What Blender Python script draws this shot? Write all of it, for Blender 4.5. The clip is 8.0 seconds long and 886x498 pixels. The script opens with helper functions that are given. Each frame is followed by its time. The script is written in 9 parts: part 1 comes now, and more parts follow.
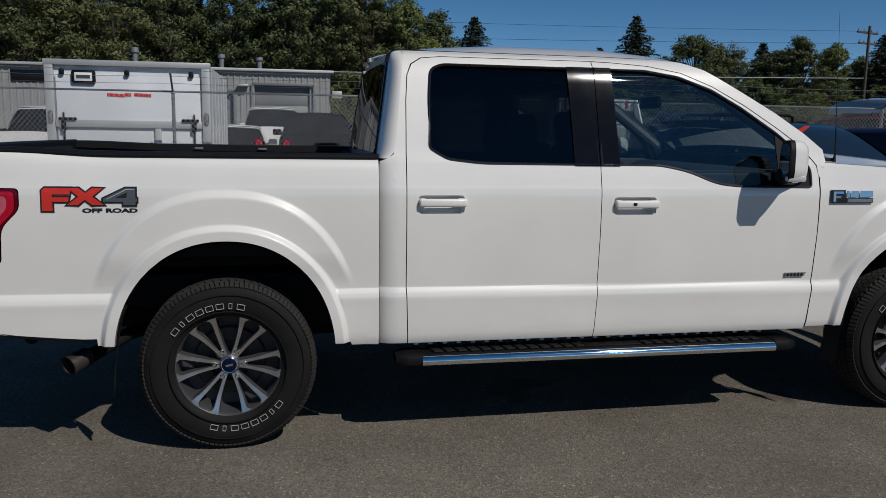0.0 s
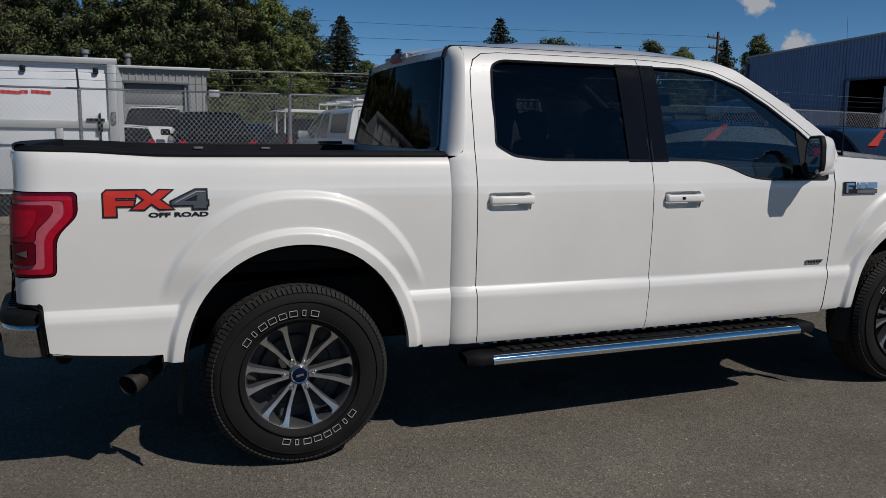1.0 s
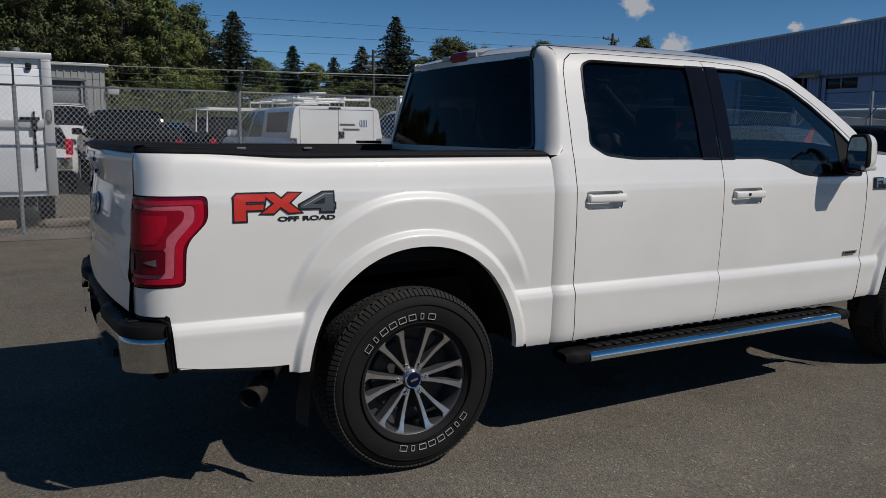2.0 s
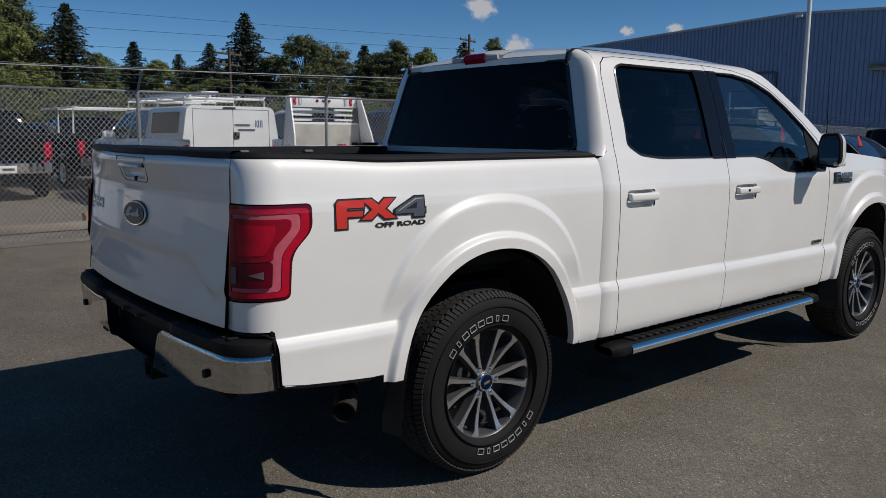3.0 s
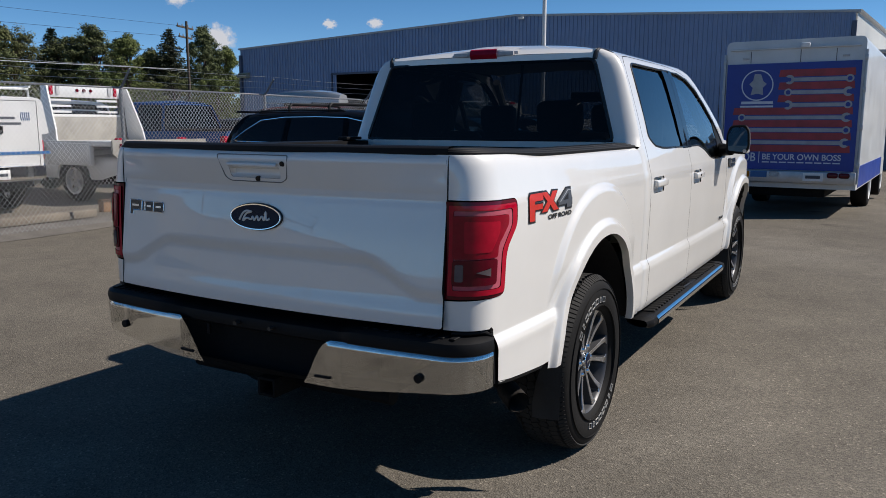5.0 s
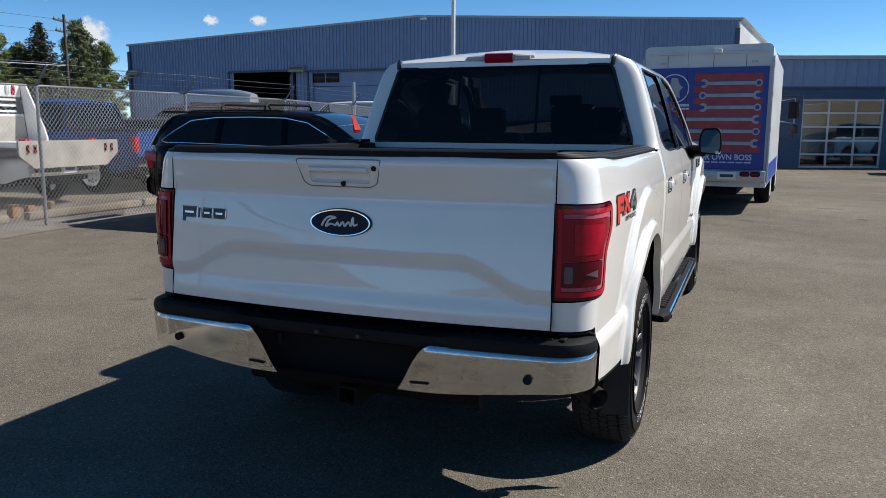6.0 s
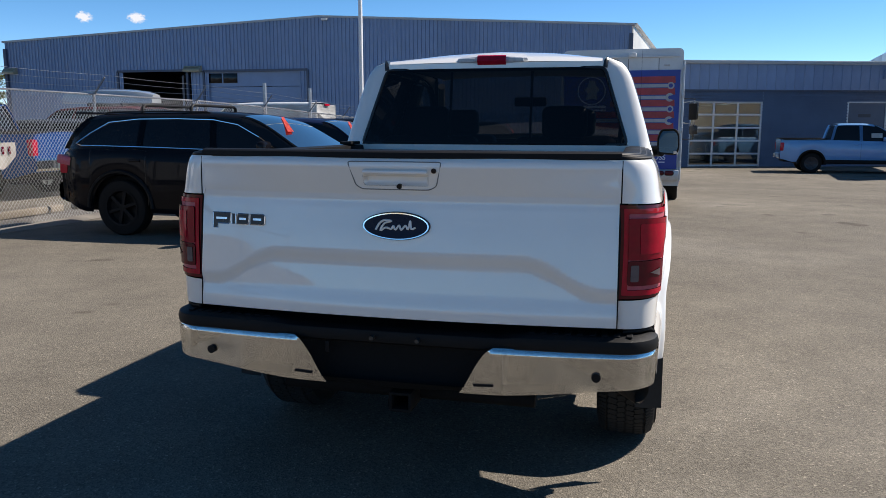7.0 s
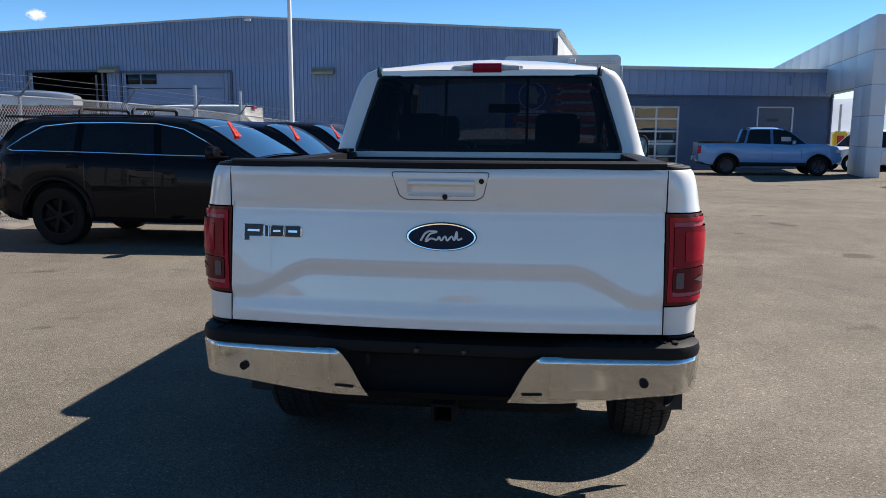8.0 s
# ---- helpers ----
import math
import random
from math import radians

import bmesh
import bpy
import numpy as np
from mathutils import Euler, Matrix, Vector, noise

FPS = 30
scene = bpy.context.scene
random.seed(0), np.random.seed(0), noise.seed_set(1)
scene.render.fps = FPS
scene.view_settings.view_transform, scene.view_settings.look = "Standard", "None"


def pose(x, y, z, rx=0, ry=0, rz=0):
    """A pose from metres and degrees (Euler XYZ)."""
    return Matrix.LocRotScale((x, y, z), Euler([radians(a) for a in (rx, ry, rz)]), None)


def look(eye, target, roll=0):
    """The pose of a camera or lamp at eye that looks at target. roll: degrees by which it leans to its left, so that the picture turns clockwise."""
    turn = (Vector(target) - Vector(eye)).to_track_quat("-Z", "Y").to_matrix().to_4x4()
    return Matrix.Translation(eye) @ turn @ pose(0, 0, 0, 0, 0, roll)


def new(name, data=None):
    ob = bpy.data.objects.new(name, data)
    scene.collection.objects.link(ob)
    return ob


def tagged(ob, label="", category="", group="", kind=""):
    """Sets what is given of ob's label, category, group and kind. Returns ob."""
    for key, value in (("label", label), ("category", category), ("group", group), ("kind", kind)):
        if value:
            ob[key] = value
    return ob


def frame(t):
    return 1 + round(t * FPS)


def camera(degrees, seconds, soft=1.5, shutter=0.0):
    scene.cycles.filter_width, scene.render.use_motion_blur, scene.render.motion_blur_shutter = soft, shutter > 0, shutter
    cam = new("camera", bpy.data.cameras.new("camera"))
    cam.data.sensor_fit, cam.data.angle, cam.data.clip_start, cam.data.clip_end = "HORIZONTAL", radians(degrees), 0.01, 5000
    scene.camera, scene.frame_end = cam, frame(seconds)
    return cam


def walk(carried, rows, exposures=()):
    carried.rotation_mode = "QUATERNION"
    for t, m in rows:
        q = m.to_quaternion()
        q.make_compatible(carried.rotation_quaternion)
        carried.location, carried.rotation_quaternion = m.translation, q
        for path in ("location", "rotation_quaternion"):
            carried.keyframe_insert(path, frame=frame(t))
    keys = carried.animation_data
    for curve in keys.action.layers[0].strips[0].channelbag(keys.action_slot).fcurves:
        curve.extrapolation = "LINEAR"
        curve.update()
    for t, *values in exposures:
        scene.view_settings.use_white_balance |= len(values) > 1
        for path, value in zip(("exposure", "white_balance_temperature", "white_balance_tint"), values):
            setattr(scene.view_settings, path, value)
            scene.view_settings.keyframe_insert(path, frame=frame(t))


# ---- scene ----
from mathutils.geometry import tessellate_polygon

# camera and its walk
cam = camera(59.1, 8.0, 0.65)
PATH = [
    (0, (0.284, -4.598, 1.509), (0.67, -2.658, 1.209), 0.9),
    (0.5, (-0.164, -4.462, 1.495), (0.38, -2.561, 1.198), 0.8),
    (1, (-0.612, -4.288, 1.482), (0.096, -2.441, 1.186), 0.7),
    (1.5, (-1.049, -4.099, 1.471), (-0.214, -2.306, 1.174), 0.6),
    (2, (-1.471, -3.873, 1.477), (-0.522, -2.138, 1.18), 0.6),
    (2.2, (-1.621, -3.772, 1.475), (-0.619, -2.068, 1.178), 0.5),
    (3.5, (-2.586, -3.056, 1.488), (-1.187, -1.658, 1.189), 0.3),
    (4, (-2.882, -2.742, 1.488), (-1.368, -1.472, 1.181), 0.3),
    (4.5, (-3.141, -2.418, 1.485), (-1.512, -1.301, 1.17), 0.2),
    (5.8, (-3.665, -1.555, 1.5), (-1.852, -0.771, 1.188), 0.1),
    (6, (-3.714, -1.424, 1.503), (-1.879, -0.695, 1.189), 0.2),
    (6.5, (-3.813, -1.115, 1.507), (-1.928, -0.525, 1.195), 0.2),
    (7, (-3.885, -0.841, 1.503), (-1.966, -0.371, 1.193), 0.1),
    (7.5, (-3.937, -0.601, 1.517), (-1.994, -0.239, 1.21), 0.2),
    (8, (-3.957, -0.384, 1.529), (-1.998, -0.116, 1.226), 0.2),
]
EXPOSURES = [(0, -0.44, 6500, 11), (1.5, -0.41, 6540, 12), (3.5, -0.09, 6600, 13), (4.5, 0.16, 6640, 14), (6.0, 0.70, 6620, 11), (6.5, 0.83, 6700, 12), (8, 1.08, 6820, 14)]
walk(cam, [(t, look(eye, target, roll)) for t, eye, target, roll in PATH], EXPOSURES)

# world and sun: late-morning sun from ahead and to the right of the parked truck
SUN_WAY = Vector((0.55, -0.80, 1.0)).normalized()
world = bpy.data.worlds.new("sky")
scene.world = world
world.use_nodes = True
wn = world.node_tree.nodes
sky = wn.new("ShaderNodeTexSky")
sky.sky_type = "NISHITA"
sky.sun_disc = False
sky.sun_elevation = math.asin(SUN_WAY.z)
sky.sun_rotation = math.atan2(SUN_WAY.x, SUN_WAY.y)
sky.altitude = 5000
sky.air_density = 0.8
sky.dust_density = 0.25
sky.ozone_density = 0.0
wn["Background"].inputs["Strength"].default_value = 0.102
vivid = wn.new("ShaderNodeHueSaturation")
vivid.inputs["Hue"].default_value = 0.493
vivid.inputs["Saturation"].default_value = 1.32
vivid.inputs["Value"].default_value = 0.98
world.node_tree.links.new(sky.outputs[0], vivid.inputs["Color"])
world.node_tree.links.new(vivid.outputs[0], wn["Background"].inputs["Color"])
sun_data = bpy.data.lights.new("sun", "SUN")
sun_data.energy = 4.4
sun_data.angle = radians(0.55)
sun_data.color = (1.0, 0.955, 0.885)
sun = new("sun", sun_data)
sun.matrix_world = look(SUN_WAY * 60, (0, 0, 0))


# ---- materials ----
def node_mat(name):
    m = bpy.data.materials.new(name)
    m.use_nodes = True
    return m, m.node_tree.nodes, m.node_tree.links, m.node_tree.nodes["Principled BSDF"]


def noise_node(n, l, scale, detail=4.0, rough=0.55, coords="Object", stretch=None):
    tc = n.new("ShaderNodeTexCoord")
    t = n.new("ShaderNodeTexNoise")
    t.inputs["Scale"].default_value, t.inputs["Detail"].default_value, t.inputs["Roughness"].default_value = scale, detail, rough
    if stretch:
        mp = n.new("ShaderNodeMapping")
        mp.inputs["Scale"].default_value = stretch
        l.new(tc.outputs[coords], mp.inputs[0])
        l.new(mp.outputs[0], t.inputs["Vector"])
    else:
        l.new(tc.outputs[coords], t.inputs["Vector"])
    return t


def ramp_node(n, l, src, stops):
    r = n.new("ShaderNodeValToRGB")
    r.color_ramp.elements[0].position, r.color_ramp.elements[0].color = stops[0][0], (*stops[0][1], 1)
    r.color_ramp.elements[1].position, r.color_ramp.elements[1].color = stops[-1][0], (*stops[-1][1], 1)
    for p, c in stops[1:-1]:
        r.color_ramp.elements.new(p).color = (*c, 1)
    l.new(src, r.inputs[0])
    return r


def scaled(c, k):
    return tuple(min(1.0, v * k) for v in c)


def surface(name, color, rough=0.5, metal=0.0, vary=0.12, scale=3.0, grain=60.0, bump=0.05, coat=0.0, coords="Object", rough_vary=0.08, each=0.0):
    """A plain real surface: a base colour with large stains and fine grain, uneven gloss and fine relief."""
    m, n, l, b = node_mat(name)
    big = noise_node(n, l, scale, 5, 0.6, coords)
    fine = noise_node(n, l, grain, 3, 0.6, coords)
    r1 = ramp_node(n, l, big.outputs[0], [(0.3, scaled(color, 1 - vary)), (0.7, scaled(color, 1 + vary))])
    mx = n.new("ShaderNodeMix")
    mx.data_type, mx.blend_type = "RGBA", "MULTIPLY"
    mx.inputs["Factor"].default_value = 0.5
    r2 = ramp_node(n, l, fine.outputs[0], [(0.25, (1 - vary * 1.5,) * 3), (0.75, (1.0,) * 3)])
    l.new(r1.outputs[0], mx.inputs["A"])
    l.new(r2.outputs[0], mx.inputs["B"])
    out = mx.outputs["Result"]
    if each:
        oi = n.new("ShaderNodeObjectInfo")
        r3 = ramp_node(n, l, oi.outputs["Random"], [(0.0, (1 - each,) * 3), (1.0, (1.0,) * 3)])
        m2 = n.new("ShaderNodeMix")
        m2.data_type, m2.blend_type = "RGBA", "MULTIPLY"
        m2.inputs["Factor"].default_value = 1.0
        l.new(out, m2.inputs["A"])
        l.new(r3.outputs[0], m2.inputs["B"])
        out = m2.outputs["Result"]
    l.new(out, b.inputs["Base Color"])
    rr = ramp_node(n, l, big.outputs[0], [(0.3, (max(0.02, rough - rough_vary),) * 3), (0.7, (min(1, rough + rough_vary),) * 3)])
    l.new(rr.outputs[0], b.inputs["Roughness"])
    b.inputs["Metallic"].default_value = metal
    b.inputs["Coat Weight"].default_value = coat
    b.inputs["Coat Roughness"].default_value = 0.03
    if bump:
        bp = n.new("ShaderNodeBump")
        bp.inputs["Strength"].default_value = bump
        bp.inputs["Distance"].default_value = 0.01
        l.new(fine.outputs[0], bp.inputs["Height"])
        l.new(bp.outputs[0], b.inputs["Normal"])
    return m


def car_paint(name, color, rough=0.35, metal=0.0, dust=0.08, gloss=1.5):
    m, n, l, b = node_mat(name)
    big = noise_node(n, l, 1.7, 5, 0.6)
    flake = noise_node(n, l, 900, 2, 0.5)
    r1 = ramp_node(n, l, big.outputs[0], [(0.3, scaled(color, 1 - dust)), (0.7, color)])
    l.new(r1.outputs[0], b.inputs["Base Color"])
    rr = ramp_node(n, l, flake.outputs[0], [(0.3, (rough * 0.8,) * 3), (0.7, (rough * 1.2,) * 3)])
    l.new(rr.outputs[0], b.inputs["Roughness"])
    b.inputs["Metallic"].default_value = metal
    b.inputs["Specular IOR Level"].default_value = 0.5 if max(color) > 0.2 else 0.0
    b.inputs["Coat Weight"].default_value = 1.0 if max(color) > 0.2 else 0.42
    b.inputs["Coat IOR"].default_value = gloss if max(color) > 0.2 else 1.4
    film = ramp_node(n, l, noise_node(n, l, 6.0, 6, 0.7).outputs[0], [(0.35, (0.01,) * 3), (0.75, (0.03,) * 3)])
    l.new(film.outputs[0], b.inputs["Coat Roughness"])
    return m


def pane_glass(name, tint, gloss=1.0, ior=1.8):
    """A thin pane: what passes through is tinted, and Fresnel drives the gloss."""
    m, n, l, b = node_mat(name)
    n.remove(b)
    out = [x for x in n if x.bl_idname == "ShaderNodeOutputMaterial"][0]
    tr = n.new("ShaderNodeBsdfTransparent")
    tr.inputs[0].default_value = (*tint, 1)
    gl = n.new("ShaderNodeBsdfGlossy")
    gl.inputs["Roughness"].default_value = 0.015
    gl.inputs["Color"].default_value = (gloss, gloss, gloss, 1)
    straight = ((ior - 1) / (ior + 1)) ** 2
    lw = n.new("ShaderNodeLayerWeight")
    lw.inputs["Blend"].default_value = 0.5
    steep = n.new("ShaderNodeMath")
    steep.operation = "POWER"
    steep.inputs[1].default_value = 5.0
    l.new(lw.outputs["Facing"], steep.inputs[0])
    fr = n.new("ShaderNodeMath")
    fr.operation = "MULTIPLY_ADD"
    fr.inputs[1].default_value, fr.inputs[2].default_value = 1 - straight, straight
    l.new(steep.outputs[0], fr.inputs[0])
    mx = n.new("ShaderNodeMixShader")
    l.new(fr.outputs[0], mx.inputs[0])
    l.new(tr.outputs[0], mx.inputs[1])
    l.new(gl.outputs[0], mx.inputs[2])
    l.new(mx.outputs[0], out.inputs[0])
    return m


def lamp_lens(name, color, rough=0.08):
    m, n, l, b = node_mat(name)
    v = noise_node(n, l, 40, 3, 0.5)
    r = ramp_node(n, l, v.outputs[0], [(0.3, scaled(color, 0.8)), (0.7, color)])
    l.new(r.outputs[0], b.inputs["Base Color"])
    b.inputs["Roughness"].default_value = rough
    b.inputs["Specular IOR Level"].default_value = 0.0
    b.inputs["Coat Weight"].default_value = 0.7
    b.inputs["Coat Roughness"].default_value = 0.02
    return m


def asphalt_mat():
    m, n, l, b = node_mat("asphalt")
    big = noise_node(n, l, 0.22, 6, 0.62)
    mid = noise_node(n, l, 1.6, 6, 0.65)
    fine = noise_node(n, l, 150, 3, 0.7)
    tc = n.new("ShaderNodeTexCoord")
    st = n.new("ShaderNodeTexVoronoi")
    st.inputs["Scale"].default_value = 115
    l.new(tc.outputs["Object"], st.inputs["Vector"])
    base = ramp_node(n, l, big.outputs[0], [(0.32, (0.128, 0.114, 0.094)), (0.55, (0.156, 0.140, 0.116)), (0.72, (0.190, 0.172, 0.145))])
    m1 = n.new("ShaderNodeMix")
    m1.data_type, m1.blend_type = "RGBA", "MULTIPLY"
    m1.inputs["Factor"].default_value = 0.8
    r2 = ramp_node(n, l, mid.outputs[0], [(0.3, (0.76, 0.76, 0.76)), (0.7, (1.12, 1.12, 1.1))])
    l.new(base.outputs[0], m1.inputs["A"])
    l.new(r2.outputs[0], m1.inputs["B"])
    stone = ramp_node(n, l, st.outputs["Color"], [(0.0, (0.42, 0.42, 0.42)), (0.5, (0.93, 0.93, 0.93)), (0.84, (1.25, 1.24, 1.22)), (1.0, (2.7, 2.65, 2.55))])
    m2 = n.new("ShaderNodeMix")
    m2.data_type, m2.blend_type = "RGBA", "MULTIPLY"
    m2.inputs["Factor"].default_value = 0.75
    l.new(m1.outputs["Result"], m2.inputs["A"])
    l.new(stone.outputs[0], m2.inputs["B"])
    # dark oil spots with a shape of their own
    oil = noise_node(n, l, 0.9, 3, 0.5)
    spot = ramp_node(n, l, oil.outputs[0], [(0.66, (1, 1, 1)), (0.70, (0.5, 0.49, 0.48))])
    m3 = n.new("ShaderNodeMix")
    m3.data_type, m3.blend_type = "RGBA", "MULTIPLY"
    m3.inputs["Factor"].default_value = 0.8
    l.new(m2.outputs["Result"], m3.inputs["A"])
    l.new(spot.outputs[0], m3.inputs["B"])
    l.new(m3.outputs["Result"], b.inputs["Base Color"])
    b.inputs["Roughness"].default_value = 0.9
    b.inputs["Specular IOR Level"].default_value = 0.12
    add = n.new("ShaderNodeMath")
    add.operation = "ADD"
    l.new(st.outputs["Distance"], add.inputs[0])
    l.new(fine.outputs[0], add.inputs[1])
    bp = n.new("ShaderNodeBump")
    bp.inputs["Strength"].default_value, bp.inputs["Distance"].default_value = 0.7, 0.006
    l.new(add.outputs[0], bp.inputs["Height"])
    l.new(bp.outputs[0], b.inputs["Normal"])
    return m


WHITE = car_paint("white_pearl_paint", (0.765, 0.75, 0.71), 0.42, gloss=1.75)
CHROME = surface("chrome", (0.93, 0.93, 0.91), 0.035, 1.0, 0.04, 4, 200, 0.006, rough_vary=0.025)
ALU = surface("machined_aluminium", (0.70, 0.70, 0.71), 0.30, 1.0, 0.05, 8, 150, 0.02)
RIMLIP = surface("worn_machined_lip", (0.44, 0.44, 0.445), 0.34, 0.9, 0.1, 8, 150, 0.02)
# raised above black so the colour carries the skylight on the flaps
FLAPRUBBER = surface("dusty_black_rubber", (0.040, 0.039, 0.038), 0.6, 0, 0.25, 7, 120, 0.1)
RIMGREY = surface("dark_grey_wheel_paint", (0.075, 0.076, 0.08), 0.4, 0.4, 0.1, 8, 150, 0.02)
PLASTIC = surface("black_plastic", (0.0075, 0.0075, 0.008), 0.58, 0, 0.25, 5, 300, 0.12)
CAPBLACK = surface("weathered_black_cap", (0.006, 0.006, 0.0068), 0.55, 0, 0.25, 5, 300, 0.10)
CAPBLACK.node_tree.nodes["Principled BSDF"].inputs["Specular IOR Level"].default_value = 0.12
TRIM = surface("satin_black_trim", (0.012, 0.012, 0.013), 0.28, 0, 0.2, 5, 300, 0.03)
GLOSSBLACK = surface("gloss_black", (0.006, 0.006, 0.008), 0.10, 0, 0.1, 5, 100, 0.0, rough_vary=0.02)
RUBBER = surface("tyre_rubber", (0.0105, 0.010, 0.0095), 0.75, 0, 0.3, 7, 120, 0.12)
# lighter, browner copy of the tyre rubber: sun on the tread as colour
TREAD = surface("dusty_tread_rubber", (0.015, 0.0145, 0.013), 0.85, 0, 0.3, 7, 120, 0.12)
UNDER = surface("underbody_black", (0.007, 0.007, 0.007), 0.8, 0, 0.3, 5, 60, 0.2)
STEEL = surface("rusty_dark_steel", (0.07, 0.062, 0.055), 0.5, 0.6, 0.3, 8, 60, 0.2)
LINER = surface("spray_bedliner", (0.02, 0.02, 0.021), 0.7, 0, 0.2, 6, 220, 0.5)
TINT = pane_glass("privacy_glass", (0.10, 0.10, 0.105), 0.36, 1.5)
SIDETINT = pane_glass("side_privacy_glass", (0.055, 0.055, 0.06), 1.0, 1.5)
SIDEGLASS = pane_glass("side_window_glass", (0.45, 0.54, 0.56), 1.0, 1.9)
DARKGLASS = pane_glass("dark_car_glass", (0.10, 0.115, 0.125))
CLEARGLASS = pane_glass("clear_pane_glass", (0.75, 0.80, 0.80))
MIRROR = surface("mirror_silver", (0.9, 0.9, 0.9), 0.02, 1.0, 0.01, 3, 50, 0, rough_vary=0.01)
REDLENS = lamp_lens("red_lamp_lens", (0.43, 0.004, 0.024))
DEEPRED = lamp_lens("deep_red_lamp_lens", (0.10, 0.0, 0.008))
SMOKERED = lamp_lens("smoked_lamp_lens", (0.115, 0.0, 0.010))
STOPRED = lamp_lens("stop_lamp_lens", (0.26, 0.002, 0.016))
PINK = lamp_lens("pale_red_light_guide", (0.50, 0.10, 0.14), 0.10)
CLEARLENS = lamp_lens("clear_lamp_lens", (0.55, 0.55, 0.55), 0.1)
AMBER = lamp_lens("amber_lens", (0.5, 0.16, 0.01))
DECALRED = surface("red_decal", (0.56, 0.030, 0.018), 0.35, 0, 0.08, 8, 90, 0.0)
DECALBLACK = surface("black_decal", (0.012, 0.012, 0.013), 0.35, 0, 0.08, 8, 90, 0.0)
TAGGREY = surface("pale_grey_decal", (0.34, 0.36, 0.38), 0.35, 0, 0.1, 8, 90, 0.0)
DECALGREY = surface("grey_decal", (0.075, 0.085, 0.10), 0.35, 0, 0.12, 8, 90, 0.0)
LETTERWHITE = surface("raised_white_rubber", (0.40, 0.395, 0.38), 0.6, 0, 0.15, 30, 200, 0.05)
EMBLEMBLUE = surface("emblem_blue", (0.002, 0.005, 0.022), 0.25, 0, 0.1, 8, 90, 0)
LEATHER = surface("dark_leather", (0.05, 0.05, 0.052), 0.5, 0, 0.2, 8, 120, 0.1)
GREYTRIM = surface("grey_interior_trim", (0.16, 0.16, 0.155), 0.6, 0, 0.1, 8, 120, 0.05)
GALV = surface("galvanised_steel", (0.46, 0.47, 0.48), 0.42, 0.75, 0.12, 9, 80, 0.05)
FENCEGREY = surface("dull_galvanised_tube", (0.19, 0.20, 0.215), 0.6, 0.2, 0.15, 9, 80, 0.05)
WIRE = surface("galvanised_wire", (0.50, 0.51, 0.52), 0.5, 0.3, 0.12, 2, 80, 0.0)
GREYLENS = lamp_lens("grey_reversing_lens", (0.13, 0.10, 0.105), 0.15)
BADGE = surface("chrome_badge", (0.62, 0.64, 0.67), 0.16, 1.0, 0.05, 8, 150, 0.01)
for soft_black in (PLASTIC, CAPBLACK, UNDER, RUBBER, LINER, EMBLEMBLUE):
    soft_black.node_tree.nodes["Principled BSDF"].inputs["Specular IOR Level"].default_value = 0.18
GLOSSBLACK.node_tree.nodes["Principled BSDF"].inputs["Specular IOR Level"].default_value = 0.25
ASPHALT = asphalt_mat()


# ---- building helpers ----
def thing(name, label, category, at=(0, 0, 0), rz=0.0, group="", kind=""):
    ob = new(name)
    ob.empty_display_size = 0.2
    ob.matrix_basis = pose(*at, 0, 0, rz)
    return tagged(ob, label, category, group, kind)


def mesh_of(bm, name, material, smooth=40.0):
    me = bpy.data.meshes.new(name)
    bmesh.ops.recalc_face_normals(bm, faces=bm.faces)
    bm.to_mesh(me)
    bm.free()
    me.materials.append(material)
    if smooth:
        me.shade_smooth()
        me.set_sharp_from_angle(angle=radians(smooth))
    return me


def part(name, bm, material, parent, label="", smooth=40.0):
    ob = new(name, mesh_of(bm, name, material, smooth))
    ob.parent = parent
    return tagged(ob, label)


def solo(name, bm, material, label, category="", group="", kind="", smooth=40.0):
    """A thing that is one mesh."""
    return tagged(new(name, mesh_of(bm, name, material, smooth)), label, category, group, kind)


def box(bm, c, size, bevel=0.0, turn=None, seg=2):
    made = bmesh.ops.create_cube(bm, size=1.0)["verts"]
    m = Matrix.Translation(c) @ (turn.to_4x4() if turn else Matrix.Identity(4)) @ Matrix.Diagonal((*size, 1))
    bmesh.ops.transform(bm, matrix=m, verts=made)
    if bevel:
        edges = list({e for v in made for e in v.link_edges})
        bmesh.ops.bevel(bm, geom=edges, offset=bevel, segments=seg, affect="EDGES", profile=0.5)
    return bm


def bar(bm, p0, p1, r0, r1=None, seg=12, caps=True):
    p0, p1 = Vector(p0), Vector(p1)
    r1 = r0 if r1 is None else r1
    q = (p1 - p0).to_track_quat("Z", "Y").to_matrix()
    rings = []
    for p, r in ((p0, r0), (p1, r1)):
        rings.append([bm.verts.new(p + q @ Vector((r * math.cos(2 * math.pi * k / seg), r * math.sin(2 * math.pi * k / seg), 0))) for k in range(seg)])
    for k in range(seg):
        bm.faces.new((rings[0][k], rings[0][(k + 1) % seg], rings[1][(k + 1) % seg], rings[1][k]))
    if caps:
        bm.faces.new(rings[0][::-1])
        bm.faces.new(rings[1])
    return bm


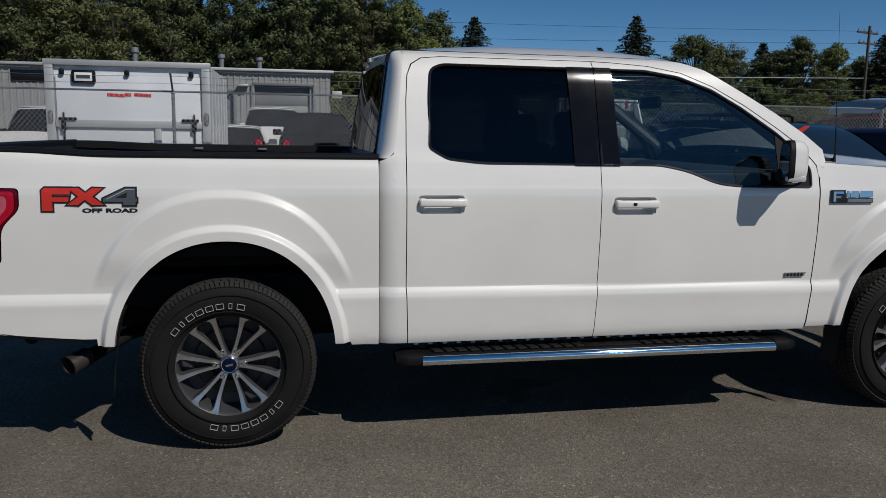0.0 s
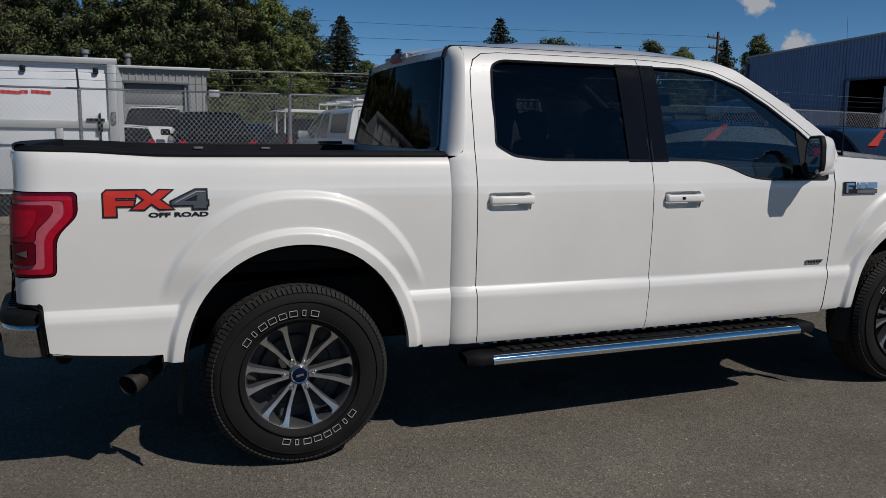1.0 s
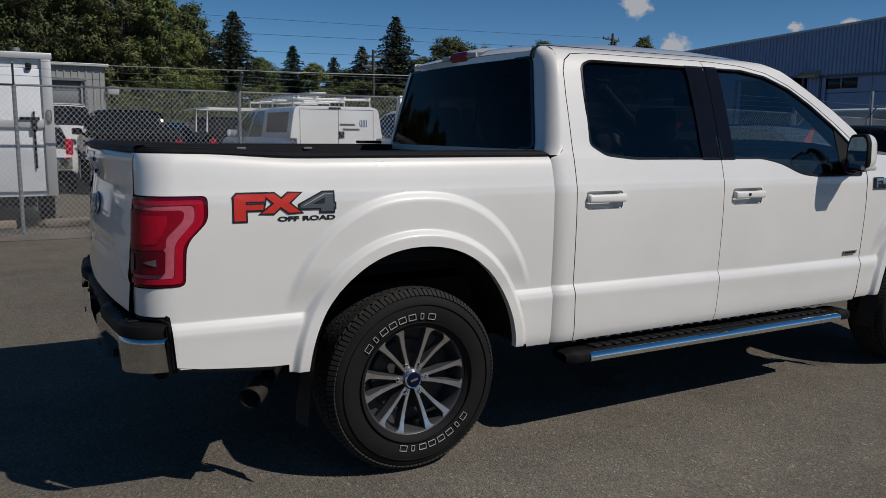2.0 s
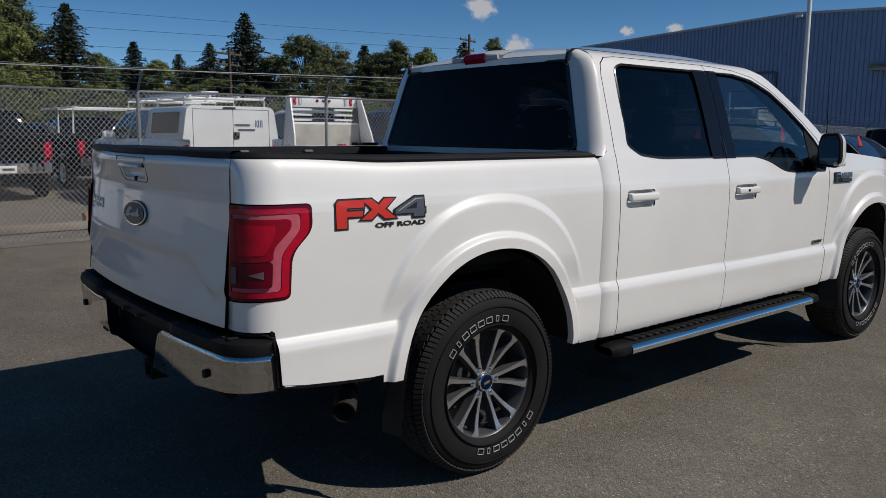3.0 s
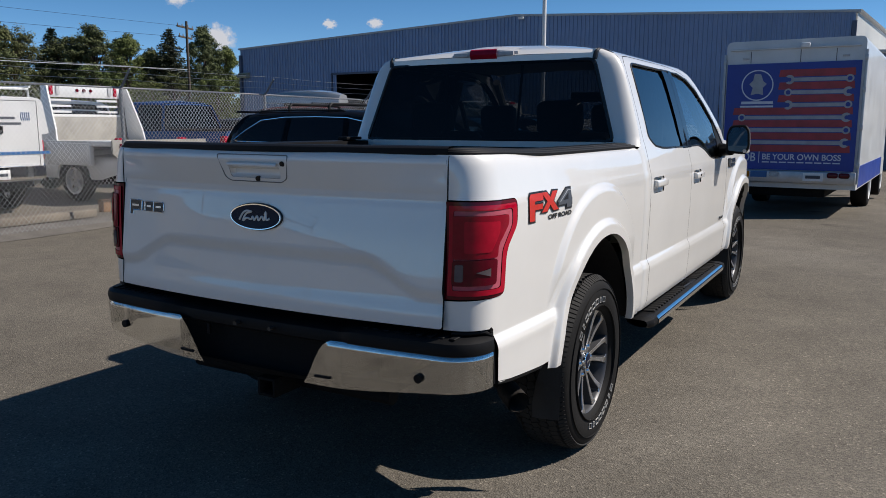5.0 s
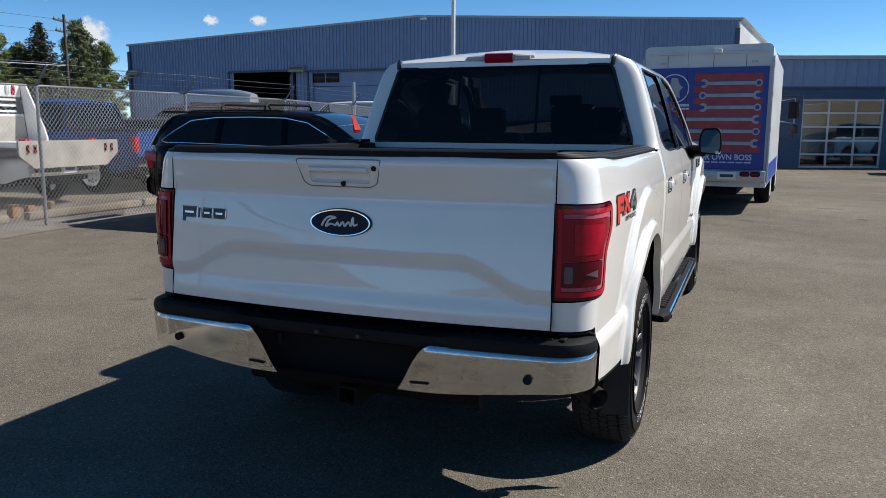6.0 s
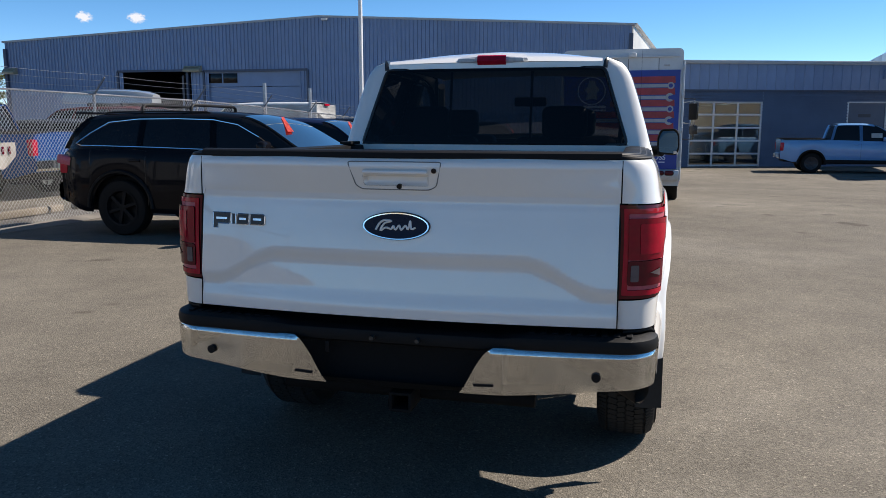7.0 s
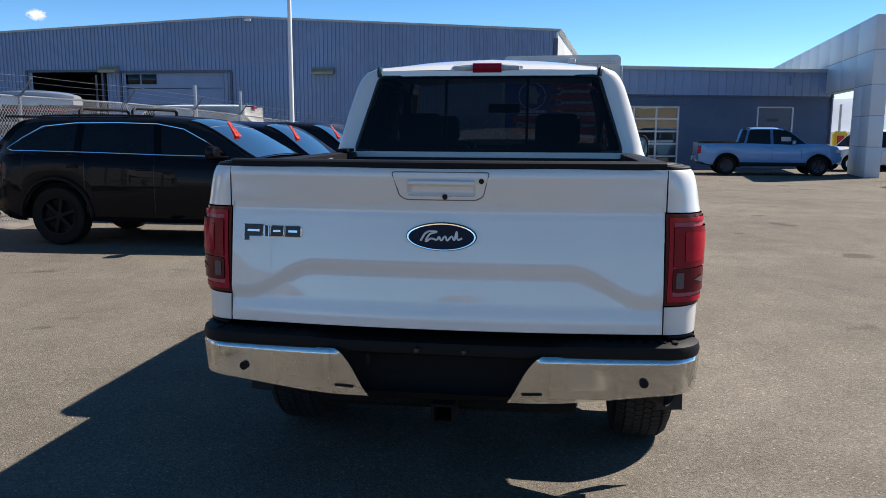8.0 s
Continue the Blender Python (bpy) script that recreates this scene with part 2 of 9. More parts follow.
def tube(bm, pts, r, seg=8, closed=False):
    """A round tube along points; r is a number or one per point."""
    pts = [Vector(p) for p in pts]
    n = len(pts)
    rs = r if isinstance(r, (list, tuple)) else [r] * n
    rings, side = [], None
    for i, p in enumerate(pts):
        a, b = pts[i - 1] if i or closed else p, pts[(i + 1) % n] if i < n - 1 or closed else p
        d = (b - a).normalized()
        if side is None:
            side = d.orthogonal().normalized()
        side = (side - d * side.dot(d)).normalized()
        up = d.cross(side)
        rings.append([bm.verts.new(p + (side * math.cos(2 * math.pi * k / seg) + up * math.sin(2 * math.pi * k / seg)) * rs[i]) for k in range(seg)])
    for i in range(n if closed else n - 1):
        for k in range(seg):
            j = (i + 1) % n
            bm.faces.new((rings[i][k], rings[i][(k + 1) % seg], rings[j][(k + 1) % seg], rings[j][k]))
    if not closed:
        bm.faces.new(rings[0][::-1])
        bm.faces.new(rings[-1])
    return bm


def lathe(bm, profile, centre, seg=48, closed=False):
    """Turn (radius, y) pairs round an axle along y through centre."""
    c = Vector(centre)
    rings = []
    for k in range(seg):
        a = 2 * math.pi * k / seg
        rings.append([bm.verts.new(c + Vector((r * math.cos(a), y, r * math.sin(a)))) for r, y in profile])
    m = len(profile)
    for k in range(seg):
        for i in range(m if closed else m - 1):
            j = (i + 1) % m
            bm.faces.new((rings[k][i], rings[k][j], rings[(k + 1) % seg][j], rings[(k + 1) % seg][i]))
    return bm


def sheet(bm, rows, close_u=False):
    """Quads over rows of points."""
    vs = [[bm.verts.new(p) for p in row] for row in rows]
    for i in range(len(vs) - 1):
        for j in range(len(vs[i]) - 1):
            bm.faces.new((vs[i][j], vs[i][j + 1], vs[i + 1][j + 1], vs[i + 1][j]))
    return bm


def slab(bm, outline, put, depth):
    """An outline of (u, v) pairs pushed to a depth: put(u, v, d) gives the place."""
    a = [bm.verts.new(put(u, v, 0.0)) for u, v in outline]
    b = [bm.verts.new(put(u, v, depth)) for u, v in outline]
    n = len(outline)
    for p, q, r in tessellate_polygon([[Vector((u, v, 0.0)) for u, v in outline]]):
        bm.faces.new((a[p], a[q], a[r]))
        bm.faces.new((b[r], b[q], b[p]))
    for i in range(n):
        bm.faces.new((a[i], b[i], b[(i + 1) % n], a[(i + 1) % n]))
    return bm


def curve(keys):
    """A smooth curve through (position, value) keys that never overshoots."""
    xs = np.array([k[0] for k in keys], float)
    ys = np.array([k[1] for k in keys], float)
    h = np.diff(xs)
    d = np.diff(ys) / h
    m = np.zeros(len(xs))
    m[0], m[-1] = d[0], d[-1]
    for i in range(1, len(xs) - 1):
        if d[i - 1] * d[i] > 0:
            w1, w2 = 2 * h[i] + h[i - 1], h[i] + 2 * h[i - 1]
            m[i] = (w1 + w2) / (w1 / d[i - 1] + w2 / d[i])

    def value(x):
        if x <= xs[0]:
            return float(ys[0])
        if x >= xs[-1]:
            return float(ys[-1])
        i = int(np.searchsorted(xs, x) - 1)
        t = (x - xs[i]) / h[i]
        return float((2 * t**3 - 3 * t**2 + 1) * ys[i] + (t**3 - 2 * t**2 + t) * h[i] * m[i] + (-2 * t**3 + 3 * t**2) * ys[i + 1] + (t**3 - t**2) * h[i] * m[i + 1])

    return value


def smooth(a, b, x):
    t = min(1.0, max(0.0, (x - a) / (b - a)))
    return t * t * (3 - 2 * t)


def round_corners(pts, r, seg=5):
    """A polygon with its corners rounded; r is one radius or one per corner."""
    out, n = [], len(pts)
    for i in range(n):
        rr = r[i] if isinstance(r, (list, tuple)) else r
        p, a, b = Vector(pts[i]), Vector(pts[i - 1]), Vector(pts[(i + 1) % n])
        if rr <= 0:
            out.append(tuple(p))
            continue
        da, db = (a - p), (b - p)
        k = min(rr, da.length * 0.45, db.length * 0.45)
        pa, pb = p + da.normalized() * k, p + db.normalized() * k
        for s in range(seg + 1):
            t = s / seg
            q = pa * (1 - t) ** 2 + p * 2 * t * (1 - t) + pb * t * t
            out.append((q.x, q.y))
    return out


def panel(name, outline, place, material, parent, holes=(), step=0.05, rim=0.02, sides=1, label="", lift=0.0, steps=None):
    """A shaped sheet: an outline (with holes) in two coordinates, cut to a grid, laid on the surface place(u, v), with its edges turned in by rim.
    sides: 1 as it is, -1 mirrored across y."""
    bm = bmesh.new()
    edges = []
    for loop in (outline, *holes):
        vs = [bm.verts.new((u, v, 0)) for u, v in loop]
        edges += [bm.edges.new((vs[i], vs[(i + 1) % len(vs)])) for i in range(len(vs))]
    bmesh.ops.triangle_fill(bm, edges=edges, use_beauty=True)
    su, sv = steps or (step, step)
    us = [p[0] for p in outline]
    vs_ = [p[1] for p in outline]
    for k in range(int(math.floor(min(us) / su)) + 1, int(math.ceil(max(us) / su))):
        bmesh.ops.bisect_plane(bm, geom=bm.verts[:] + bm.edges[:] + bm.faces[:], plane_co=(k * su, 0, 0), plane_no=(1, 0, 0), dist=1e-5)
    across = sv if isinstance(sv, tuple) else [k * sv for k in range(int(math.floor(min(vs_) / sv)) + 1, int(math.ceil(max(vs_) / sv)))]
    for cut in [c for c in across if min(vs_) < c < max(vs_)]:
        bmesh.ops.bisect_plane(bm, geom=bm.verts[:] + bm.edges[:] + bm.faces[:], plane_co=(0, cut, 0), plane_no=(0, 1, 0), dist=1e-5)
    bmesh.ops.remove_doubles(bm, verts=bm.verts, dist=2e-5)
    flip = 1.0 if sides > 0 else -1.0

    def spot(u, v):
        e = 0.002
        p = Vector(place(u, v))
        n = (Vector(place(u + e, v)) - Vector(place(u - e, v))).cross(Vector(place(u, v + e)) - Vector(place(u, v - e))).normalized()
        p = p + n * lift
        return Vector((p.x, p.y * flip, p.z)), Vector((n.x, n.y * flip, n.z))

    bm.verts.index_update()
    data = [spot(v.co.x, v.co.y) for v in bm.verts]
    points = [d[0] for d in data]
    normals = [d[1] for d in data]
    faces = [[v.index for v in f.verts] for f in bm.faces]
    border = [[v.index for v in e.verts] for e in bm.edges if len(e.link_faces) == 1]
    # faces wind so that they look along their normals
    tidy = []
    for f in faces:
        a, b, c = (points[i] for i in f[:3])
        g = (b - a).cross(c - a)
        tidy.append(f if g.dot(normals[f[0]]) >= 0 else f[::-1])
    bm.free()
    if rim:
        for a, b in border:
            k = len(points)
            for i in (a, b):
                points.append(points[i])
            for i in (b, a):
                points.append(points[i] - normals[i] * rim)
            e = points[b] - points[a]
            side = e.cross(normals[a]).normalized()
            normals += [side] * 4
            tidy.append([k, k + 1, k + 2, k + 3])
    me = bpy.data.meshes.new(name)
    me.from_pydata([tuple(p) for p in points], [], tidy)
    me.materials.append(material)
    me.shade_smooth()
    me.normals_split_custom_set_from_vertices([tuple(n) for n in normals])
    ob = new(name, me)
    ob.parent = parent
    return tagged(ob, label)


def letters(text, size, thick=0.0, depth=0.0):
    """Writing in the built-in font, as points and faces in x, y (baseline at 0)."""
    cu = bpy.data.curves.new("letters", "FONT")
    cu.body, cu.size, cu.offset, cu.extrude = text, size, thick, depth
    ob = new("letters", cu)
    dg = bpy.context.evaluated_depsgraph_get()
    dg.update()
    me = bpy.data.meshes.new_from_object(ob.evaluated_get(dg))
    bpy.data.objects.remove(ob)
    bm = bmesh.new()
    bm.from_mesh(me)
    bpy.data.meshes.remove(me)
    return bm


def fit_letters(bm, u0, u1, v0, v1, place):
    """Stretch writing to a box and lay it on place(u, v, d)."""
    xs = [v.co.x for v in bm.verts]
    ys = [v.co.y for v in bm.verts]
    x0, x1, y0, y1 = min(xs), max(xs), min(ys), max(ys)
    for v in bm.verts:
        u = u0 + (v.co.x - x0) / (x1 - x0) * (u1 - u0)
        w = v0 + (v.co.y - y0) / (y1 - y0) * (v1 - v0)
        v.co = Vector(place(u, w, v.co.z))
    return bm


def drop(x):
    """The lot falls gently towards the buildings."""
    return -0.36 * smooth(9.5, 27.0, x)


# ---- ground ----
def build_ground():
    bm = bmesh.new()
    xs = sorted({-900.0, -400, -150, -60, -25, -12, -6, 0, 6, *range(7, 28), 30, 40, 60, 100, 200, 500, 1200})
    ys = [-900.0, -300, -100, -40, -20, -10, -5, 0, 5, 10, 20, 40, 80, 160, 400, 1200]
    sheet(bm, [[(x, y, drop(x)) for y in ys] for x in xs])
    solo("ground", bm, ASPHALT, "worn grey asphalt of the car park", kind="structure")


build_ground()


# ---- the white pickup truck: rear axle over the origin, nose along +x ----
HUB_Z, WHEELBASE = 0.405, 3.683
body_y = curve([(0.42, 0.890), (0.455, 0.935), (0.49, 0.958), (0.53, 0.970), (0.58, 0.974), (0.68, 0.978), (0.715, 0.980), (0.735, 0.976), (0.757, 0.966), (0.766, 0.9615),
                (0.80, 0.9635), (0.95, 0.9695), (1.10, 0.972), (1.20, 0.970), (1.232, 0.9665), (1.25, 0.962), (1.30, 0.950), (1.345, 0.938), (1.36, 0.934), (1.40, 0.920),
                (1.50, 0.892), (1.60, 0.862), (1.70, 0.830), (1.80, 0.793), (1.84, 0.770), (1.87, 0.740), (1.888, 0.705), (1.897, 0.67)])
bed_y = curve([(0.42, 0.890), (0.455, 0.935), (0.49, 0.958), (0.53, 0.970), (0.58, 0.974), (0.68, 0.978), (0.715, 0.980), (0.735, 0.976), (0.757, 0.966), (0.766, 0.9615),
               (0.80, 0.9635), (0.95, 0.9695), (1.10, 0.972), (1.20, 0.970), (1.232, 0.9665), (1.25, 0.962), (1.30, 0.950), (1.345, 0.935), (1.362, 0.922), (1.372, 0.900)])


def arch_level(x, z, wheel_x, a, b, n=2.3, zc=0.45):
    return ((abs(x - wheel_x) / a) ** n + (max(0.0, z - zc) / b) ** n) ** (1 / n)


LIP_A, LIP_B, LIP_N = 0.494, 0.553, 2.12
SWELL_A, SWELL_B = 0.628, 0.785


def arch_bulge(x, z, wheel_x):
    swell = 0.020 * (1 - smooth(0.945, 1.0, arch_level(x, z, wheel_x, SWELL_A, SWELL_B))) * smooth(0.765, 0.95, z)
    lip = 0.024 * (1 - smooth(1.075, 1.135, arch_level(x, z, wheel_x, LIP_A, LIP_B, LIP_N)))
    return swell + lip


def arch_plain(x, z, wheel_x, y):
    """On the lip itself the crease of the side dies out."""
    w = 1 - smooth(1.10, 1.15, arch_level(x, z, wheel_x, LIP_A, LIP_B, LIP_N))
    if w <= 0 or not 0.62 < z < 0.95:
        return y
    plain = 0.9765 + (0.9695 - 0.9765) * (z - 0.62) / 0.33
    return y + (plain - y) * w * smooth(0.62, 0.68, z) * smooth(0.95, 0.88, z)


def arch_rings(name, wheel_x, place, sides, parent, feet):
    """The flared lip and the swell round a wheel opening, as rings that follow it; feet: rear and front heights of the lip, then of the panel."""
    sizes = [(LIP_A * k, LIP_B * k, 0, LIP_N) for k in (1.0, 1.03, 1.06, 1.075, 1.085, 1.095, 1.105, 1.115, 1.125, 1.135, 1.15)]
    sizes += [(0.572, 0.66, 1, 2.18), (0.577, 0.69, 1, 2.24)] + [(SWELL_A * k, SWELL_B * k, 1, 2.3) for k in (0.925, 0.94, 0.95, 0.96, 0.97, 0.98, 0.99, 1.0, 1.015, 1.03)]
    bm = bmesh.new()
    spots = []
    ladder = [z for z in BODY_CUTS + (0.62, 0.65, 0.84, 0.88, 0.92) if 0.60 < z < 0.95]
    ladder.sort()
    seg = 2 * len(ladder) + 116
    for a, b, panel_foot, n in sizes:
        z0, z1 = feet[2:] if panel_foot else feet[:2]
        def climb(foot):
            return [math.asin(((z - 0.45) / b) ** (n / 2)) for z in [foot + (ladder[0] - foot) * k / 4 for k in range(4)] + ladder]
        left = [math.pi - a for a in climb(z0)]
        right = climb(z1)[::-1]
        turns = left + [left[-1] + (right[0] - left[-1]) * k / 110 for k in range(1, 110)] + right
        row = []
        for t in turns:
            c = math.cos(t)
            row.append((wheel_x + a * math.copysign(abs(c) ** (2 / n), c), 0.45 + b * math.sin(t) ** (2 / n)))
        spots.append(row)
    verts, normals, e = [], [], 0.002
    for i, row in enumerate(spots):
        for u, v in row:
            p = Vector(place(u, v))
            d = (Vector(place(u + e, v)) - Vector(place(u - e, v))).cross(Vector(place(u, v + e)) - Vector(place(u, v - e))).normalized()
            if i == len(spots) - 1:
                p = p - d * 0.0012
            verts.append((p.x, p.y * sides, p.z))
            normals.append((d.x, d.y * sides, d.z))
    bm.free()
    w = seg + 1
    faces = [(i * w + k, i * w + k + 1, (i + 1) * w + k + 1, (i + 1) * w + k) for i in range(len(spots) - 1) for k in range(seg)]
    if sides < 0:
        faces = [f[::-1] for f in faces]
    # the lip turns in towards the wheel
    base = len(verts)
    for k in range(w):
        x, y, z = verts[k]
        for d in (0.0, 0.035):
            verts.append((x, y + d * sides, z))
            g = Vector((wheel_x - x, 0, 0.45 - z)).normalized()
            normals.append(tuple(g))
    faces += [(base + 2 * k, base + 2 * k + 1, base + 2 * k + 3, base + 2 * k + 2) for k in range(seg)]
    me = bpy.data.meshes.new(name)
    me.from_pydata(verts, [], faces)
    me.materials.append(WHITE)
    me.shade_smooth()
    me.normals_split_custom_set_from_vertices(normals)
    ob = new(name, me)
    ob.parent = parent
    tagged(ob, "white flared wheel-arch")
    return spots[-2]


ROOF_CUTS = (1.40, 1.45, 1.50, 1.55, 1.60, 1.65, 1.70, 1.75, 1.80, 1.82, 1.84, 1.855, 1.87, 1.879, 1.888)
BODY_CUTS = (0.455, 0.49, 0.53, 0.58, 0.68, 0.70, 0.715, 0.725, 0.735, 0.746, 0.757, 0.762, 0.766, 0.772, 0.80, 0.95, 1.10, 1.20, 1.216, 1.232, 1.241, 1.25, 1.262, 1.28, 1.30, 1.345, 1.352, 1.362)
rear_x = curve([(0.42, -1.092), (0.60, -1.102), (0.80, -1.110), (0.95, -1.106), (1.10, -1.099), (1.25, -1.092), (1.33, -1.090), (1.362, -1.087), (1.40, -1.080)])


def bed_place(s, z):
    """The right bed side: s is x along the side, and runs on round the rear corner."""
    low = z - 0.029 * smooth(-0.45, -1.0, s) * smooth(1.23, 1.36, z)
    y = arch_plain(s, z, 0.0, bed_y(low)) + arch_bulge(max(s, -0.98), z, 0.0) - 0.030 * (max(0.0, -s) if s > -1.0 else 1.0) ** 2
    corner = rear_x(low) + 0.125
    if s >= corner:
        return (s, -y, z)
    R = 0.125
    u = (corner - s) * (R * math.pi / 2 + 0.022) / (corner + 1.20)
    t = min(u / R, math.pi / 2)
    return (corner - R * math.sin(t), -(y - R * (1 - math.cos(t)) - max(0.0, u - R * math.pi / 2)), z)


def cab_place(x, z):
    fall = 0.018 * min(1.0, max(0.0, (x - 0.8) / 2.2)) * smooth(0.58, 0.70, z) * smooth(0.92, 0.80, z)
    y = arch_plain(x, z, WHEELBASE, body_y(z + fall)) + arch_bulge(x, z, WHEELBASE)
    y -= 0.030 * max(0.0, (0.78 - x) / 0.08) ** 2 * smooth(1.42, 1.30, z) if x < 0.78 else 0.0
    y -= 0.19 * max(0.0, (x - 3.80) / 0.60) ** 2
    return (x, -y, z)


def gate_place(y, z):
    """The tailgate; u runs across (towards the left), v up."""
    foot = 1.022 - 0.108 * smooth(0.46, 0.74, abs(y))
    x = rear_gate(z) + 0.016 * (1 - smooth(foot - 0.034, foot + 0.022, z)) + 0.050 * (y / 0.8) ** 2
    x += 0.030 * smooth(0.34, 0.84, abs(y)) * smooth(1.246, 1.362, z)
    return (x, -y, z)


rear_gate = curve([(0.785, -1.192), (0.80, -1.194), (0.90, -1.180), (1.02, -1.1645), (1.10, -1.155), (1.20, -1.1432), (1.24, -1.139), (1.252, -1.139), (1.264, -1.142), (1.28, -1.147), (1.30, -1.153), (1.345, -1.166), (1.358, -1.169), (1.370, -1.168), (1.382, -1.163), (1.390, -1.156), (1.397, -1.146)])


def add_wheel(parent, x, y, side):
    """A ten-inch-deep all-terrain tyre on a twelve-spoke wheel. side: -1 for the right of the truck, 1 for its left."""
    c = (x, 0, HUB_Z)
    w = new("wheel")
    w.parent = parent
    o = y
    f = side
    R = 0.405
    prof = [(0.237, -0.100), (0.247, -0.118), (0.272, -0.130), (0.315, -0.136), (0.35, -0.132), (0.372, -0.123), (0.385, -0.110), (0.394, -0.092),
            (0.399, -0.05), (0.400, 0.0), (0.399, 0.05), (0.394, 0.092), (0.385, 0.110), (0.372, 0.123), (0.35, 0.132), (0.315, 0.136), (0.272, 0.130), (0.247, 0.118), (0.237, 0.100)]
    bm = bmesh.new()
    lathe(bm, [(r, o + t) for r, t in prof], c, 72)
    tyre = part("tyre", bm, RUBBER, w, "black all-terrain tyre with raised white lettering")
    # tread blocks
    bm = bmesh.new()
    for row, (t, wid, n) in enumerate(((-0.1035, 0.038, 112), (-0.060, 0.040, 72), (-0.019, 0.034, 72), (0.021, 0.034, 72), (0.061, 0.040, 72), (0.1035, 0.038, 112))):
        for k in range(n):
            a = 2 * math.pi * (k + 0.5 * (row % 2)) / n
            edge = row in (0, 5)
            q = Euler((0, -a, 0)).to_matrix()
            rr = 0.3865 if edge else 0.3945
            ln = 2 * math.pi * 0.4 / n * (0.74 if edge else 0.84)
            box(bm, Vector(c) + Vector((0, o + t, 0)) + q @ Vector((rr + 0.001, 0, 0)), (0.014 if edge else 0.020, wid, ln), 0, q @ Euler((0.12 if edge else 0.35 if row % 2 else -0.35, 0, (-0.62 if t < 0 else 0.62) if edge else 0)).to_matrix())
    tagged(part("tread", bm, TREAD, w, smooth=0), kind="stuff")
    # raised rings and plain white letter-sized frames in two arcs
    bm = bmesh.new()
    for r0 in (0.266, 0.344):
        lathe(bm, [(r0 - 0.002, o + f * 0.128), (r0 - 0.001, o + f * 0.1385), (r0 + 0.001, o + f * 0.1385), (r0 + 0.002, o + f * 0.128)], c, 72)
    part("sidewall_ring", bm, RUBBER, w)
    bm = bmesh.new()
    for mid in (110, -72):
        for k in range(8):
            a = radians(mid + f * (3.5 - k) * -9.2)
            ur, ut = Vector((math.cos(a), 0, math.sin(a))), Vector((-math.sin(a), 0, math.cos(a)))
            wide = 0.0165
            if k in (1, 6):
                wide = 0.007
            for p, q, th in ((-1, 1, 0), (-1, 1, 1), (0, 0, 2), (0, 0, 3)):
                cc = Vector(c) + Vector((0, o + f * 0.1365, 0)) + ur * 0.293
                if th < 2:
                    box(bm, cc + ut * (wide * (1 if th else -1)), (0.0021, 0.004, 0.026), 0, Matrix((ut, (0, 1, 0), ur)).transposed())
                else:
                    box(bm, cc + ur * (0.012 * (1 if th == 3 else -1)), (wide * 2, 0.004, 0.0021), 0, Matrix((ut, (0, 1, 0), ur)).transposed())
    tagged(part("sidewall_lettering", bm, LETTERWHITE, w, "plain white outlined bars", smooth=0), kind="stuff")
    # rim
    bm = bmesh.new()
    lathe(bm, [(0.240, o + f * 0.094), (0.249, o + f * 0.104), (0.246, o + f * 0.110), (0.239, o + f * 0.106), (0.232, o + f * 0.090), (0.226, o + f * 0.05), (0.220, o - f * 0.06), (0.230, o - f * 0.10)], c, 64)
    lathe(bm, [(0.222, o - f * 0.02), (0.06, o - f * 0.03), (0.0, o - f * 0.03)], c, 48)
    rim = part("rim", bm, RIMGREY, w, "dark grey alloy rim")
    bm = bmesh.new()
    lathe(bm, [(0.252, o + f * 0.100), (0.2505, o + f * 0.1085), (0.247, o + f * 0.1095), (0.243, o + f * 0.107)], c, 64)
    part("rim_lip", bm, RIMLIP, w, "machined rim lip")
    # brake disc
    bm = bmesh.new()
    lathe(bm, [(0.16, o + f * 0.002), (0.165, o - f * 0.002), (0.165, o - f * 0.018), (0.16, o - f * 0.02)], c, 40)
    lathe(bm, [(0.10, o + f * 0.003), (0.16, o + f * 0.003)], c, 40)
    part("brake_disc", bm, STEEL, w)
    # twelve spokes in six pairs, dark flanks under machined faces
    for odd in (0, 1):
        bm = bmesh.new()
        lean = 0.020 if odd else -0.020
        rows = []
        for r, half, out, sh in ((0.045, 0.0090, 0.074, 0), (0.10, 0.0082, 0.080, 0.15), (0.15, 0.0095, 0.086, 0.4), (0.190, 0.0115, 0.093, 0.8), (0.209, 0.0135, 0.098, 1.0), (0.221, 0.0170, 0.101, 1.0), (0.231, 0.0250, 0.103, 0.6), (0.243, 0.0440, 0.105, 0.2)):
            rows.append((r, -lean * sh * 0.6, half, out))
        sheet(bm, [[(r, f * (ou - 0.045), m - h * 1.25), (r, f * (ou - 0.003), m - h), (r, f * (ou - 0.003), m + h), (r, f * (ou - 0.045), m + h * 1.25)] for r, m, h, ou in rows])
        dark = len(bm.faces)
        sheet(bm, [[(r, f * (ou - 0.003), m - h * 0.93), (r, f * ou, m - h * 0.85), (r, f * ou, m + h * 0.85), (r, f * (ou - 0.003), m + h * 0.93)] for r, m, h, ou in rows])
        bm.faces.ensure_lookup_table()
        for k, fc in enumerate(bm.faces):
            fc.material_index = 0 if k < dark else 1
        me = mesh_of(bm, "spoke", RIMGREY, 30)
        me.materials.append(ALU)
        for k in range(odd, 12, 2):
            ob = new("spoke", me)
            ob.parent = w
            ob.matrix_basis = Matrix.Translation((x, o, HUB_Z)) @ Matrix.Rotation(-radians(30 * k + (5.0 if odd else -5.0) + 15), 4, "Y") @ Matrix.Diagonal((1.02, 1, 0.97, 1))
    bm = bmesh.new()
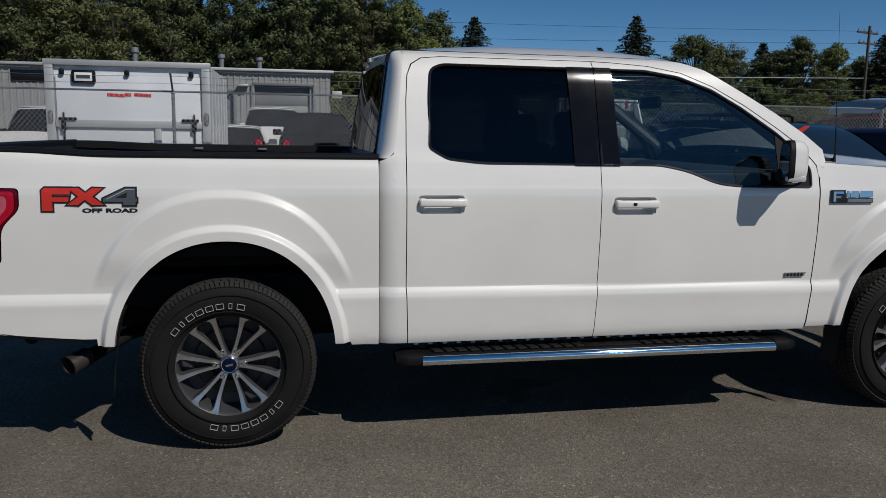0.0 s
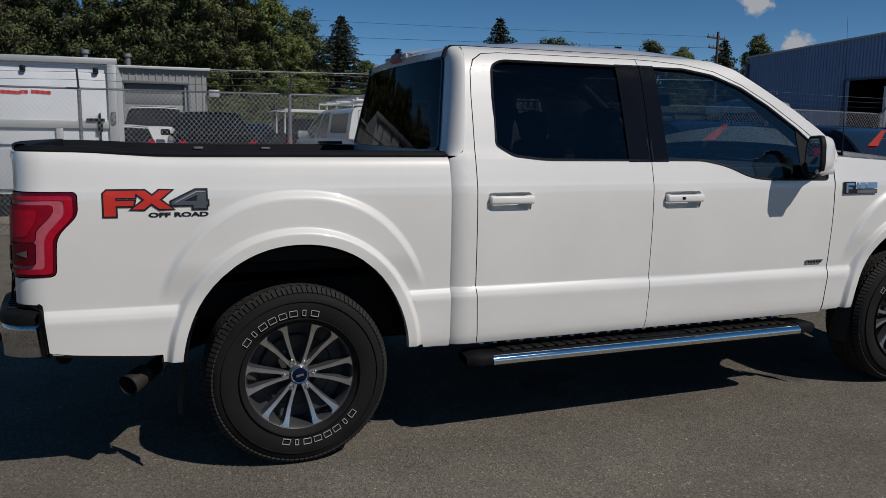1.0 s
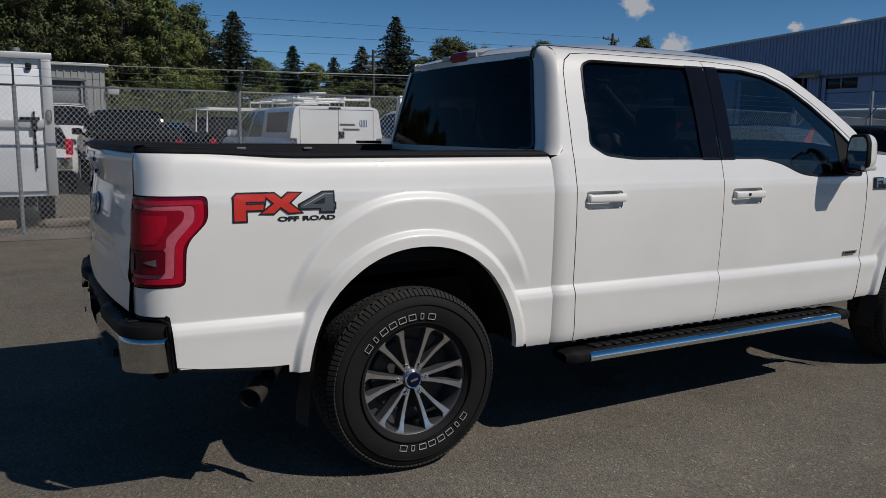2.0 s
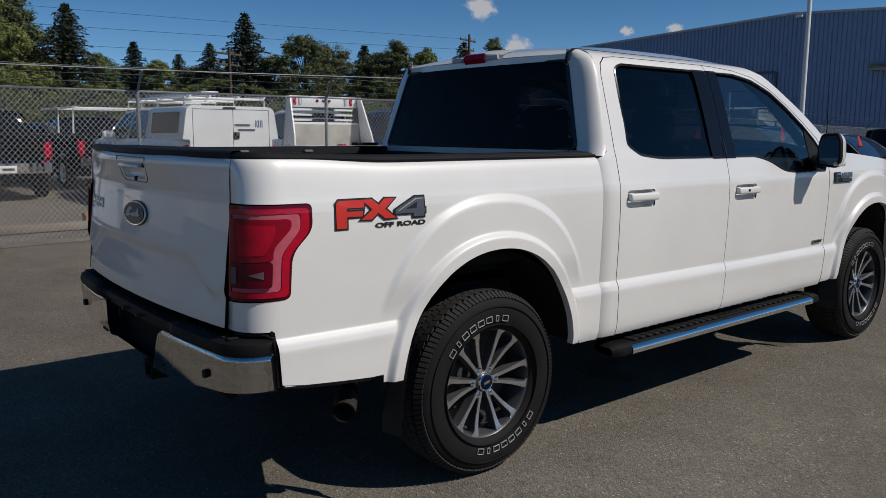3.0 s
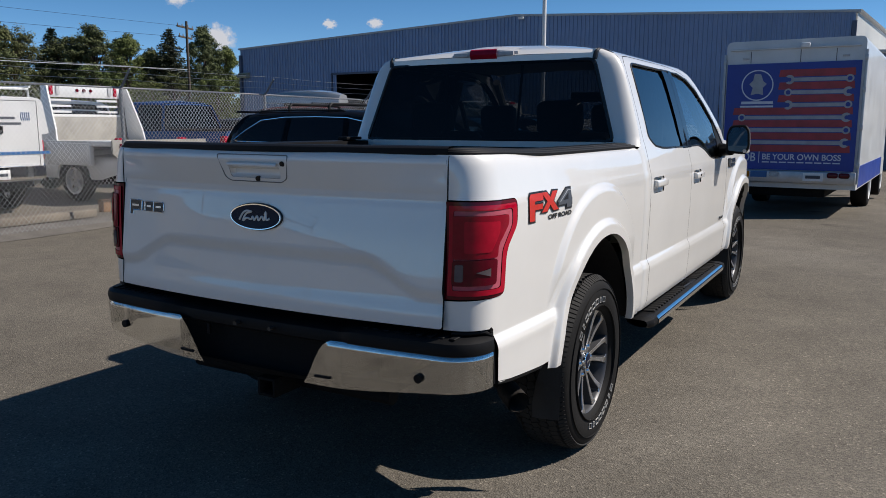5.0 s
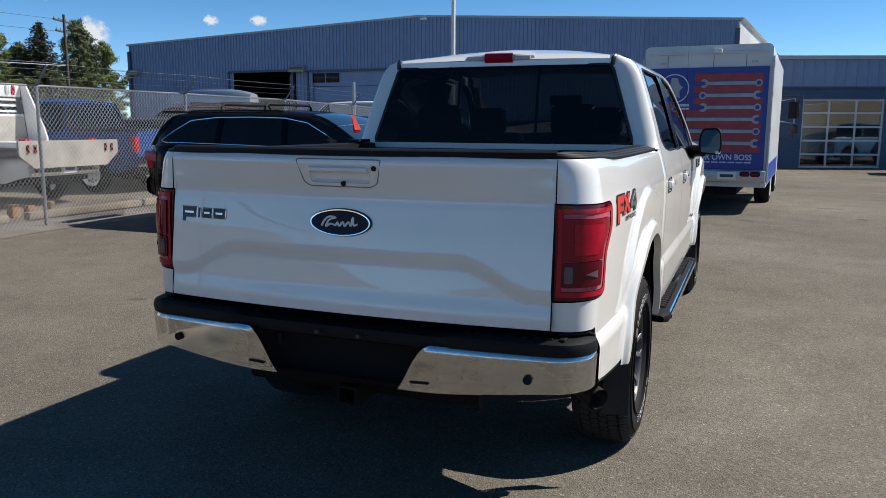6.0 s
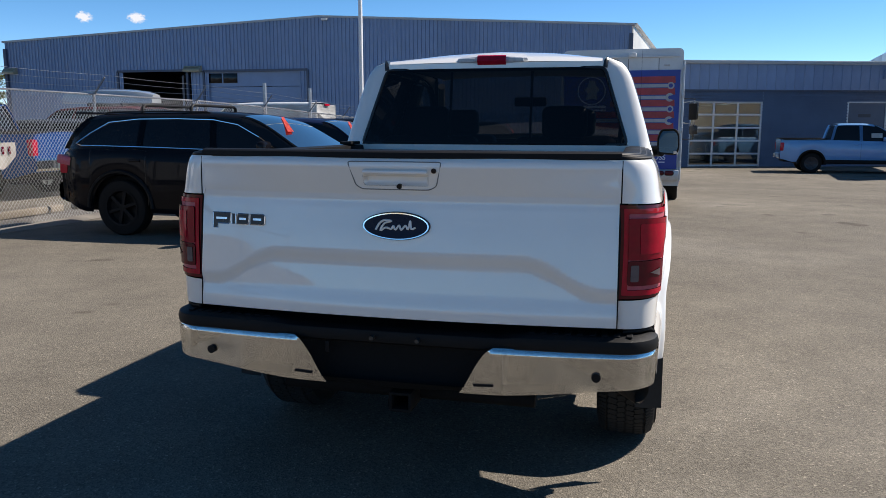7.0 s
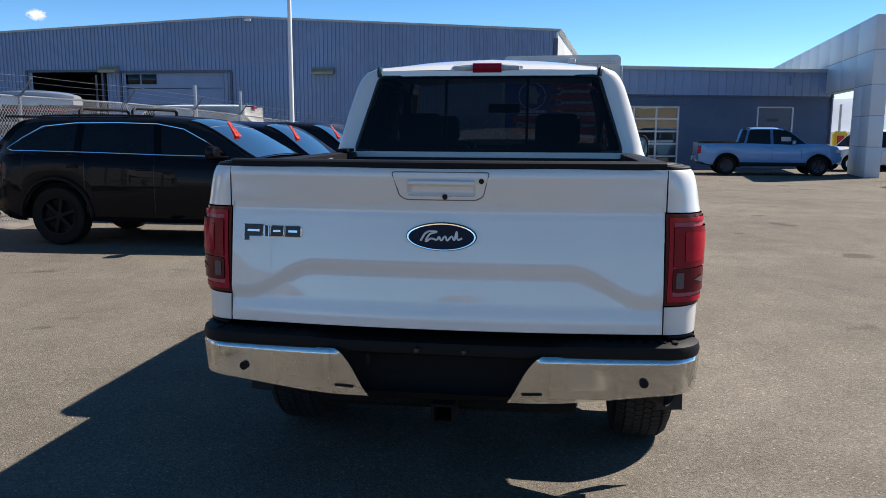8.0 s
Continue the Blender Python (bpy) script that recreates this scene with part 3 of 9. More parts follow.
    lathe(bm, [(0.050, o + f * 0.03), (0.048, o + f * 0.072), (0.044, o + f * 0.078), (0.034, o + f * 0.081), (0.0, o + f * 0.083)], c, 32)
    part("hub", bm, RIMGREY, w)
    bm = bmesh.new()
    lathe(bm, [(0.0400, o + f * 0.078), (0.0395, o + f * 0.089), (0.036, o + f * 0.0915), (0.0335, o + f * 0.0905)], c, 32)
    part("cap_ring", bm, CHROME, w, "chrome cap ring")
    bm = bmesh.new()
    lathe(bm, [(0.0345, o + f * 0.080), (0.0340, o + f * 0.0905), (0.026, o + f * 0.0925), (0.0, o + f * 0.094)], c, 32)
    part("centre_cap", bm, EMBLEMBLUE, w, "blue centre cap")
    bm = bmesh.new()
    box(bm, (x, o + f * 0.0935, HUB_Z), (0.034, 0.002, 0.010), 0.0, Euler((0, -0.2, 0)).to_matrix())
    part("cap_mark", bm, BADGE, w, smooth=0)
    for k in range(6):
        a = radians(60 * k)
        p = Vector(c) + Vector((math.cos(a) * 0.068, o + f * 0.048, math.sin(a) * 0.068))
        bm = bmesh.new()
        bar(bm, p, p + Vector((0, f * 0.030, 0)), 0.0145, 0.0135, 6)
        bar(bm, p + Vector((0, f * 0.030, 0)), p + Vector((0, f * 0.038, 0)), 0.0125, 0.007, 12)
        part("lug_nut", bm, CHROME, w)
    return w


LEFT_OUT = 0.032


def build_truck():
    t = thing("pickup_truck", "white crew-cab pickup truck with chrome bumper parked on the asphalt", "pickup truck")
    for sd in (1, -1):
        nm = sd
        # bed side with wheel opening and lamp corner
        arch = arch_rings("wheel_arch", 0.0, bed_place, sd, t, (0.528, 0.505, 0.560, 0.490))
        lamp = round_corners([(-1.20, 1.236), (-0.857, 1.235), (-0.857, 1.142), (-0.937, 1.060), (-0.945, 0.903), (-1.20, 0.896)], [0, 0.022, 0.03, 0.04, 0.024, 0], 5)
        out = [(-1.20, 0.792), (-1.018, 0.792), (-1.002, 0.778), (-0.988, 0.60), (-0.975, 0.590)] + arch + [(0.699, 0.487), (0.699, 1.372), (-0.45, 1.372), (-0.60, 1.3745), (-0.725, 1.380), (-0.86, 1.3855), (-1.00, 1.388), (-1.20, 1.388), (-1.20, 1.238)] + lamp[1:-1] + [(-1.20, 0.893)]
        panel("bed_side", out, bed_place, WHITE, t, steps=(0.02, BODY_CUTS + (1.270, 1.290, 1.315, 1.33, 1.3735, 1.3785, 1.3835)), rim=0.03, sides=nm, label="white bed side with flared wheel arch")
        add_tail_lamp(t, lamp, nm)
        # cab frame: pillar, roof rail and windscreen post
        door_top = [(3.012, 1.30), (3.005, 1.36), (2.93, 1.452), (2.80, 1.545), (2.62, 1.662), (2.45, 1.755), (2.28, 1.822), (2.1, 1.853), (1.9, 1.866), (1.802, 1.869)]
        door_rear = [(1.802, 1.869), (1.02, 1.868), (0.92, 1.858), (0.868, 1.825), (0.846, 1.77), (0.836, 1.65), (0.829, 1.40), (0.827, 1.2), (0.828, 0.76), (0.838, 0.487)]
        frame_out = [(0.704, 0.487), (0.704, 1.33), (0.706, 1.362), (0.740, 1.374), (0.772, 1.395), (0.778, 1.42), (0.790, 1.50), (0.804, 1.62), (0.818, 1.74), (0.828, 1.82), (0.834, 1.862), (0.840, 1.897),
                     (1.0, 1.897), (1.5, 1.897), (1.9, 1.897), (2.15, 1.893), (2.30, 1.878), (2.42, 1.838), (2.62, 1.725), (2.80, 1.62), (2.95, 1.52), (3.05, 1.44), (3.06, 1.38), (3.022, 1.30)]
        frame_in = door_top + door_rear[1:]
        panel("cab_side_frame", frame_out + frame_in, cab_place, WHITE, t, steps=(0.05, BODY_CUTS + ROOF_CUTS), rim=0.035, sides=nm)
        # doors
        hr = round_corners([(0.884, 1.118), (1.108, 1.118), (1.108, 1.205), (0.884, 1.205)], 0.02, 4)
        win_r = round_corners([(0.945, 1.425), (1.03, 1.374), (1.20, 1.356), (1.79, 1.352), (1.79, 1.826), (1.02, 1.826), (0.962, 1.80), (0.950, 1.68)], [0.02, 0.03, 0.05, 0, 0, 0.05, 0.03, 0.04], 4)
        outr = [(0.8315, 1.2), (0.8325, 0.76), (0.8425, 0.487), (1.7885, 0.487), (1.7915, 0.60), (1.7985, 0.765), (1.800, 1.0), (1.800, 1.20), (1.7985, 1.866)] + [(1.02, 1.8645), (0.9235, 1.8545), (0.8735, 1.8225), (0.8505, 1.77), (0.8405, 1.65), (0.8335, 1.40)]
        # rear door and front door leave the window bands open
        dr = panel("rear_door", outr, cab_place, WHITE, t, holes=(hr, [(u, v) for u, v in win_r]), steps=(0.05, BODY_CUTS + ROOF_CUTS), rim=0.03, sides=nm)
        hf = round_corners([(1.868, 1.108), (2.094, 1.108), (2.094, 1.195), (1.868, 1.195)], 0.02, 4)
        win_f = round_corners([(1.812, 1.352), (2.12, 1.353), (2.27, 1.325), (2.43, 1.262), (2.56, 1.249), (2.965, 1.245), (2.965, 1.335), (2.90, 1.43), (2.78, 1.525), (2.60, 1.645), (2.44, 1.735), (2.26, 1.798), (2.08, 1.825), (1.812, 1.828)], [0, 0.04, 0.06, 0.06, 0.04, 0.02, 0.02, 0.03, 0.02, 0.02, 0.02, 0.02, 0.02, 0], 4)
        outf = [(1.792, 0.487), (2.987, 0.487), (2.994, 0.60), (3.006, 0.765), (3.013, 1.0), (3.010, 1.30), (3.000, 1.357), (2.926, 1.448), (2.797, 1.5415), (2.617, 1.6585), (2.448, 1.7515), (2.278, 1.8185), (2.099, 1.8495), (1.9, 1.8625), (1.8025, 1.8645), (1.804, 1.20), (1.804, 1.0), (1.802, 0.765), (1.795, 0.60)]
        df = panel("front_door", outf, cab_place, WHITE, t, holes=(hf, win_f), steps=(0.05, BODY_CUTS + ROOF_CUTS), rim=0.03, sides=nm)
        if sd > 0:
            add_door_handle(dr, hr, 1)
            add_door_handle(df, hf, 1, True)
        else:
            add_door_handle(dr, hr, -1)
            add_door_handle(df, hf, -1, True)
        # glass a little behind the frames and leaning in more, black post covers beside it
        def pane_place(u, v):
            x, y, z = cab_place(u, v)
            return (x, y + 0.004 + 0.006 * (v - 1.24) / 0.6, z)
        panel("window", [(0.93, 1.41), (1.03, 1.36), (1.2, 1.345), (1.796, 1.342), (1.796, 1.836), (0.95, 1.836)], pane_place, SIDETINT, dr, step=0.08, rim=0, sides=nm, lift=0.0, label="dark privacy glass")
        panel("post_cover", [(1.668, 1.345), (1.7995, 1.345), (1.7985, 1.834), (1.658, 1.834)], cab_place, GLOSSBLACK, dr, steps=(0.05, BODY_CUTS + ROOF_CUTS), rim=0.006, sides=nm, lift=0.002, label="gloss black post cover")
        panel("post_cover", [(1.8035, 1.345), (1.905, 1.345), (1.893, 1.835), (1.8025, 1.835)], cab_place, GLOSSBLACK, df, steps=(0.05, BODY_CUTS + ROOF_CUTS), rim=0.006, sides=nm, lift=0.002, label="gloss black post cover")
        panel("window", [(1.808, 1.342), (2.12, 1.342), (2.27, 1.315), (2.42, 1.252), (2.55, 1.24), (2.965, 1.235), (2.985, 1.335), (2.91, 1.44), (2.79, 1.536), (2.61, 1.655), (2.45, 1.745), (2.27, 1.808), (2.09, 1.836), (1.808, 1.838)], pane_place, SIDEGLASS, df, step=0.08, rim=0, sides=nm, lift=0.0, label="lightly tinted glass")
        for dd, line in ((dr, win_r), (df, win_f)):
            bm = bmesh.new()
            pts = [Vector(cab_place(u, v)) for u, v in line]
            tube(bm, [Vector((p.x, (p.y + 0.002) * sd, p.z)) for p in pts], 0.0075, 6, True)
            part("window_seal", bm, TRIM, dd)
        # black sail behind the mirror
        panel("mirror_sail", [(2.78, 1.252), (2.962, 1.250), (2.962, 1.332), (2.90, 1.422), (2.78, 1.515)], cab_place, PLASTIC, df, step=0.08, rim=0.01, sides=nm, lift=-0.003)
        # front wing
        wing = [(2.996, 0.50)] + arch_rings("wheel_arch", WHEELBASE, cab_place, sd, t, (0.505, 0.545, 0.50, 0.55)) + [(4.335, 0.60), (4.37, 0.80), (4.38, 1.0), (4.34, 1.20), (4.22, 1.268), (3.8, 1.318), (3.4, 1.352), (3.062, 1.372), (3.034, 1.352), (3.018, 1.30), (3.018, 1.0), (3.012, 0.765), (3.00, 0.60)]
        panel("front_wing", wing, cab_place, WHITE, t, steps=(0.04, BODY_CUTS), rim=0.03, sides=nm)
        add_wing_badge(t, sd)
        add_step(t, sd)
        add_mirror(t, sd)
        for wx in (0.0, WHEELBASE):
            # wheel-house liner, open to the rear and inwards
            bm = bmesh.new()
            rows = []
            for k in range(25):
                a = radians(12 + 156 * k / 24) if wx else radians(8 + 150 * k / 24)
                rows.append([(wx + 0.545 * math.cos(a), sd * -yy, HUB_Z + 0.02 + 0.56 * math.sin(a)) for yy in (0.945, 0.80, 0.60)])
            sheet(bm, rows)
            bm.faces.new([bm.verts.new(r[2]) for r in rows])
            part("wheel_house", bm, LINER, t)
            # mud flap, fixed inside the lip and hanging below it
            bm = bmesh.new()
            rows = []
            for z, dx, yi in ((0.715, -0.428, 0.965), (0.66, -0.450, 0.95), (0.60, -0.464, 0.935), (0.52, -0.478, 0.905), (0.44, -0.490, 0.885), (0.36, -0.499, 0.875), (0.295, -0.504, 0.878)):
                rows.append([(wx + dx - 0.014 * (yy < 0.97), sd * -yy, z) for yy in (0.990, 0.972, (0.970 + yi) / 2, yi)])
            sheet(bm, rows)
            bmesh.ops.solidify(bm, geom=bm.faces[:], thickness=0.010)
            part("mud_flap", bm, FLAPRUBBER, t, "black rubber mud flap")
            if wx == 0.0:
                bm = bmesh.new()
                hem = [Vector(bed_place(u, v)) for u, v in ((-0.985, 0.600), (-0.90, 0.586), (-0.75, 0.572), (-0.62, 0.562))]
                tube(bm, [(p.x, (p.y + 0.012) * sd, p.z - 0.006) for p in hem], 0.013, 6)
                part("side_hem", bm, PLASTIC, t, "black hem along the bed side")
            add_wheel(t, wx, -0.841 if sd > 0 else 0.841, -1 if sd > 0 else 1)
    add_roof(t)
    add_gate(t)
    add_bumper(t)
    add_bed(t)
    add_front(t)
    add_underbody(t)
    add_cabin(t)
    add_decals(t)
    spread_left(t)
    return t


def spread_left(t):
    """The bed opens a little towards its left rear corner: its left half stands up to 32 mm further out."""
    seen = set()
    for ob in t.children_recursive:
        if ob.type != "MESH" or ob.name.split(".")[0] in ("model_badge", "badge_backing"):
            continue
        if ob.location.length > 1e-6:
            if ob.location.x < 0.7:
                ob.location.y += LEFT_OUT * smooth(0.0, 0.30, ob.location.y) * min(1.0, (0.7 - ob.location.x) / 1.75)
            continue
        if ob.data.name in seen or not len(ob.data.vertices):
            continue
        seen.add(ob.data.name)
        n = len(ob.data.vertices)
        co = np.empty(n * 3, dtype=np.float32)
        ob.data.vertices.foreach_get("co", co)
        co = co.reshape(n, 3)
        if co[:, 0].max() > 0.72 or co[:, 1].max() < 0.02:
            continue
        far = np.clip((0.7 - co[:, 0]) / 1.75, 0.0, 1.0)
        if "wheel" in ob.parent.name:
            far[:] = 0.4
        q = np.clip(co[:, 1] / 0.30, 0.0, 1.0)
        co[:, 1] += LEFT_OUT * far * q * q * (3 - 2 * q)
        ob.data.vertices.foreach_set("co", co.ravel())
        ob.data.update()


def add_tail_lamp(t, lamp, sd):
    """A dark red housing with a red rim lens, a pale C-shaped guide and two proud inner lenses."""
    def loop(right, knee_out, knee_z, top, foot, low, left, r):
        return round_corners([(left, top), (right, top), (right, knee_z), (knee_out, knee_z - 0.082), (knee_out - 0.006, low), (left, foot)], [0.006, r, r * 1.3, r * 1.6, r, 0.006], 5)

    def lens(name, line, mat, lift, rim, label="", holes=()):
        return panel(name, line, bed_place, mat, holder, holes=holes, step=0.03, rim=rim, sides=sd, lift=lift, label=label)

    holder = panel("tail_lamp", [(-1.195, 1.232)] + [(u - 0.003, v + (0.003 if v < 1.0 else -0.003 if v > 1.2 else 0)) for u, v in lamp[1:-1]] + [(-1.195, 0.900)], bed_place, DEEPRED, t, step=0.03, rim=0.03, sides=sd, lift=0.004, label="dark red tail lamp")
    lens("outer_lens", loop(-0.874, -0.951, 1.140, 1.220, 0.914, 0.916, -1.182, 0.018), REDLENS, 0.009, 0.006, "red outer lens", (loop(-0.905, -0.978, 1.148, 1.203, 0.933, 0.935, -1.165, 0.016),))
    lens("light_guide", loop(-0.906, -0.979, 1.147, 1.202, 0.934, 0.936, -1.164, 0.016), PINK, 0.0065, 0.006, "pale C-shaped light guide")
    upper = round_corners([(-1.166, 1.186), (-0.944, 1.185), (-0.944, 1.154), (-1.008, 1.088), (-1.011, 1.044), (-1.166, 1.040)], [0.01, 0.014, 0.02, 0.025, 0.012, 0.01], 5)
    lens("stop_lens", upper, STOPRED, 0.015, 0.010, "deep red stop lens")
    lens("stop_window", round_corners([(-1.128, 1.168), (-1.0, 1.166), (-1.004, 1.128), (-1.040, 1.064), (-1.128, 1.061)], 0.008, 3), REDLENS, 0.0165, 0.004)
    lens("lower_lens", round_corners([(-1.166, 1.036), (-1.011, 1.040), (-1.015, 0.952), (-1.166, 0.949)], 0.012, 4), SMOKERED, 0.014, 0.010)
    lens("reversing_lens", round_corners([(-1.156, 1.022), (-1.130, 1.023), (-1.130, 0.965), (-1.156, 0.964)], 0.005, 3), GREYLENS, 0.0165, 0.004, "grey reversing lens")
    lens("reflector", [(-1.090, 0.996), (-1.040, 1.010), (-1.040, 0.982)], GREYLENS, 0.0165, 0.003)


def add_door_handle(door, hole, sd, keyhole=False):
    us, vs = [p[0] for p in hole], [p[1] for p in hole]
    u0, u1, v0, v1 = min(us), max(us), min(vs), max(vs)
    bm = bmesh.new()
    rows = []
    for i in range(9):
        v = v0 - 0.004 + (v1 - v0 + 0.008) * i / 8
        row = []
        for k in range(13):
            u = u0 - 0.004 + (u1 - u0 + 0.008) * k / 12
            e = min(1.0, min(i, 8 - i) / 2.5, min(k, 12 - k) / 2.5)
            x, y, z = cab_place(u, v)
            row.append((x, (y + 0.002 + 0.030 * math.sin(e * math.pi / 2)) * sd, z))
        rows.append(row)
    sheet(bm, rows)
    part("handle_cup", bm, WHITE, door)
    bm = bmesh.new()
    zc = v0 + 0.062
    y = cab_place((u0 + u1) / 2, zc)[1]
    box(bm, ((u0 + u1) / 2 + 0.006, (y - 0.014) * sd, zc - 0.010), (u1 - u0 + 0.006, 0.024, 0.040), 0.011, None, 3)
    box(bm, (u0 + 0.022, (y - 0.002) * sd, zc - 0.008), (0.036, 0.034, 0.040), 0.010)
    box(bm, (u1 - 0.018, (y - 0.002) * sd, zc - 0.008), (0.036, 0.034, 0.040), 0.010)
    handle = part("door_handle", bm, WHITE, door, "white pull handle")
    if keyhole:
        bm = bmesh.new()
        box(bm, ((u0 + u1) / 2 - 0.012, (y - 0.027) * sd, zc - 0.008), (0.020, 0.004, 0.014), 0.002)
        part("touch_sensor", bm, GLOSSBLACK, door)


def add_wing_badge(t, sd):
    def put(u, v, d):
        x, y, z = cab_place(u, v)
        return (x, (y - 0.004 - d) * sd, z)

    bm = bmesh.new()
    slab(bm, [(3.075, 1.165), (3.325, 1.165), (3.325, 1.190), (3.16, 1.190), (3.16, 1.232), (3.075, 1.232)], put, 0.006)
    badge = part("wing_badge", bm, TRIM, t, "chrome badge of plain bars", smooth=0)
    bm = bmesh.new()
    for u0, u1, v0, v1 in ((3.085, 3.10, 1.17, 1.225), (3.10, 3.145, 1.212, 1.225), (3.10, 3.13, 1.190, 1.202), (3.165, 3.182, 1.195, 1.228), (3.19, 3.235, 1.195, 1.228), (3.243, 3.32, 1.195, 1.228)):
        slab(bm, [(u0, v0), (u1, v0), (u1, v1), (u0, v1)], lambda u, v, d: put(u, v, d + 0.007), 0.003)
    part("badge_bars", bm, BADGE, badge, smooth=0)
    bm = bmesh.new()
    slab(bm, [(3.17, 1.168), (3.32, 1.168), (3.32, 1.187), (3.17, 1.187)], lambda u, v, d: put(u, v, d + 0.0065), 0.002)
    part("badge_strip", bm, BADGE, badge, smooth=0)
    bm = bmesh.new()
    slab(bm, [(2.845, 0.776), (2.955, 0.776), (2.968, 0.796), (2.845, 0.796)], put, 0.005)
    b2 = part("door_badge", bm, GREYTRIM, t, "small grey badge low on the front door", smooth=0)
    bm = bmesh.new()
    for k in range(5):
        slab(bm, [(2.855 + 0.02 * k, 0.780), (2.868 + 0.02 * k, 0.780), (2.868 + 0.02 * k, 0.792), (2.855 + 0.02 * k, 0.792)], lambda u, v, d: put(u, v, d + 0.005), 0.002)
    part("badge_bars", bm, TRIM, b2, smooth=0)


def add_step(t, sd):
    """The side step: a flattened tube with a chrome edge and a ribbed black tread."""
    y0 = -0.93
    z0 = 0.418
    bm = bmesh.new()
    prof = [(-0.855, 0.428), (-0.87, 0.405), (-0.93, 0.388), (-0.99, 0.385), (-1.012, 0.392), (-1.018, 0.408), (-1.010, 0.430), (-0.985, 0.438), (-0.90, 0.440), (-0.865, 0.436)]
    rows = [[(x, y * sd, z) for y, z in prof + prof[:1]] for x in (0.895, 2.80)]
    sheet(bm, rows)
    step = part("side_step", bm, CAPBLACK, t, "black side step with a chrome edge")
    bm = bmesh.new()
    edge = [(-1.0135, 0.387), (-1.024, 0.391), (-1.028, 0.400), (-1.027, 0.416), (-1.020, 0.426), (-1.010, 0.4325)]
    sheet(bm, [[(x, y * sd, z) for y, z in edge] for x in (0.905, 1.3, 2.0, 2.79)])
    part("chrome_edge", bm, CHROME, step, "chrome edge strip")
    for x, g in ((0.845, -1), (2.86, 1)):
        bm = bmesh.new()
        rows = []
        for k in range(7):
            f = k / 6
            s = 1.0 - 0.35 * smooth(0.6, 1.0, f)
            rows.append([(x - g * 0.065 + g * 0.13 * f, (-0.94 + (yy + 0.94) * s * 1.07) * sd, 0.41 + (z - 0.41) * s * 1.12) for yy, z in prof + prof[:1]])
        sheet(bm, rows)
        bmesh.ops.holes_fill(bm, edges=bm.edges)
        part("end_cap", bm, CAPBLACK, step)
    bm = bmesh.new()
    box(bm, (0, 0, 0), (0.048, 0.115, 0.010), 0.004, Euler((0, 0, 0.22 * sd)).to_matrix(), 1)
    rib = mesh_of(bm, "tread_rib", RUBBER, 0)
    for a, b in ((0.98, 1.72), (2.08, 2.74)):
        for k in range(int((b - a) / 0.061) + 1):
            ob = new("tread_rib", rib)
            ob.parent = step
            ob.location = (a + 0.061 * k, -0.925 * sd, 0.4435)
    bm = bmesh.new()
    box(bm, (1.9, -0.925 * sd, 0.443), (0.30, 0.11, 0.007), 0.003)
    part("tread_plate", bm, TRIM, step)
    # pale tabs of the sill flange under the doors
    bm = bmesh.new()
    for k in range(27):
        box(bm, (0.89 + 0.072 * k, -0.905 * sd, 0.474), (0.022, 0.012, 0.022), 0.002, None, 1)
    for x, w in ((1.86, 0.26), (0.90, 0.10), (2.82, 0.10)):
        box(bm, (x, -0.9055 * sd, 0.478), (w, 0.011, 0.012), 0.002, None, 1)
    tagged(part("sill_tabs", bm, WHITE, t, "white tabs of the sill flange", smooth=0), kind="stuff")
    for x in (1.05, 1.95, 2.68):
        bm = bmesh.new()
        tube(bm, [(x, -0.90 * sd, 0.40), (x, -0.75 * sd, 0.42), (x, -0.55 * sd, 0.50)], 0.025, 8)
        part("bracket", bm, UNDER, step)


def add_mirror(t, sd):
    bm = bmesh.new()
    tube(bm, [(2.88, -0.925 * sd, 1.30), (2.80, -0.99 * sd, 1.305), (2.745, -1.04 * sd, 1.31)], [0.055, 0.045, 0.045], 12)
    m = part("door_mirror", bm, PLASTIC, t, "white-capped door mirror with black housing")
    # shell: rounded box sections along x, open glass to the rear
    prof = round_corners([(-1.005, 1.285), (-1.155, 1.275), (-1.180, 1.33), (-1.172, 1.45), (-1.145, 1.49), (-1.03, 1.485), (-1.005, 1.42)], 0.026, 5)
    cy, cz = -1.092, 1.382

    def ring(x, s):
        pts = [(cy + (y - cy) * s, cz + (z - cz) * s) for y, z in prof + prof[:1]]
        return [(x - 0.34 * (-y - 1.10), y * sd, z) for y, z in pts]

    rows2 = [ring(x, s) for x, s in ((2.7055, 0.05), (2.7055, 0.85), (2.705, 0.965), (2.71, 1.0), (2.725, 1.0), (2.735, 0.99))]
    rows = [ring(x, s) for x, s in ((2.735, 0.995), (2.765, 0.97), (2.795, 0.88), (2.812, 0.74), (2.822, 0.45), (2.824, 0.05))]
    bm = bmesh.new()
    sheet(bm, rows2)
    part("housing", bm, PLASTIC, m)
    bm = bmesh.new()
    sheet(bm, rows)
    part("cap", bm, WHITE, m, "white mirror cap")
    bm = bmesh.new()
    vs = [bm.verts.new(p) for p in ring(2.7045, 0.84)[:-1]]
    bm.faces.new(vs)
    part("mirror_glass", bm, MIRROR, m, "mirror glass", smooth=0)
    bm = bmesh.new()
    box(bm, (2.735, -1.150 * sd, 1.30), (0.10, 0.035, 0.028), 0.008)
    part("side_lamp", bm, CLEARLENS, m)


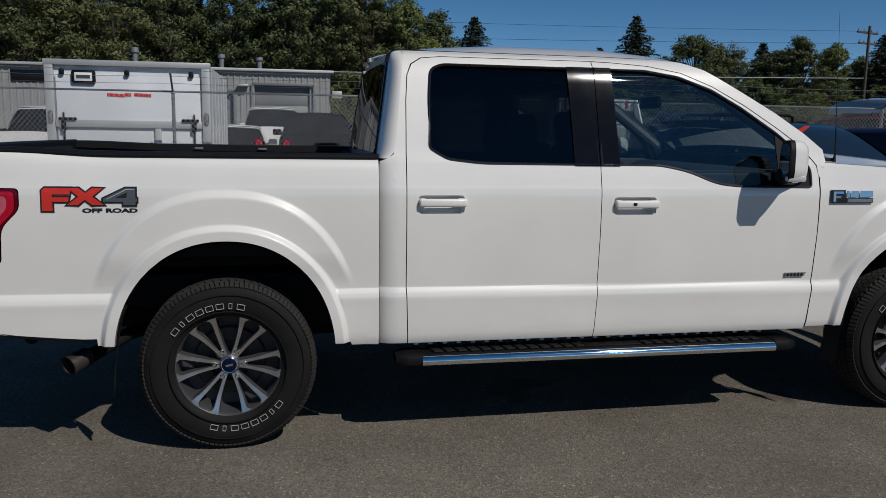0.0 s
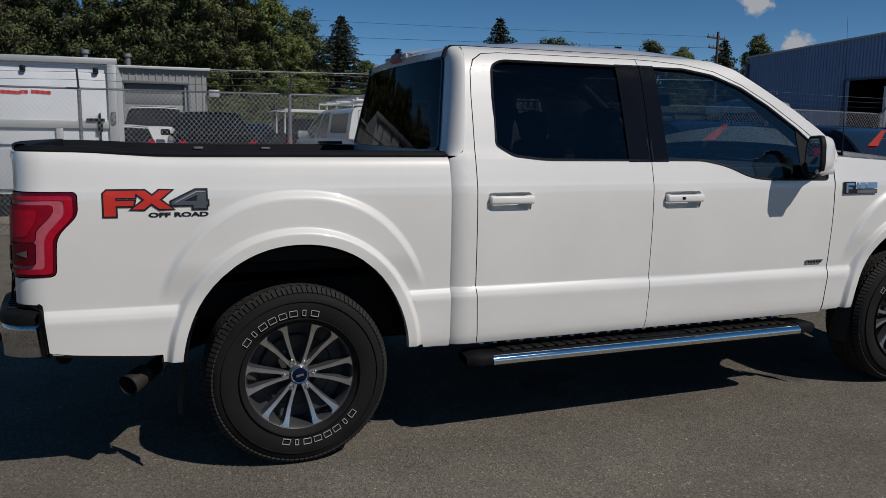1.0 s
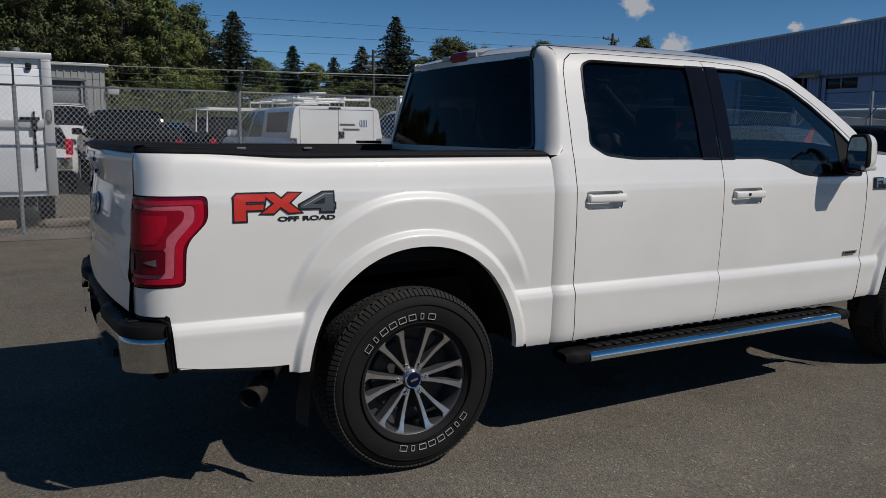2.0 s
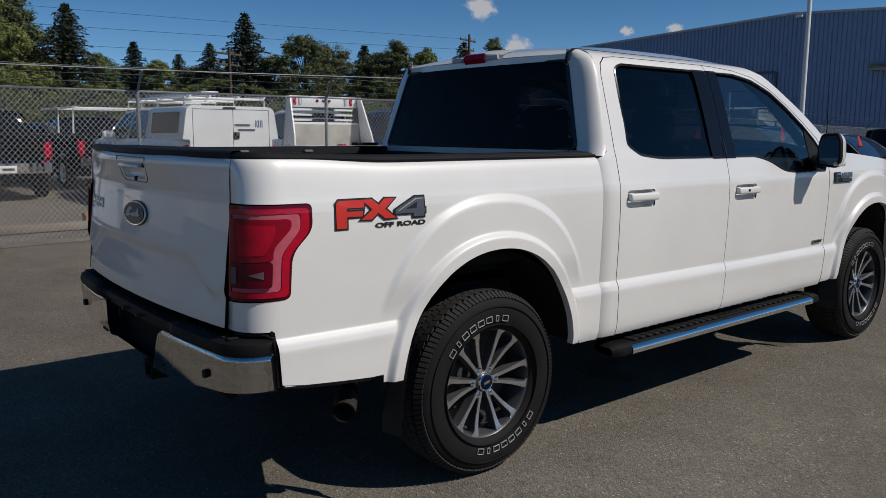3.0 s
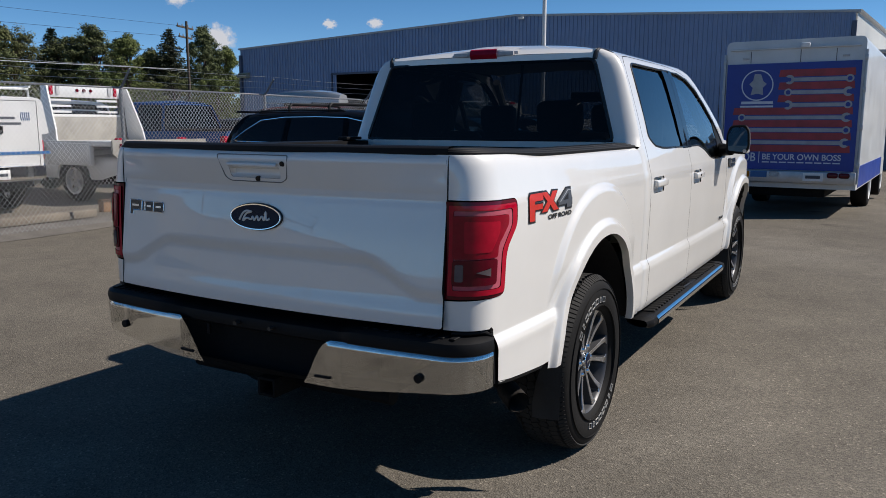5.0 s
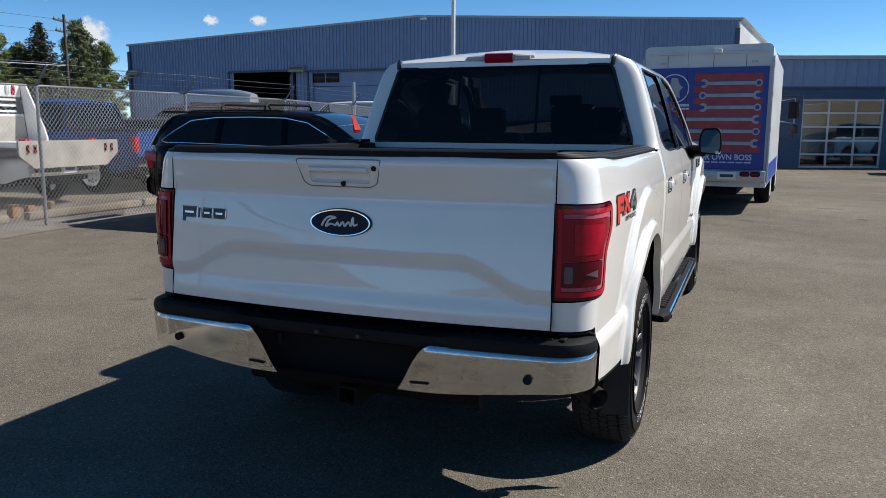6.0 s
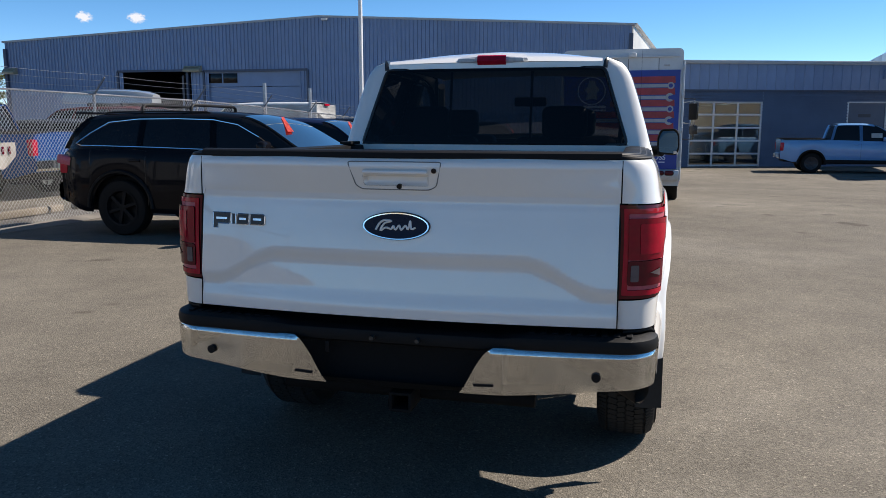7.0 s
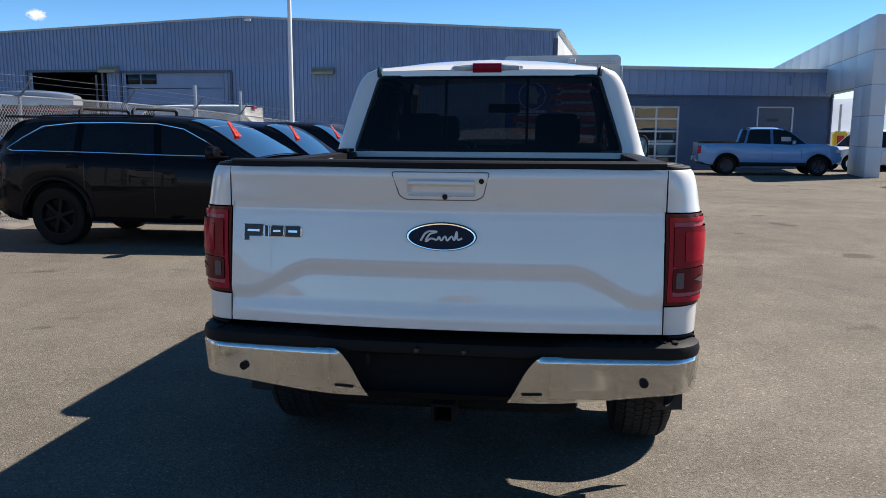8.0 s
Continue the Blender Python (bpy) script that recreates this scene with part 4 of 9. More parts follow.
def add_roof(t):
    crown = curve([(0.0, 1.0), (0.5, 0.78), (0.8, 0.42), (1.0, 0.0)])
    edge_z = curve([(0.775, 1.872), (0.80, 1.886), (0.86, 1.896), (1.0, 1.899), (1.9, 1.899), (2.15, 1.895), (2.30, 1.880), (2.36, 1.862)])
    half = curve([(0.775, 0.655), (0.82, 0.668), (2.1, 0.672), (2.36, 0.69)])
    bm = bmesh.new()
    rows = []
    for k in range(41):
        x = 0.775 + (2.36 - 0.775) * k / 40
        rise = 0.062 * smooth(0.70, 1.1, x) + 0.028 * smooth(1.0, 1.45, x) * smooth(2.36, 1.9, x)
        rows.append([(x + (0.06 * (1 - (j / 12) ** 2) * smooth(2.1, 2.36, x)) - 0.034 * (1 - (j / 12) ** 2) * smooth(1.0, 0.775, x), half(x) * j / 12, edge_z(x) + rise * crown(abs(j) / 12)) for j in range(-12, 13)])
    sheet(bm, rows)
    part("roof", bm, WHITE, t)
    for sd in (1, -1):
        bm = bmesh.new()
        tube(bm, [(0.772, 0.652 * sd, 1.838), (0.780, 0.656 * sd, 1.872), (0.80, 0.662 * sd, 1.890), (0.85, 0.668 * sd, 1.896), (1.0, 0.670 * sd, 1.8985), (1.9, 0.670 * sd, 1.8985), (2.15, 0.674 * sd, 1.894), (2.30, 0.681 * sd, 1.879)], [0.014, 0.014, 0.011, 0.006, 0.002, 0.0015, 0.0015, 0.0015], 8)
        part("roof_moulding", bm, TRIM, t)
        # rear pillar turning round to the rear window
        bm = bmesh.new()
        rows = []
        for k in range(19):
            f = k / 18
            z = 1.375 + (1.897 - 1.375) * f
            xs = curve([(1.362, 0.730), (1.374, 0.742), (1.395, 0.773), (1.42, 0.779), (1.50, 0.791), (1.62, 0.805), (1.74, 0.819), (1.82, 0.829), (1.862, 0.835), (1.9, 0.841)])(z)
            ys = body_y(z)
            xg, yg = min(xs - 0.002, 0.698 + (0.776 - 0.698) * ((z - 1.37) / 0.48)), max(0.636, 0.802 - (0.802 - 0.640) * ((z - 1.37) / 0.48) ** 1.05)
            rows.append([(xg + (xs - xg) * (1 - math.cos(a * math.pi / 2)), sd * (yg + (ys - yg) * math.sin(a * math.pi / 2)), z) for a in [i / 10 for i in range(11)]])
        sheet(bm, rows)
        part("rear_pillar", bm, WHITE, t)
    # rear window and the strip above it
    def back(y, z):
        return (0.694 + (0.774 - 0.694) * ((z - 1.37) / 0.48) - 0.034 * (1 - (y / (0.80 - 0.15 * (z - 1.37) / 0.48)) ** 2), -y, z)
    glass = round_corners([(-0.790, 1.400), (0.790, 1.400), (0.650, 1.838), (-0.650, 1.838)], 0.035, 4)
    rw = panel("rear_window", glass, back, TINT, t, step=0.08, rim=0.004, label="dark tinted sliding rear window")
    for y in (-0.24, 0.24):
        bm = bmesh.new()
        tube(bm, [Vector(back(y, z)) + Vector((0.012, 0, 0)) for z in (1.40, 1.6, 1.82)], 0.008, 6)
        part("slider_post", bm, TRIM, rw)
    bm = bmesh.new()
    tube(bm, [Vector(back(u, v)) + Vector((0.004, 0, 0)) for u, v in glass], 0.012, 6, True)
    part("window_seal", bm, TRIM, rw)
    panel("rear_header", [(-0.655, 1.842), (0.655, 1.842), (0.655, 1.874), (-0.655, 1.874)], lambda y, z: (0.776 - 0.034 * (1 - (y / 0.655) ** 2), -y, z), WHITE, t, step=0.06, rim=0.01)
    panel("cab_back", [(-0.90, 0.86), (0.90, 0.86), (0.80, 1.397), (-0.80, 1.397)], lambda y, z: (0.700 - 0.032 * (1 - (y / 0.9) ** 2), -y, z), WHITE, t, step=0.1, rim=0.01)
    # high stop lamp
    bm = bmesh.new()
    rows = []
    for x, zz, w in ((0.745, 1.860, 0.205), (0.731, 1.884, 0.214), (0.741, 1.908, 0.206), (0.795, 1.926, 0.19), (0.865, 1.940, 0.18)):
        rows.append([(x + 0.02 * (j / 8) ** 2, w * j / 8, zz - 0.010 * (j / 8) ** 2) for j in range(-8, 9)])
    sheet(bm, rows)
    stop = part("high_stop_lamp", bm, CLEARLENS, t, "roof-mounted stop lamp with a red centre")
    bm = bmesh.new()
    rows = []
    for x, zz in ((0.7425, 1.860), (0.7275, 1.884), (0.738, 1.911), (0.755, 1.917)):
        rows.append([(x - 0.001, 0.085 * j / 4, zz) for j in range(-4, 5)])
    sheet(bm, rows)
    part("red_lens", bm, REDLENS, stop, "red lens")
    for sd in (1, -1):
        bm = bmesh.new()
        box(bm, (0.736, 0.145 * sd, 1.886), (0.012, 0.09, 0.024), 0.004)
        part("cargo_lens", bm, CLEARLENS, stop)


GATE_CUTS = tuple(0.80 + 0.01 * k for k in range(60))


def add_gate(t):
    bezel = [(-0.125, 1.274), (-0.146, 1.288), (-0.168, 1.376), (0.168, 1.376), (0.146, 1.288), (0.118, 1.274)]
    out = round_corners([(-0.797, 0.797), (0.797, 0.797), (0.792, 1.394), (-0.792, 1.394)], 0.012, 3)
    cup = round_corners([(-0.118, 1.288), (0.118, 1.288), (0.122, 1.332), (-0.122, 1.332)], 0.008, 3)
    gate = panel("tailgate", out, gate_place, WHITE, t, holes=(cup,), steps=(0.02, GATE_CUTS), rim=0.004, label="white sculpted tailgate")

    def put(u, v, d):
        x, y, z = gate_place(u, v)
        return (x - d, y, z)

    # handle: raised bezel, a hollow with a pull above it and two small black lenses
    bm = bmesh.new()
    pts = [Vector(put(u, v, 0.001)) for u, v in round_corners(bezel, 0.01, 3)]
    tube(bm, pts, 0.0020, 6, True)
    bz = part("handle_bezel", bm, GREYTRIM, gate)
    bm = bmesh.new()
    rows = [[(gate_place(u, v)[0] + 0.0005 + d * min(1.0, max(0.0, (0.1195 - abs(u)) / 0.011)), -u, v) for u in (-0.126, -0.119, -0.108, 0, 0.108, 0.119, 0.126)] for v, d in ((1.284, 0.001), (1.289, 0.001), (1.296, 0.012), (1.306, 0.018), (1.322, 0.020), (1.331, 0.001), (1.336, 0.001))]
    sheet(bm, rows)
    part("handle_cup", bm, WHITE, gate)
    bm = bmesh.new()
    box(bm, (-1.174, 0, 1.339), (0.012, 0.235, 0.014), 0.005)
    part("pull", bm, WHITE, gate)
    for y, z in ((-0.006, 1.286), (0.140, 1.345)):
        bm = bmesh.new()
        x = gate_place(-y, z)[0]
        bar(bm, (x + 0.005, -y if y > 0 else y, z), (x - 0.006, -y if y > 0 else y, z), 0.011, 0.009, 12)
        part("lock" if z < 1.3 else "camera_lens", bm, GLOSSBLACK, gate)
    # oval emblem
    def oval(a, b, n=40):
        return [(a * math.cos(2 * math.pi * k / n), 1.141 + b * math.sin(2 * math.pi * k / n)) for k in range(n)]
    bm = bmesh.new()
    slab(bm, oval(0.121, 0.049), lambda u, v, d: put(u, v, 0.002 + d), 0.012)
    em_back = bmesh.new()
    slab(em_back, oval(0.1245, 0.0525), lambda u, v, d: put(u, v, 0.001 + d), 0.004)
    part("emblem_gasket", em_back, TRIM, gate)
    em = part("oval_emblem", bm, CHROME, gate, "blue oval emblem with a chrome rim")
    bm = bmesh.new()
    slab(bm, oval(0.1155, 0.0452), lambda u, v, d: put(u, v, 0.013 + d), 0.003)
    part("emblem_field", bm, EMBLEMBLUE, gate)
    bm = bmesh.new()
    flow = [(-0.075, 1.128), (-0.062, 1.150), (-0.045, 1.160), (-0.02, 1.158), (-0.045, 1.150), (-0.058, 1.126), (-0.040, 1.136), (-0.02, 1.132), (-0.012, 1.142), (-0.004, 1.130), (0.010, 1.144), (0.018, 1.130), (0.034, 1.144), (0.044, 1.132), (0.052, 1.160), (0.056, 1.134), (0.075, 1.140)]
    fine = []
    for i in range(len(flow) - 1):
        p0, p1, p2, p3 = (Vector(flow[min(max(i + k, 0), len(flow) - 1)]) for k in (-1, 0, 1, 2))
        for j in range(5):
            q = j / 5
            fine.append(0.5 * (2 * p1 + (p2 - p0) * q + (2 * p0 - 5 * p1 + 4 * p2 - p3) * q * q + (3 * p1 - p0 - 3 * p2 + p3) * q ** 3))
    tube(bm, [put(u, 1.141 + (v - 1.141) * 1.1, 0.0165) for u, v in fine], 0.0040, 6)
    part("emblem_stroke", bm, WHITE, gate)
    # left badge of plain outlined shapes (the left of the truck is towards -u)
    shapes = ([(-0.777, 1.107), (-0.754, 1.107), (-0.754, 1.124), (-0.706, 1.124), (-0.698, 1.132), (-0.696, 1.167), (-0.777, 1.167)],
              [(-0.690, 1.124), (-0.674, 1.124), (-0.674, 1.164), (-0.692, 1.164)],
              [(-0.668, 1.124), (-0.619, 1.124), (-0.613, 1.132), (-0.613, 1.164), (-0.662, 1.164), (-0.668, 1.156)],
              [(-0.607, 1.124), (-0.549, 1.124), (-0.543, 1.130), (-0.543, 1.158), (-0.549, 1.164), (-0.607, 1.164)])
    bars = bmesh.new()
    # black base added under the chrome edges as the badge's shadow
    back = bmesh.new()
    for line in shapes:
        slab(back, line, lambda u, v, d: put(u, v, 0.001 + d), 0.005)
        tube(bars, [put(u, v, 0.0055) for u, v in line], 0.0024, 5, True)
    for u0, u1 in ((-0.762, -0.712), (-0.656, -0.626), (-0.594, -0.558)):
        slab(bars, [(u0, 1.141), (u1, 1.141), (u1, 1.149), (u0, 1.149)], lambda u, v, d: put(u, v, 0.005 + d), 0.003)
    tagged(part("model_badge", bars, BADGE, gate, smooth=0), "badge of plain chrome-edged shapes", kind="stuff")
    part("badge_backing", back, TRIM, gate, smooth=0)
    # black tubes for the shade in the gap between the gate and the bed corners
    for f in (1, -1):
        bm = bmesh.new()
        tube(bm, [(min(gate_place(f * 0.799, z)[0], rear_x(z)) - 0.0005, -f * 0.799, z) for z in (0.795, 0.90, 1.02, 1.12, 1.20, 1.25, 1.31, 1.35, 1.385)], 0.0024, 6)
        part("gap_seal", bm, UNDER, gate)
    # black cap along the top
    bm = bmesh.new()
    rows = [[(x + (0.080 if x < -1.1 else 0.05 if x < -1.07 else 0.02) * (y / 0.8) ** 2, y, z) for y in [0.795 * k / 8 for k in range(-8, 9)]] for x, z in ((-1.157, 1.386), (-1.164, 1.393), (-1.163, 1.409), (-1.154, 1.415), (-1.10, 1.417), (-1.06, 1.410), (-1.06, 1.30))]
    sheet(bm, rows)
    part("gate_cap", bm, CAPBLACK, gate, "black plastic top cap")
    bm = bmesh.new()
    box(bm, (-1.055, 0, 1.09), (0.02, 1.56, 0.58), 0.004)
    part("inner_skin", bm, LINER, gate)


def bumper_place(s, z, grow=0.0):
    """Round the bumper from its middle (s = 0) to its ends; s counts towards the right of the truck."""
    a, f = abs(s), 1 if s > 0 else -1
    R = max(0.03, 0.143 + grow)
    x0, flat = -1.205 - grow, 0.798
    bow = 0.036 * (min(a, flat) / flat) ** 2.5
    x0 += bow
    if a <= flat:
        return Vector((x0, -s, z))
    u = a - flat
    t = min(u / R, math.pi / 2 * 0.92)
    rest = max(0.0, u - R * math.pi / 2 * 0.92)
    return Vector((x0 + R * (1 - math.cos(t)) + rest, -f * (flat + R * math.sin(t) + rest * 0.06), z))


def add_bumper(t):
    base = new("rear_bumper")
    base.parent = t
    tagged(base, "chrome rear bumper with a black step pad")
    for f in (1, -1):
        # chrome wing, from the raked inner end round the corner
        inner = curve([(0.535, 0.245), (0.56, 0.262), (0.66, 0.315), (0.70, 0.345), (0.716, 0.37)])
        bm = bmesh.new()
        rows = []
        for i in range(11):
            q = i / 10
            row = []
            for k in range(33):
                w = k / 32
                zb = 0.538 + 0.048 * smooth(0.1, 0.9, w)
                z = zb + (0.716 - zb) * q
                s = inner(0.535 + 0.181 * q) * (1 - w) + 1.028 * w
                out = -0.002 + 0.009 * q - (0.010 if i == 10 else 0.0)
                p = bumper_place(f * s, z, out)
                row.append(p)
            rows.append(row)
        sheet(bm, rows)
        bmesh.ops.solidify(bm, geom=bm.faces[:], thickness=0.004)
        wing = part("chrome_wing", bm, CHROME, base, "polished chrome bumper wing")
        bm = bmesh.new()
        p = bumper_place(f * 0.735, 0.628, 0.012)
        q = bumper_place(f * 0.735, 0.628, -0.02)
        bar(bm, q, p, 0.016, 0.016, 20)
        part("parking_sensor", bm, PLASTIC, base, "black parking sensor")
        # dark mark drawn for a reflection low at the inner end, and the black filler between the wing and the bed side
        bm = bmesh.new()
        slab(bm, round_corners([(0.300, 0.568), (0.372, 0.571), (0.372, 0.580), (0.296, 0.577)], 0.003, 3), lambda u, v, d: bumper_place(f * u, v, d), 0.004)
        part("tow_slot", bm, PLASTIC, base, "dark mark for a reflection in the chrome")
        bm = bmesh.new()
        sheet(bm, [[(x, -f * (0.925 + dy), z) for x, dy in ((-1.030, -0.010), (-1.020, 0.004), (-1.004, 0.006), (-0.985, -0.006))] for z in (0.575, 0.66, 0.74, 0.772, 0.790, 0.796)])
        bmesh.ops.solidify(bm, geom=bm.faces[:], thickness=0.006)
        part("end_filler", bm, PLASTIC, base, "black filler beside the bed side")
        bm = bmesh.new()
        tube(bm, [(-0.996, -f * 0.929, 0.590), (-1.000, -f * 0.931, 0.70), (-1.010, -f * 0.927, 0.768), (-1.035, -f * 0.912, 0.782), (-1.080, -f * 0.875, 0.782), (-1.100, -f * 0.82, 0.780)], 0.008, 8)
        part("end_seal", bm, PLASTIC, base)
    # black step pad over the whole width
    bm = bmesh.new()
    rows = []
    for k in range(-32, 33):
        s = 1.028 * k / 32
        a = abs(s)
        mid = smooth(0.47, 0.38, a)
        dip = -0.014 * mid
        r = []
        for z, g in ((0.706, -0.012), (0.716, 0.004), (0.738, 0.008), (0.758, 0.002), (0.768, -0.020)):
            r.append(bumper_place(s, z + dip, g - 0.030 * mid))
        e = bumper_place(s, 0.771 + dip, -0.06 - 0.010 * mid)
        r.append(e)
        r.append(Vector((max(e.x, -1.06 + 0.02 * a), e.y * 0.97, 0.772)))
        rows.append(r)
    sheet(bm, rows)
    pad = part("step_pad", bm, PLASTIC, base, "black ribbed step pad")
    bm = bmesh.new()
    box(bm, (0, 0, 0), (0.07, 0.022, 0.006), 0.002, None, 1)
    rib = mesh_of(bm, "pad_rib", PLASTIC, 0)
    for f in (1, -1):
        for k in range(9):
            ob = new("pad_rib", rib)
            ob.parent = base
            ob.location = (-1.125 + 0.002 * k, f * (0.50 + 0.043 * k), 0.7712)
    # middle: number-plate recess, valance
    bm = bmesh.new()
    rows = []
    for k in range(-10, 11):
        y = 0.40 * k / 10
        d = 0.06 * smooth(0.40, 0.27, abs(y))
        rows.append([(-1.185 + dx + d * w, y, z) for z, dx, w in ((0.705, 0.0, 0.2), (0.69, 0.01, 1.0), (0.56, 0.012, 1.0), (0.53, 0.02, 0.6), (0.50, 0.10, 0.2))])
    sheet(bm, rows)
    mid = part("plate_recess", bm, UNDER, base, "black recess for a number plate")
    for y in (-0.085, 0.085):
        bm = bmesh.new()
        bar(bm, (-1.10, y, 0.722), (-1.206, y, 0.722), 0.010, 0.008, 8)
        part("bolt", bm, STEEL, base)
    bm = bmesh.new()
    box(bm, (-1.155, 0.255, 0.665), (0.012, 0.016, 0.045), 0.004)
    part("wiring_socket", bm, CAPBLACK, base)
    bm = bmesh.new()
    rows = []
    for k in range(-30, 31):
        s = 0.62 * k / 30
        rows.append([bumper_place(s, 0.55, -0.03), bumper_place(s, 0.515 + 0.05 * abs(s), -0.06), bumper_place(s, 0.515 + 0.05 * abs(s), -0.15)])
    sheet(bm, rows)
    part("valance", bm, UNDER, base)
    # hitch receiver
    bm = bmesh.new()
    for z in (0.49, 0.425):
        box(bm, (-1.06, 0, z), (0.16, 0.085, 0.012), 0.003)
    for y in (-0.038, 0.038):
        box(bm, (-1.06, y, 0.4575), (0.16, 0.012, 0.065), 0.003)
    bar(bm, (-0.98, -0.5, 0.46), (-0.98, 0.5, 0.46), 0.035, None, 12)
    part("hitch_receiver", bm, UNDER, base, "black square hitch receiver")


def add_bed(t):
    bm = bmesh.new()
    rows = []
    for x in (-1.05, -0.90, -0.5, 0.0, 0.5, 0.66):
        w = 0.815 if x < -1.0 else 0.88
        rows.append([(x, y, z) for y, z in ((-w, 1.365), (-0.80, 1.36), (-0.79, 1.30), (-0.79, 0.90), (-0.72, 0.88), (0.72, 0.88), (0.79, 0.90), (0.79, 1.30), (0.80, 1.36), (w, 1.365))])
    sheet(bm, rows)
    bed = part("bed_liner", bm, LINER, t, "black spray-on bed liner")
    bm = bmesh.new()
    box(bm, (0.65, 0, 1.12), (0.02, 1.62, 0.49), 0.004)
    part("front_wall", bm, LINER, bed)
    for sd in (1, -1):
        bm = bmesh.new()
        rows = []
        def edge(x):
            return bed_y(1.364) + 0.009 * smooth(-0.45, -1.0, x) - 0.03 * min(1.0, max(0.0, -x)) ** 2
        line = [(0.70 - 1.655 * k / 16, 0.0) for k in range(17)] + [(-0.958 - 0.127 * math.sin(radians(a)), 0.125 * (1 - math.cos(radians(a)))) for a in range(8, 89, 8)]
        for x, turn in line:
            y = edge(x)
            ye = y - turn
            up = 0.016 * smooth(-0.45, -1.0, x)
            rows.append([(x, sd * min(ye - 0.003, yy), z + up) for yy, z in ((ye - 0.005, 1.369), (ye - 0.004, 1.378), (ye - 0.009, 1.383), (ye - 0.026, 1.384), (ye - 0.031, 1.389), (min(ye - 0.052, y - 0.052), 1.390), (min(ye - 0.057, y - 0.057), 1.394), (min(ye - 0.064, y - 0.105), 1.395), (min(ye - 0.070, y - 0.135), 1.389), (min(ye - 0.072, y - 0.140), 1.350))])
        sheet(bm, rows)
        bm.faces.new([bm.verts.new(p) for p in rows[-1]])
        rail = part("rail_cap", bm, CAPBLACK, t, "black ridged bed-rail cap", smooth=20)
        for x in (-0.95, -0.29, 0.118) if sd > 0 else ():
            bm = bmesh.new()
            box(bm, (x, sd * 0.772, 1.368), (0.055, 0.016, 0.014), 0.003)
            part("tie_down", bm, GREYTRIM, rail, "pale cargo tie-down on the rail")
        if sd > 0:
            bm = bmesh.new()
            box(bm, (0.54, sd * 0.81, 1.406), (0.15, 0.07, 0.018), 0.004)
            part("rail_box", bm, PLASTIC, rail)


def add_front(t):
    bm = bmesh.new()
    rows = []
    for k in range(21):
        f = k / 20
        x = 3.06 + (4.36 - 3.06) * f
        ze = 1.372 - 0.112 * f ** 1.3 - 0.10 * max(0, f - 0.88) / 0.12
        ye = cab_place(min(x, 4.4), 1.36)[1] * -1 - 0.005
        rows.append([(x + 0.09 * (1 - (j / 10) ** 2) * f, ye * j / 10, ze + (0.050 * (1 - (abs(j) / 10) ** 2.2) + 0.022 * smooth(0.9, 0.62, abs(j) / 10)) * (1 - 0.3 * f)) for j in range(-10, 11)])
    sheet(bm, rows)
    part("bonnet", bm, WHITE, t, "white bonnet")
    bm = bmesh.new()
    rows = []
    for k in range(13):
        f = k / 12
        x, z = 2.345 + (3.13 - 2.345) * f, 1.868 + (1.395 - 1.868) * f
        ye = 0.672 + (0.855 - 0.672) * f
        rows.append([(x + 0.11 * (1 - (j / 8) ** 2), ye * j / 8, z + 0.045 * (1 - (j / 8) ** 2) * (1 - f)) for j in range(-8, 9)])
    sheet(bm, rows)
    part("windscreen", bm, CLEARGLASS, t, "windscreen")
    bm = bmesh.new()
    box(bm, (3.10, 0, 1.38), (0.16, 1.70, 0.03), 0.01)
    part("cowl", bm, PLASTIC, t)
    bm = bmesh.new()
    rows = [[(4.46 - 0.12 * (j / 8) ** 2 + dx, 0.76 * j / 8, z) for j in range(-8, 9)] for z, dx in ((1.26, -0.03), (1.22, 0.0), (0.95, 0.02), (0.72, 0.0))]
    sheet(bm, rows)
    g = part("grille", bm, CHROME, t, "chrome grille")
    for k in range(4):
        bm = bmesh.new()
        box(bm, (4.485, 0, 1.16 - 0.10 * k), (0.03, 1.1, 0.035), 0.01)
        part("grille_bar", bm, CHROME, g)
    for sd in (1, -1):
        bm = bmesh.new()
        box(bm, (4.36, sd * 0.68, 1.03), (0.10, 0.20, 0.34), 0.03)
        part("headlamp", bm, CLEARLENS, t, "clear headlamp")
    bm = bmesh.new()
    rows = []
    for k in range(-16, 17):
        s = k / 16
        x = 4.57 - 0.28 * abs(s) ** 2.4
        y = 0.83 * s
        rows.append([(x - 0.03, y, 0.74), (x, y, 0.71), (x, y, 0.56), (x - 0.04, y, 0.50)])
    sheet(bm, rows)
    part("front_bumper", bm, CHROME, t, "chrome front bumper")
    # aerial on the right wing
    bm = bmesh.new()
    tube(bm, [(3.16, -0.86, 1.36), (3.165, -0.86, 1.42), (3.14, -0.862, 1.80), (3.115, -0.864, 2.15)], [0.014, 0.004, 0.0012, 0.0008], 6)
    part("aerial", bm, PLASTIC, t, "thin black aerial")
    bm = bmesh.new()
    box(bm, (3.75, 0, 0.9), (1.2, 1.2, 0.5), 0.03)
    part("engine_block", bm, UNDER, t)


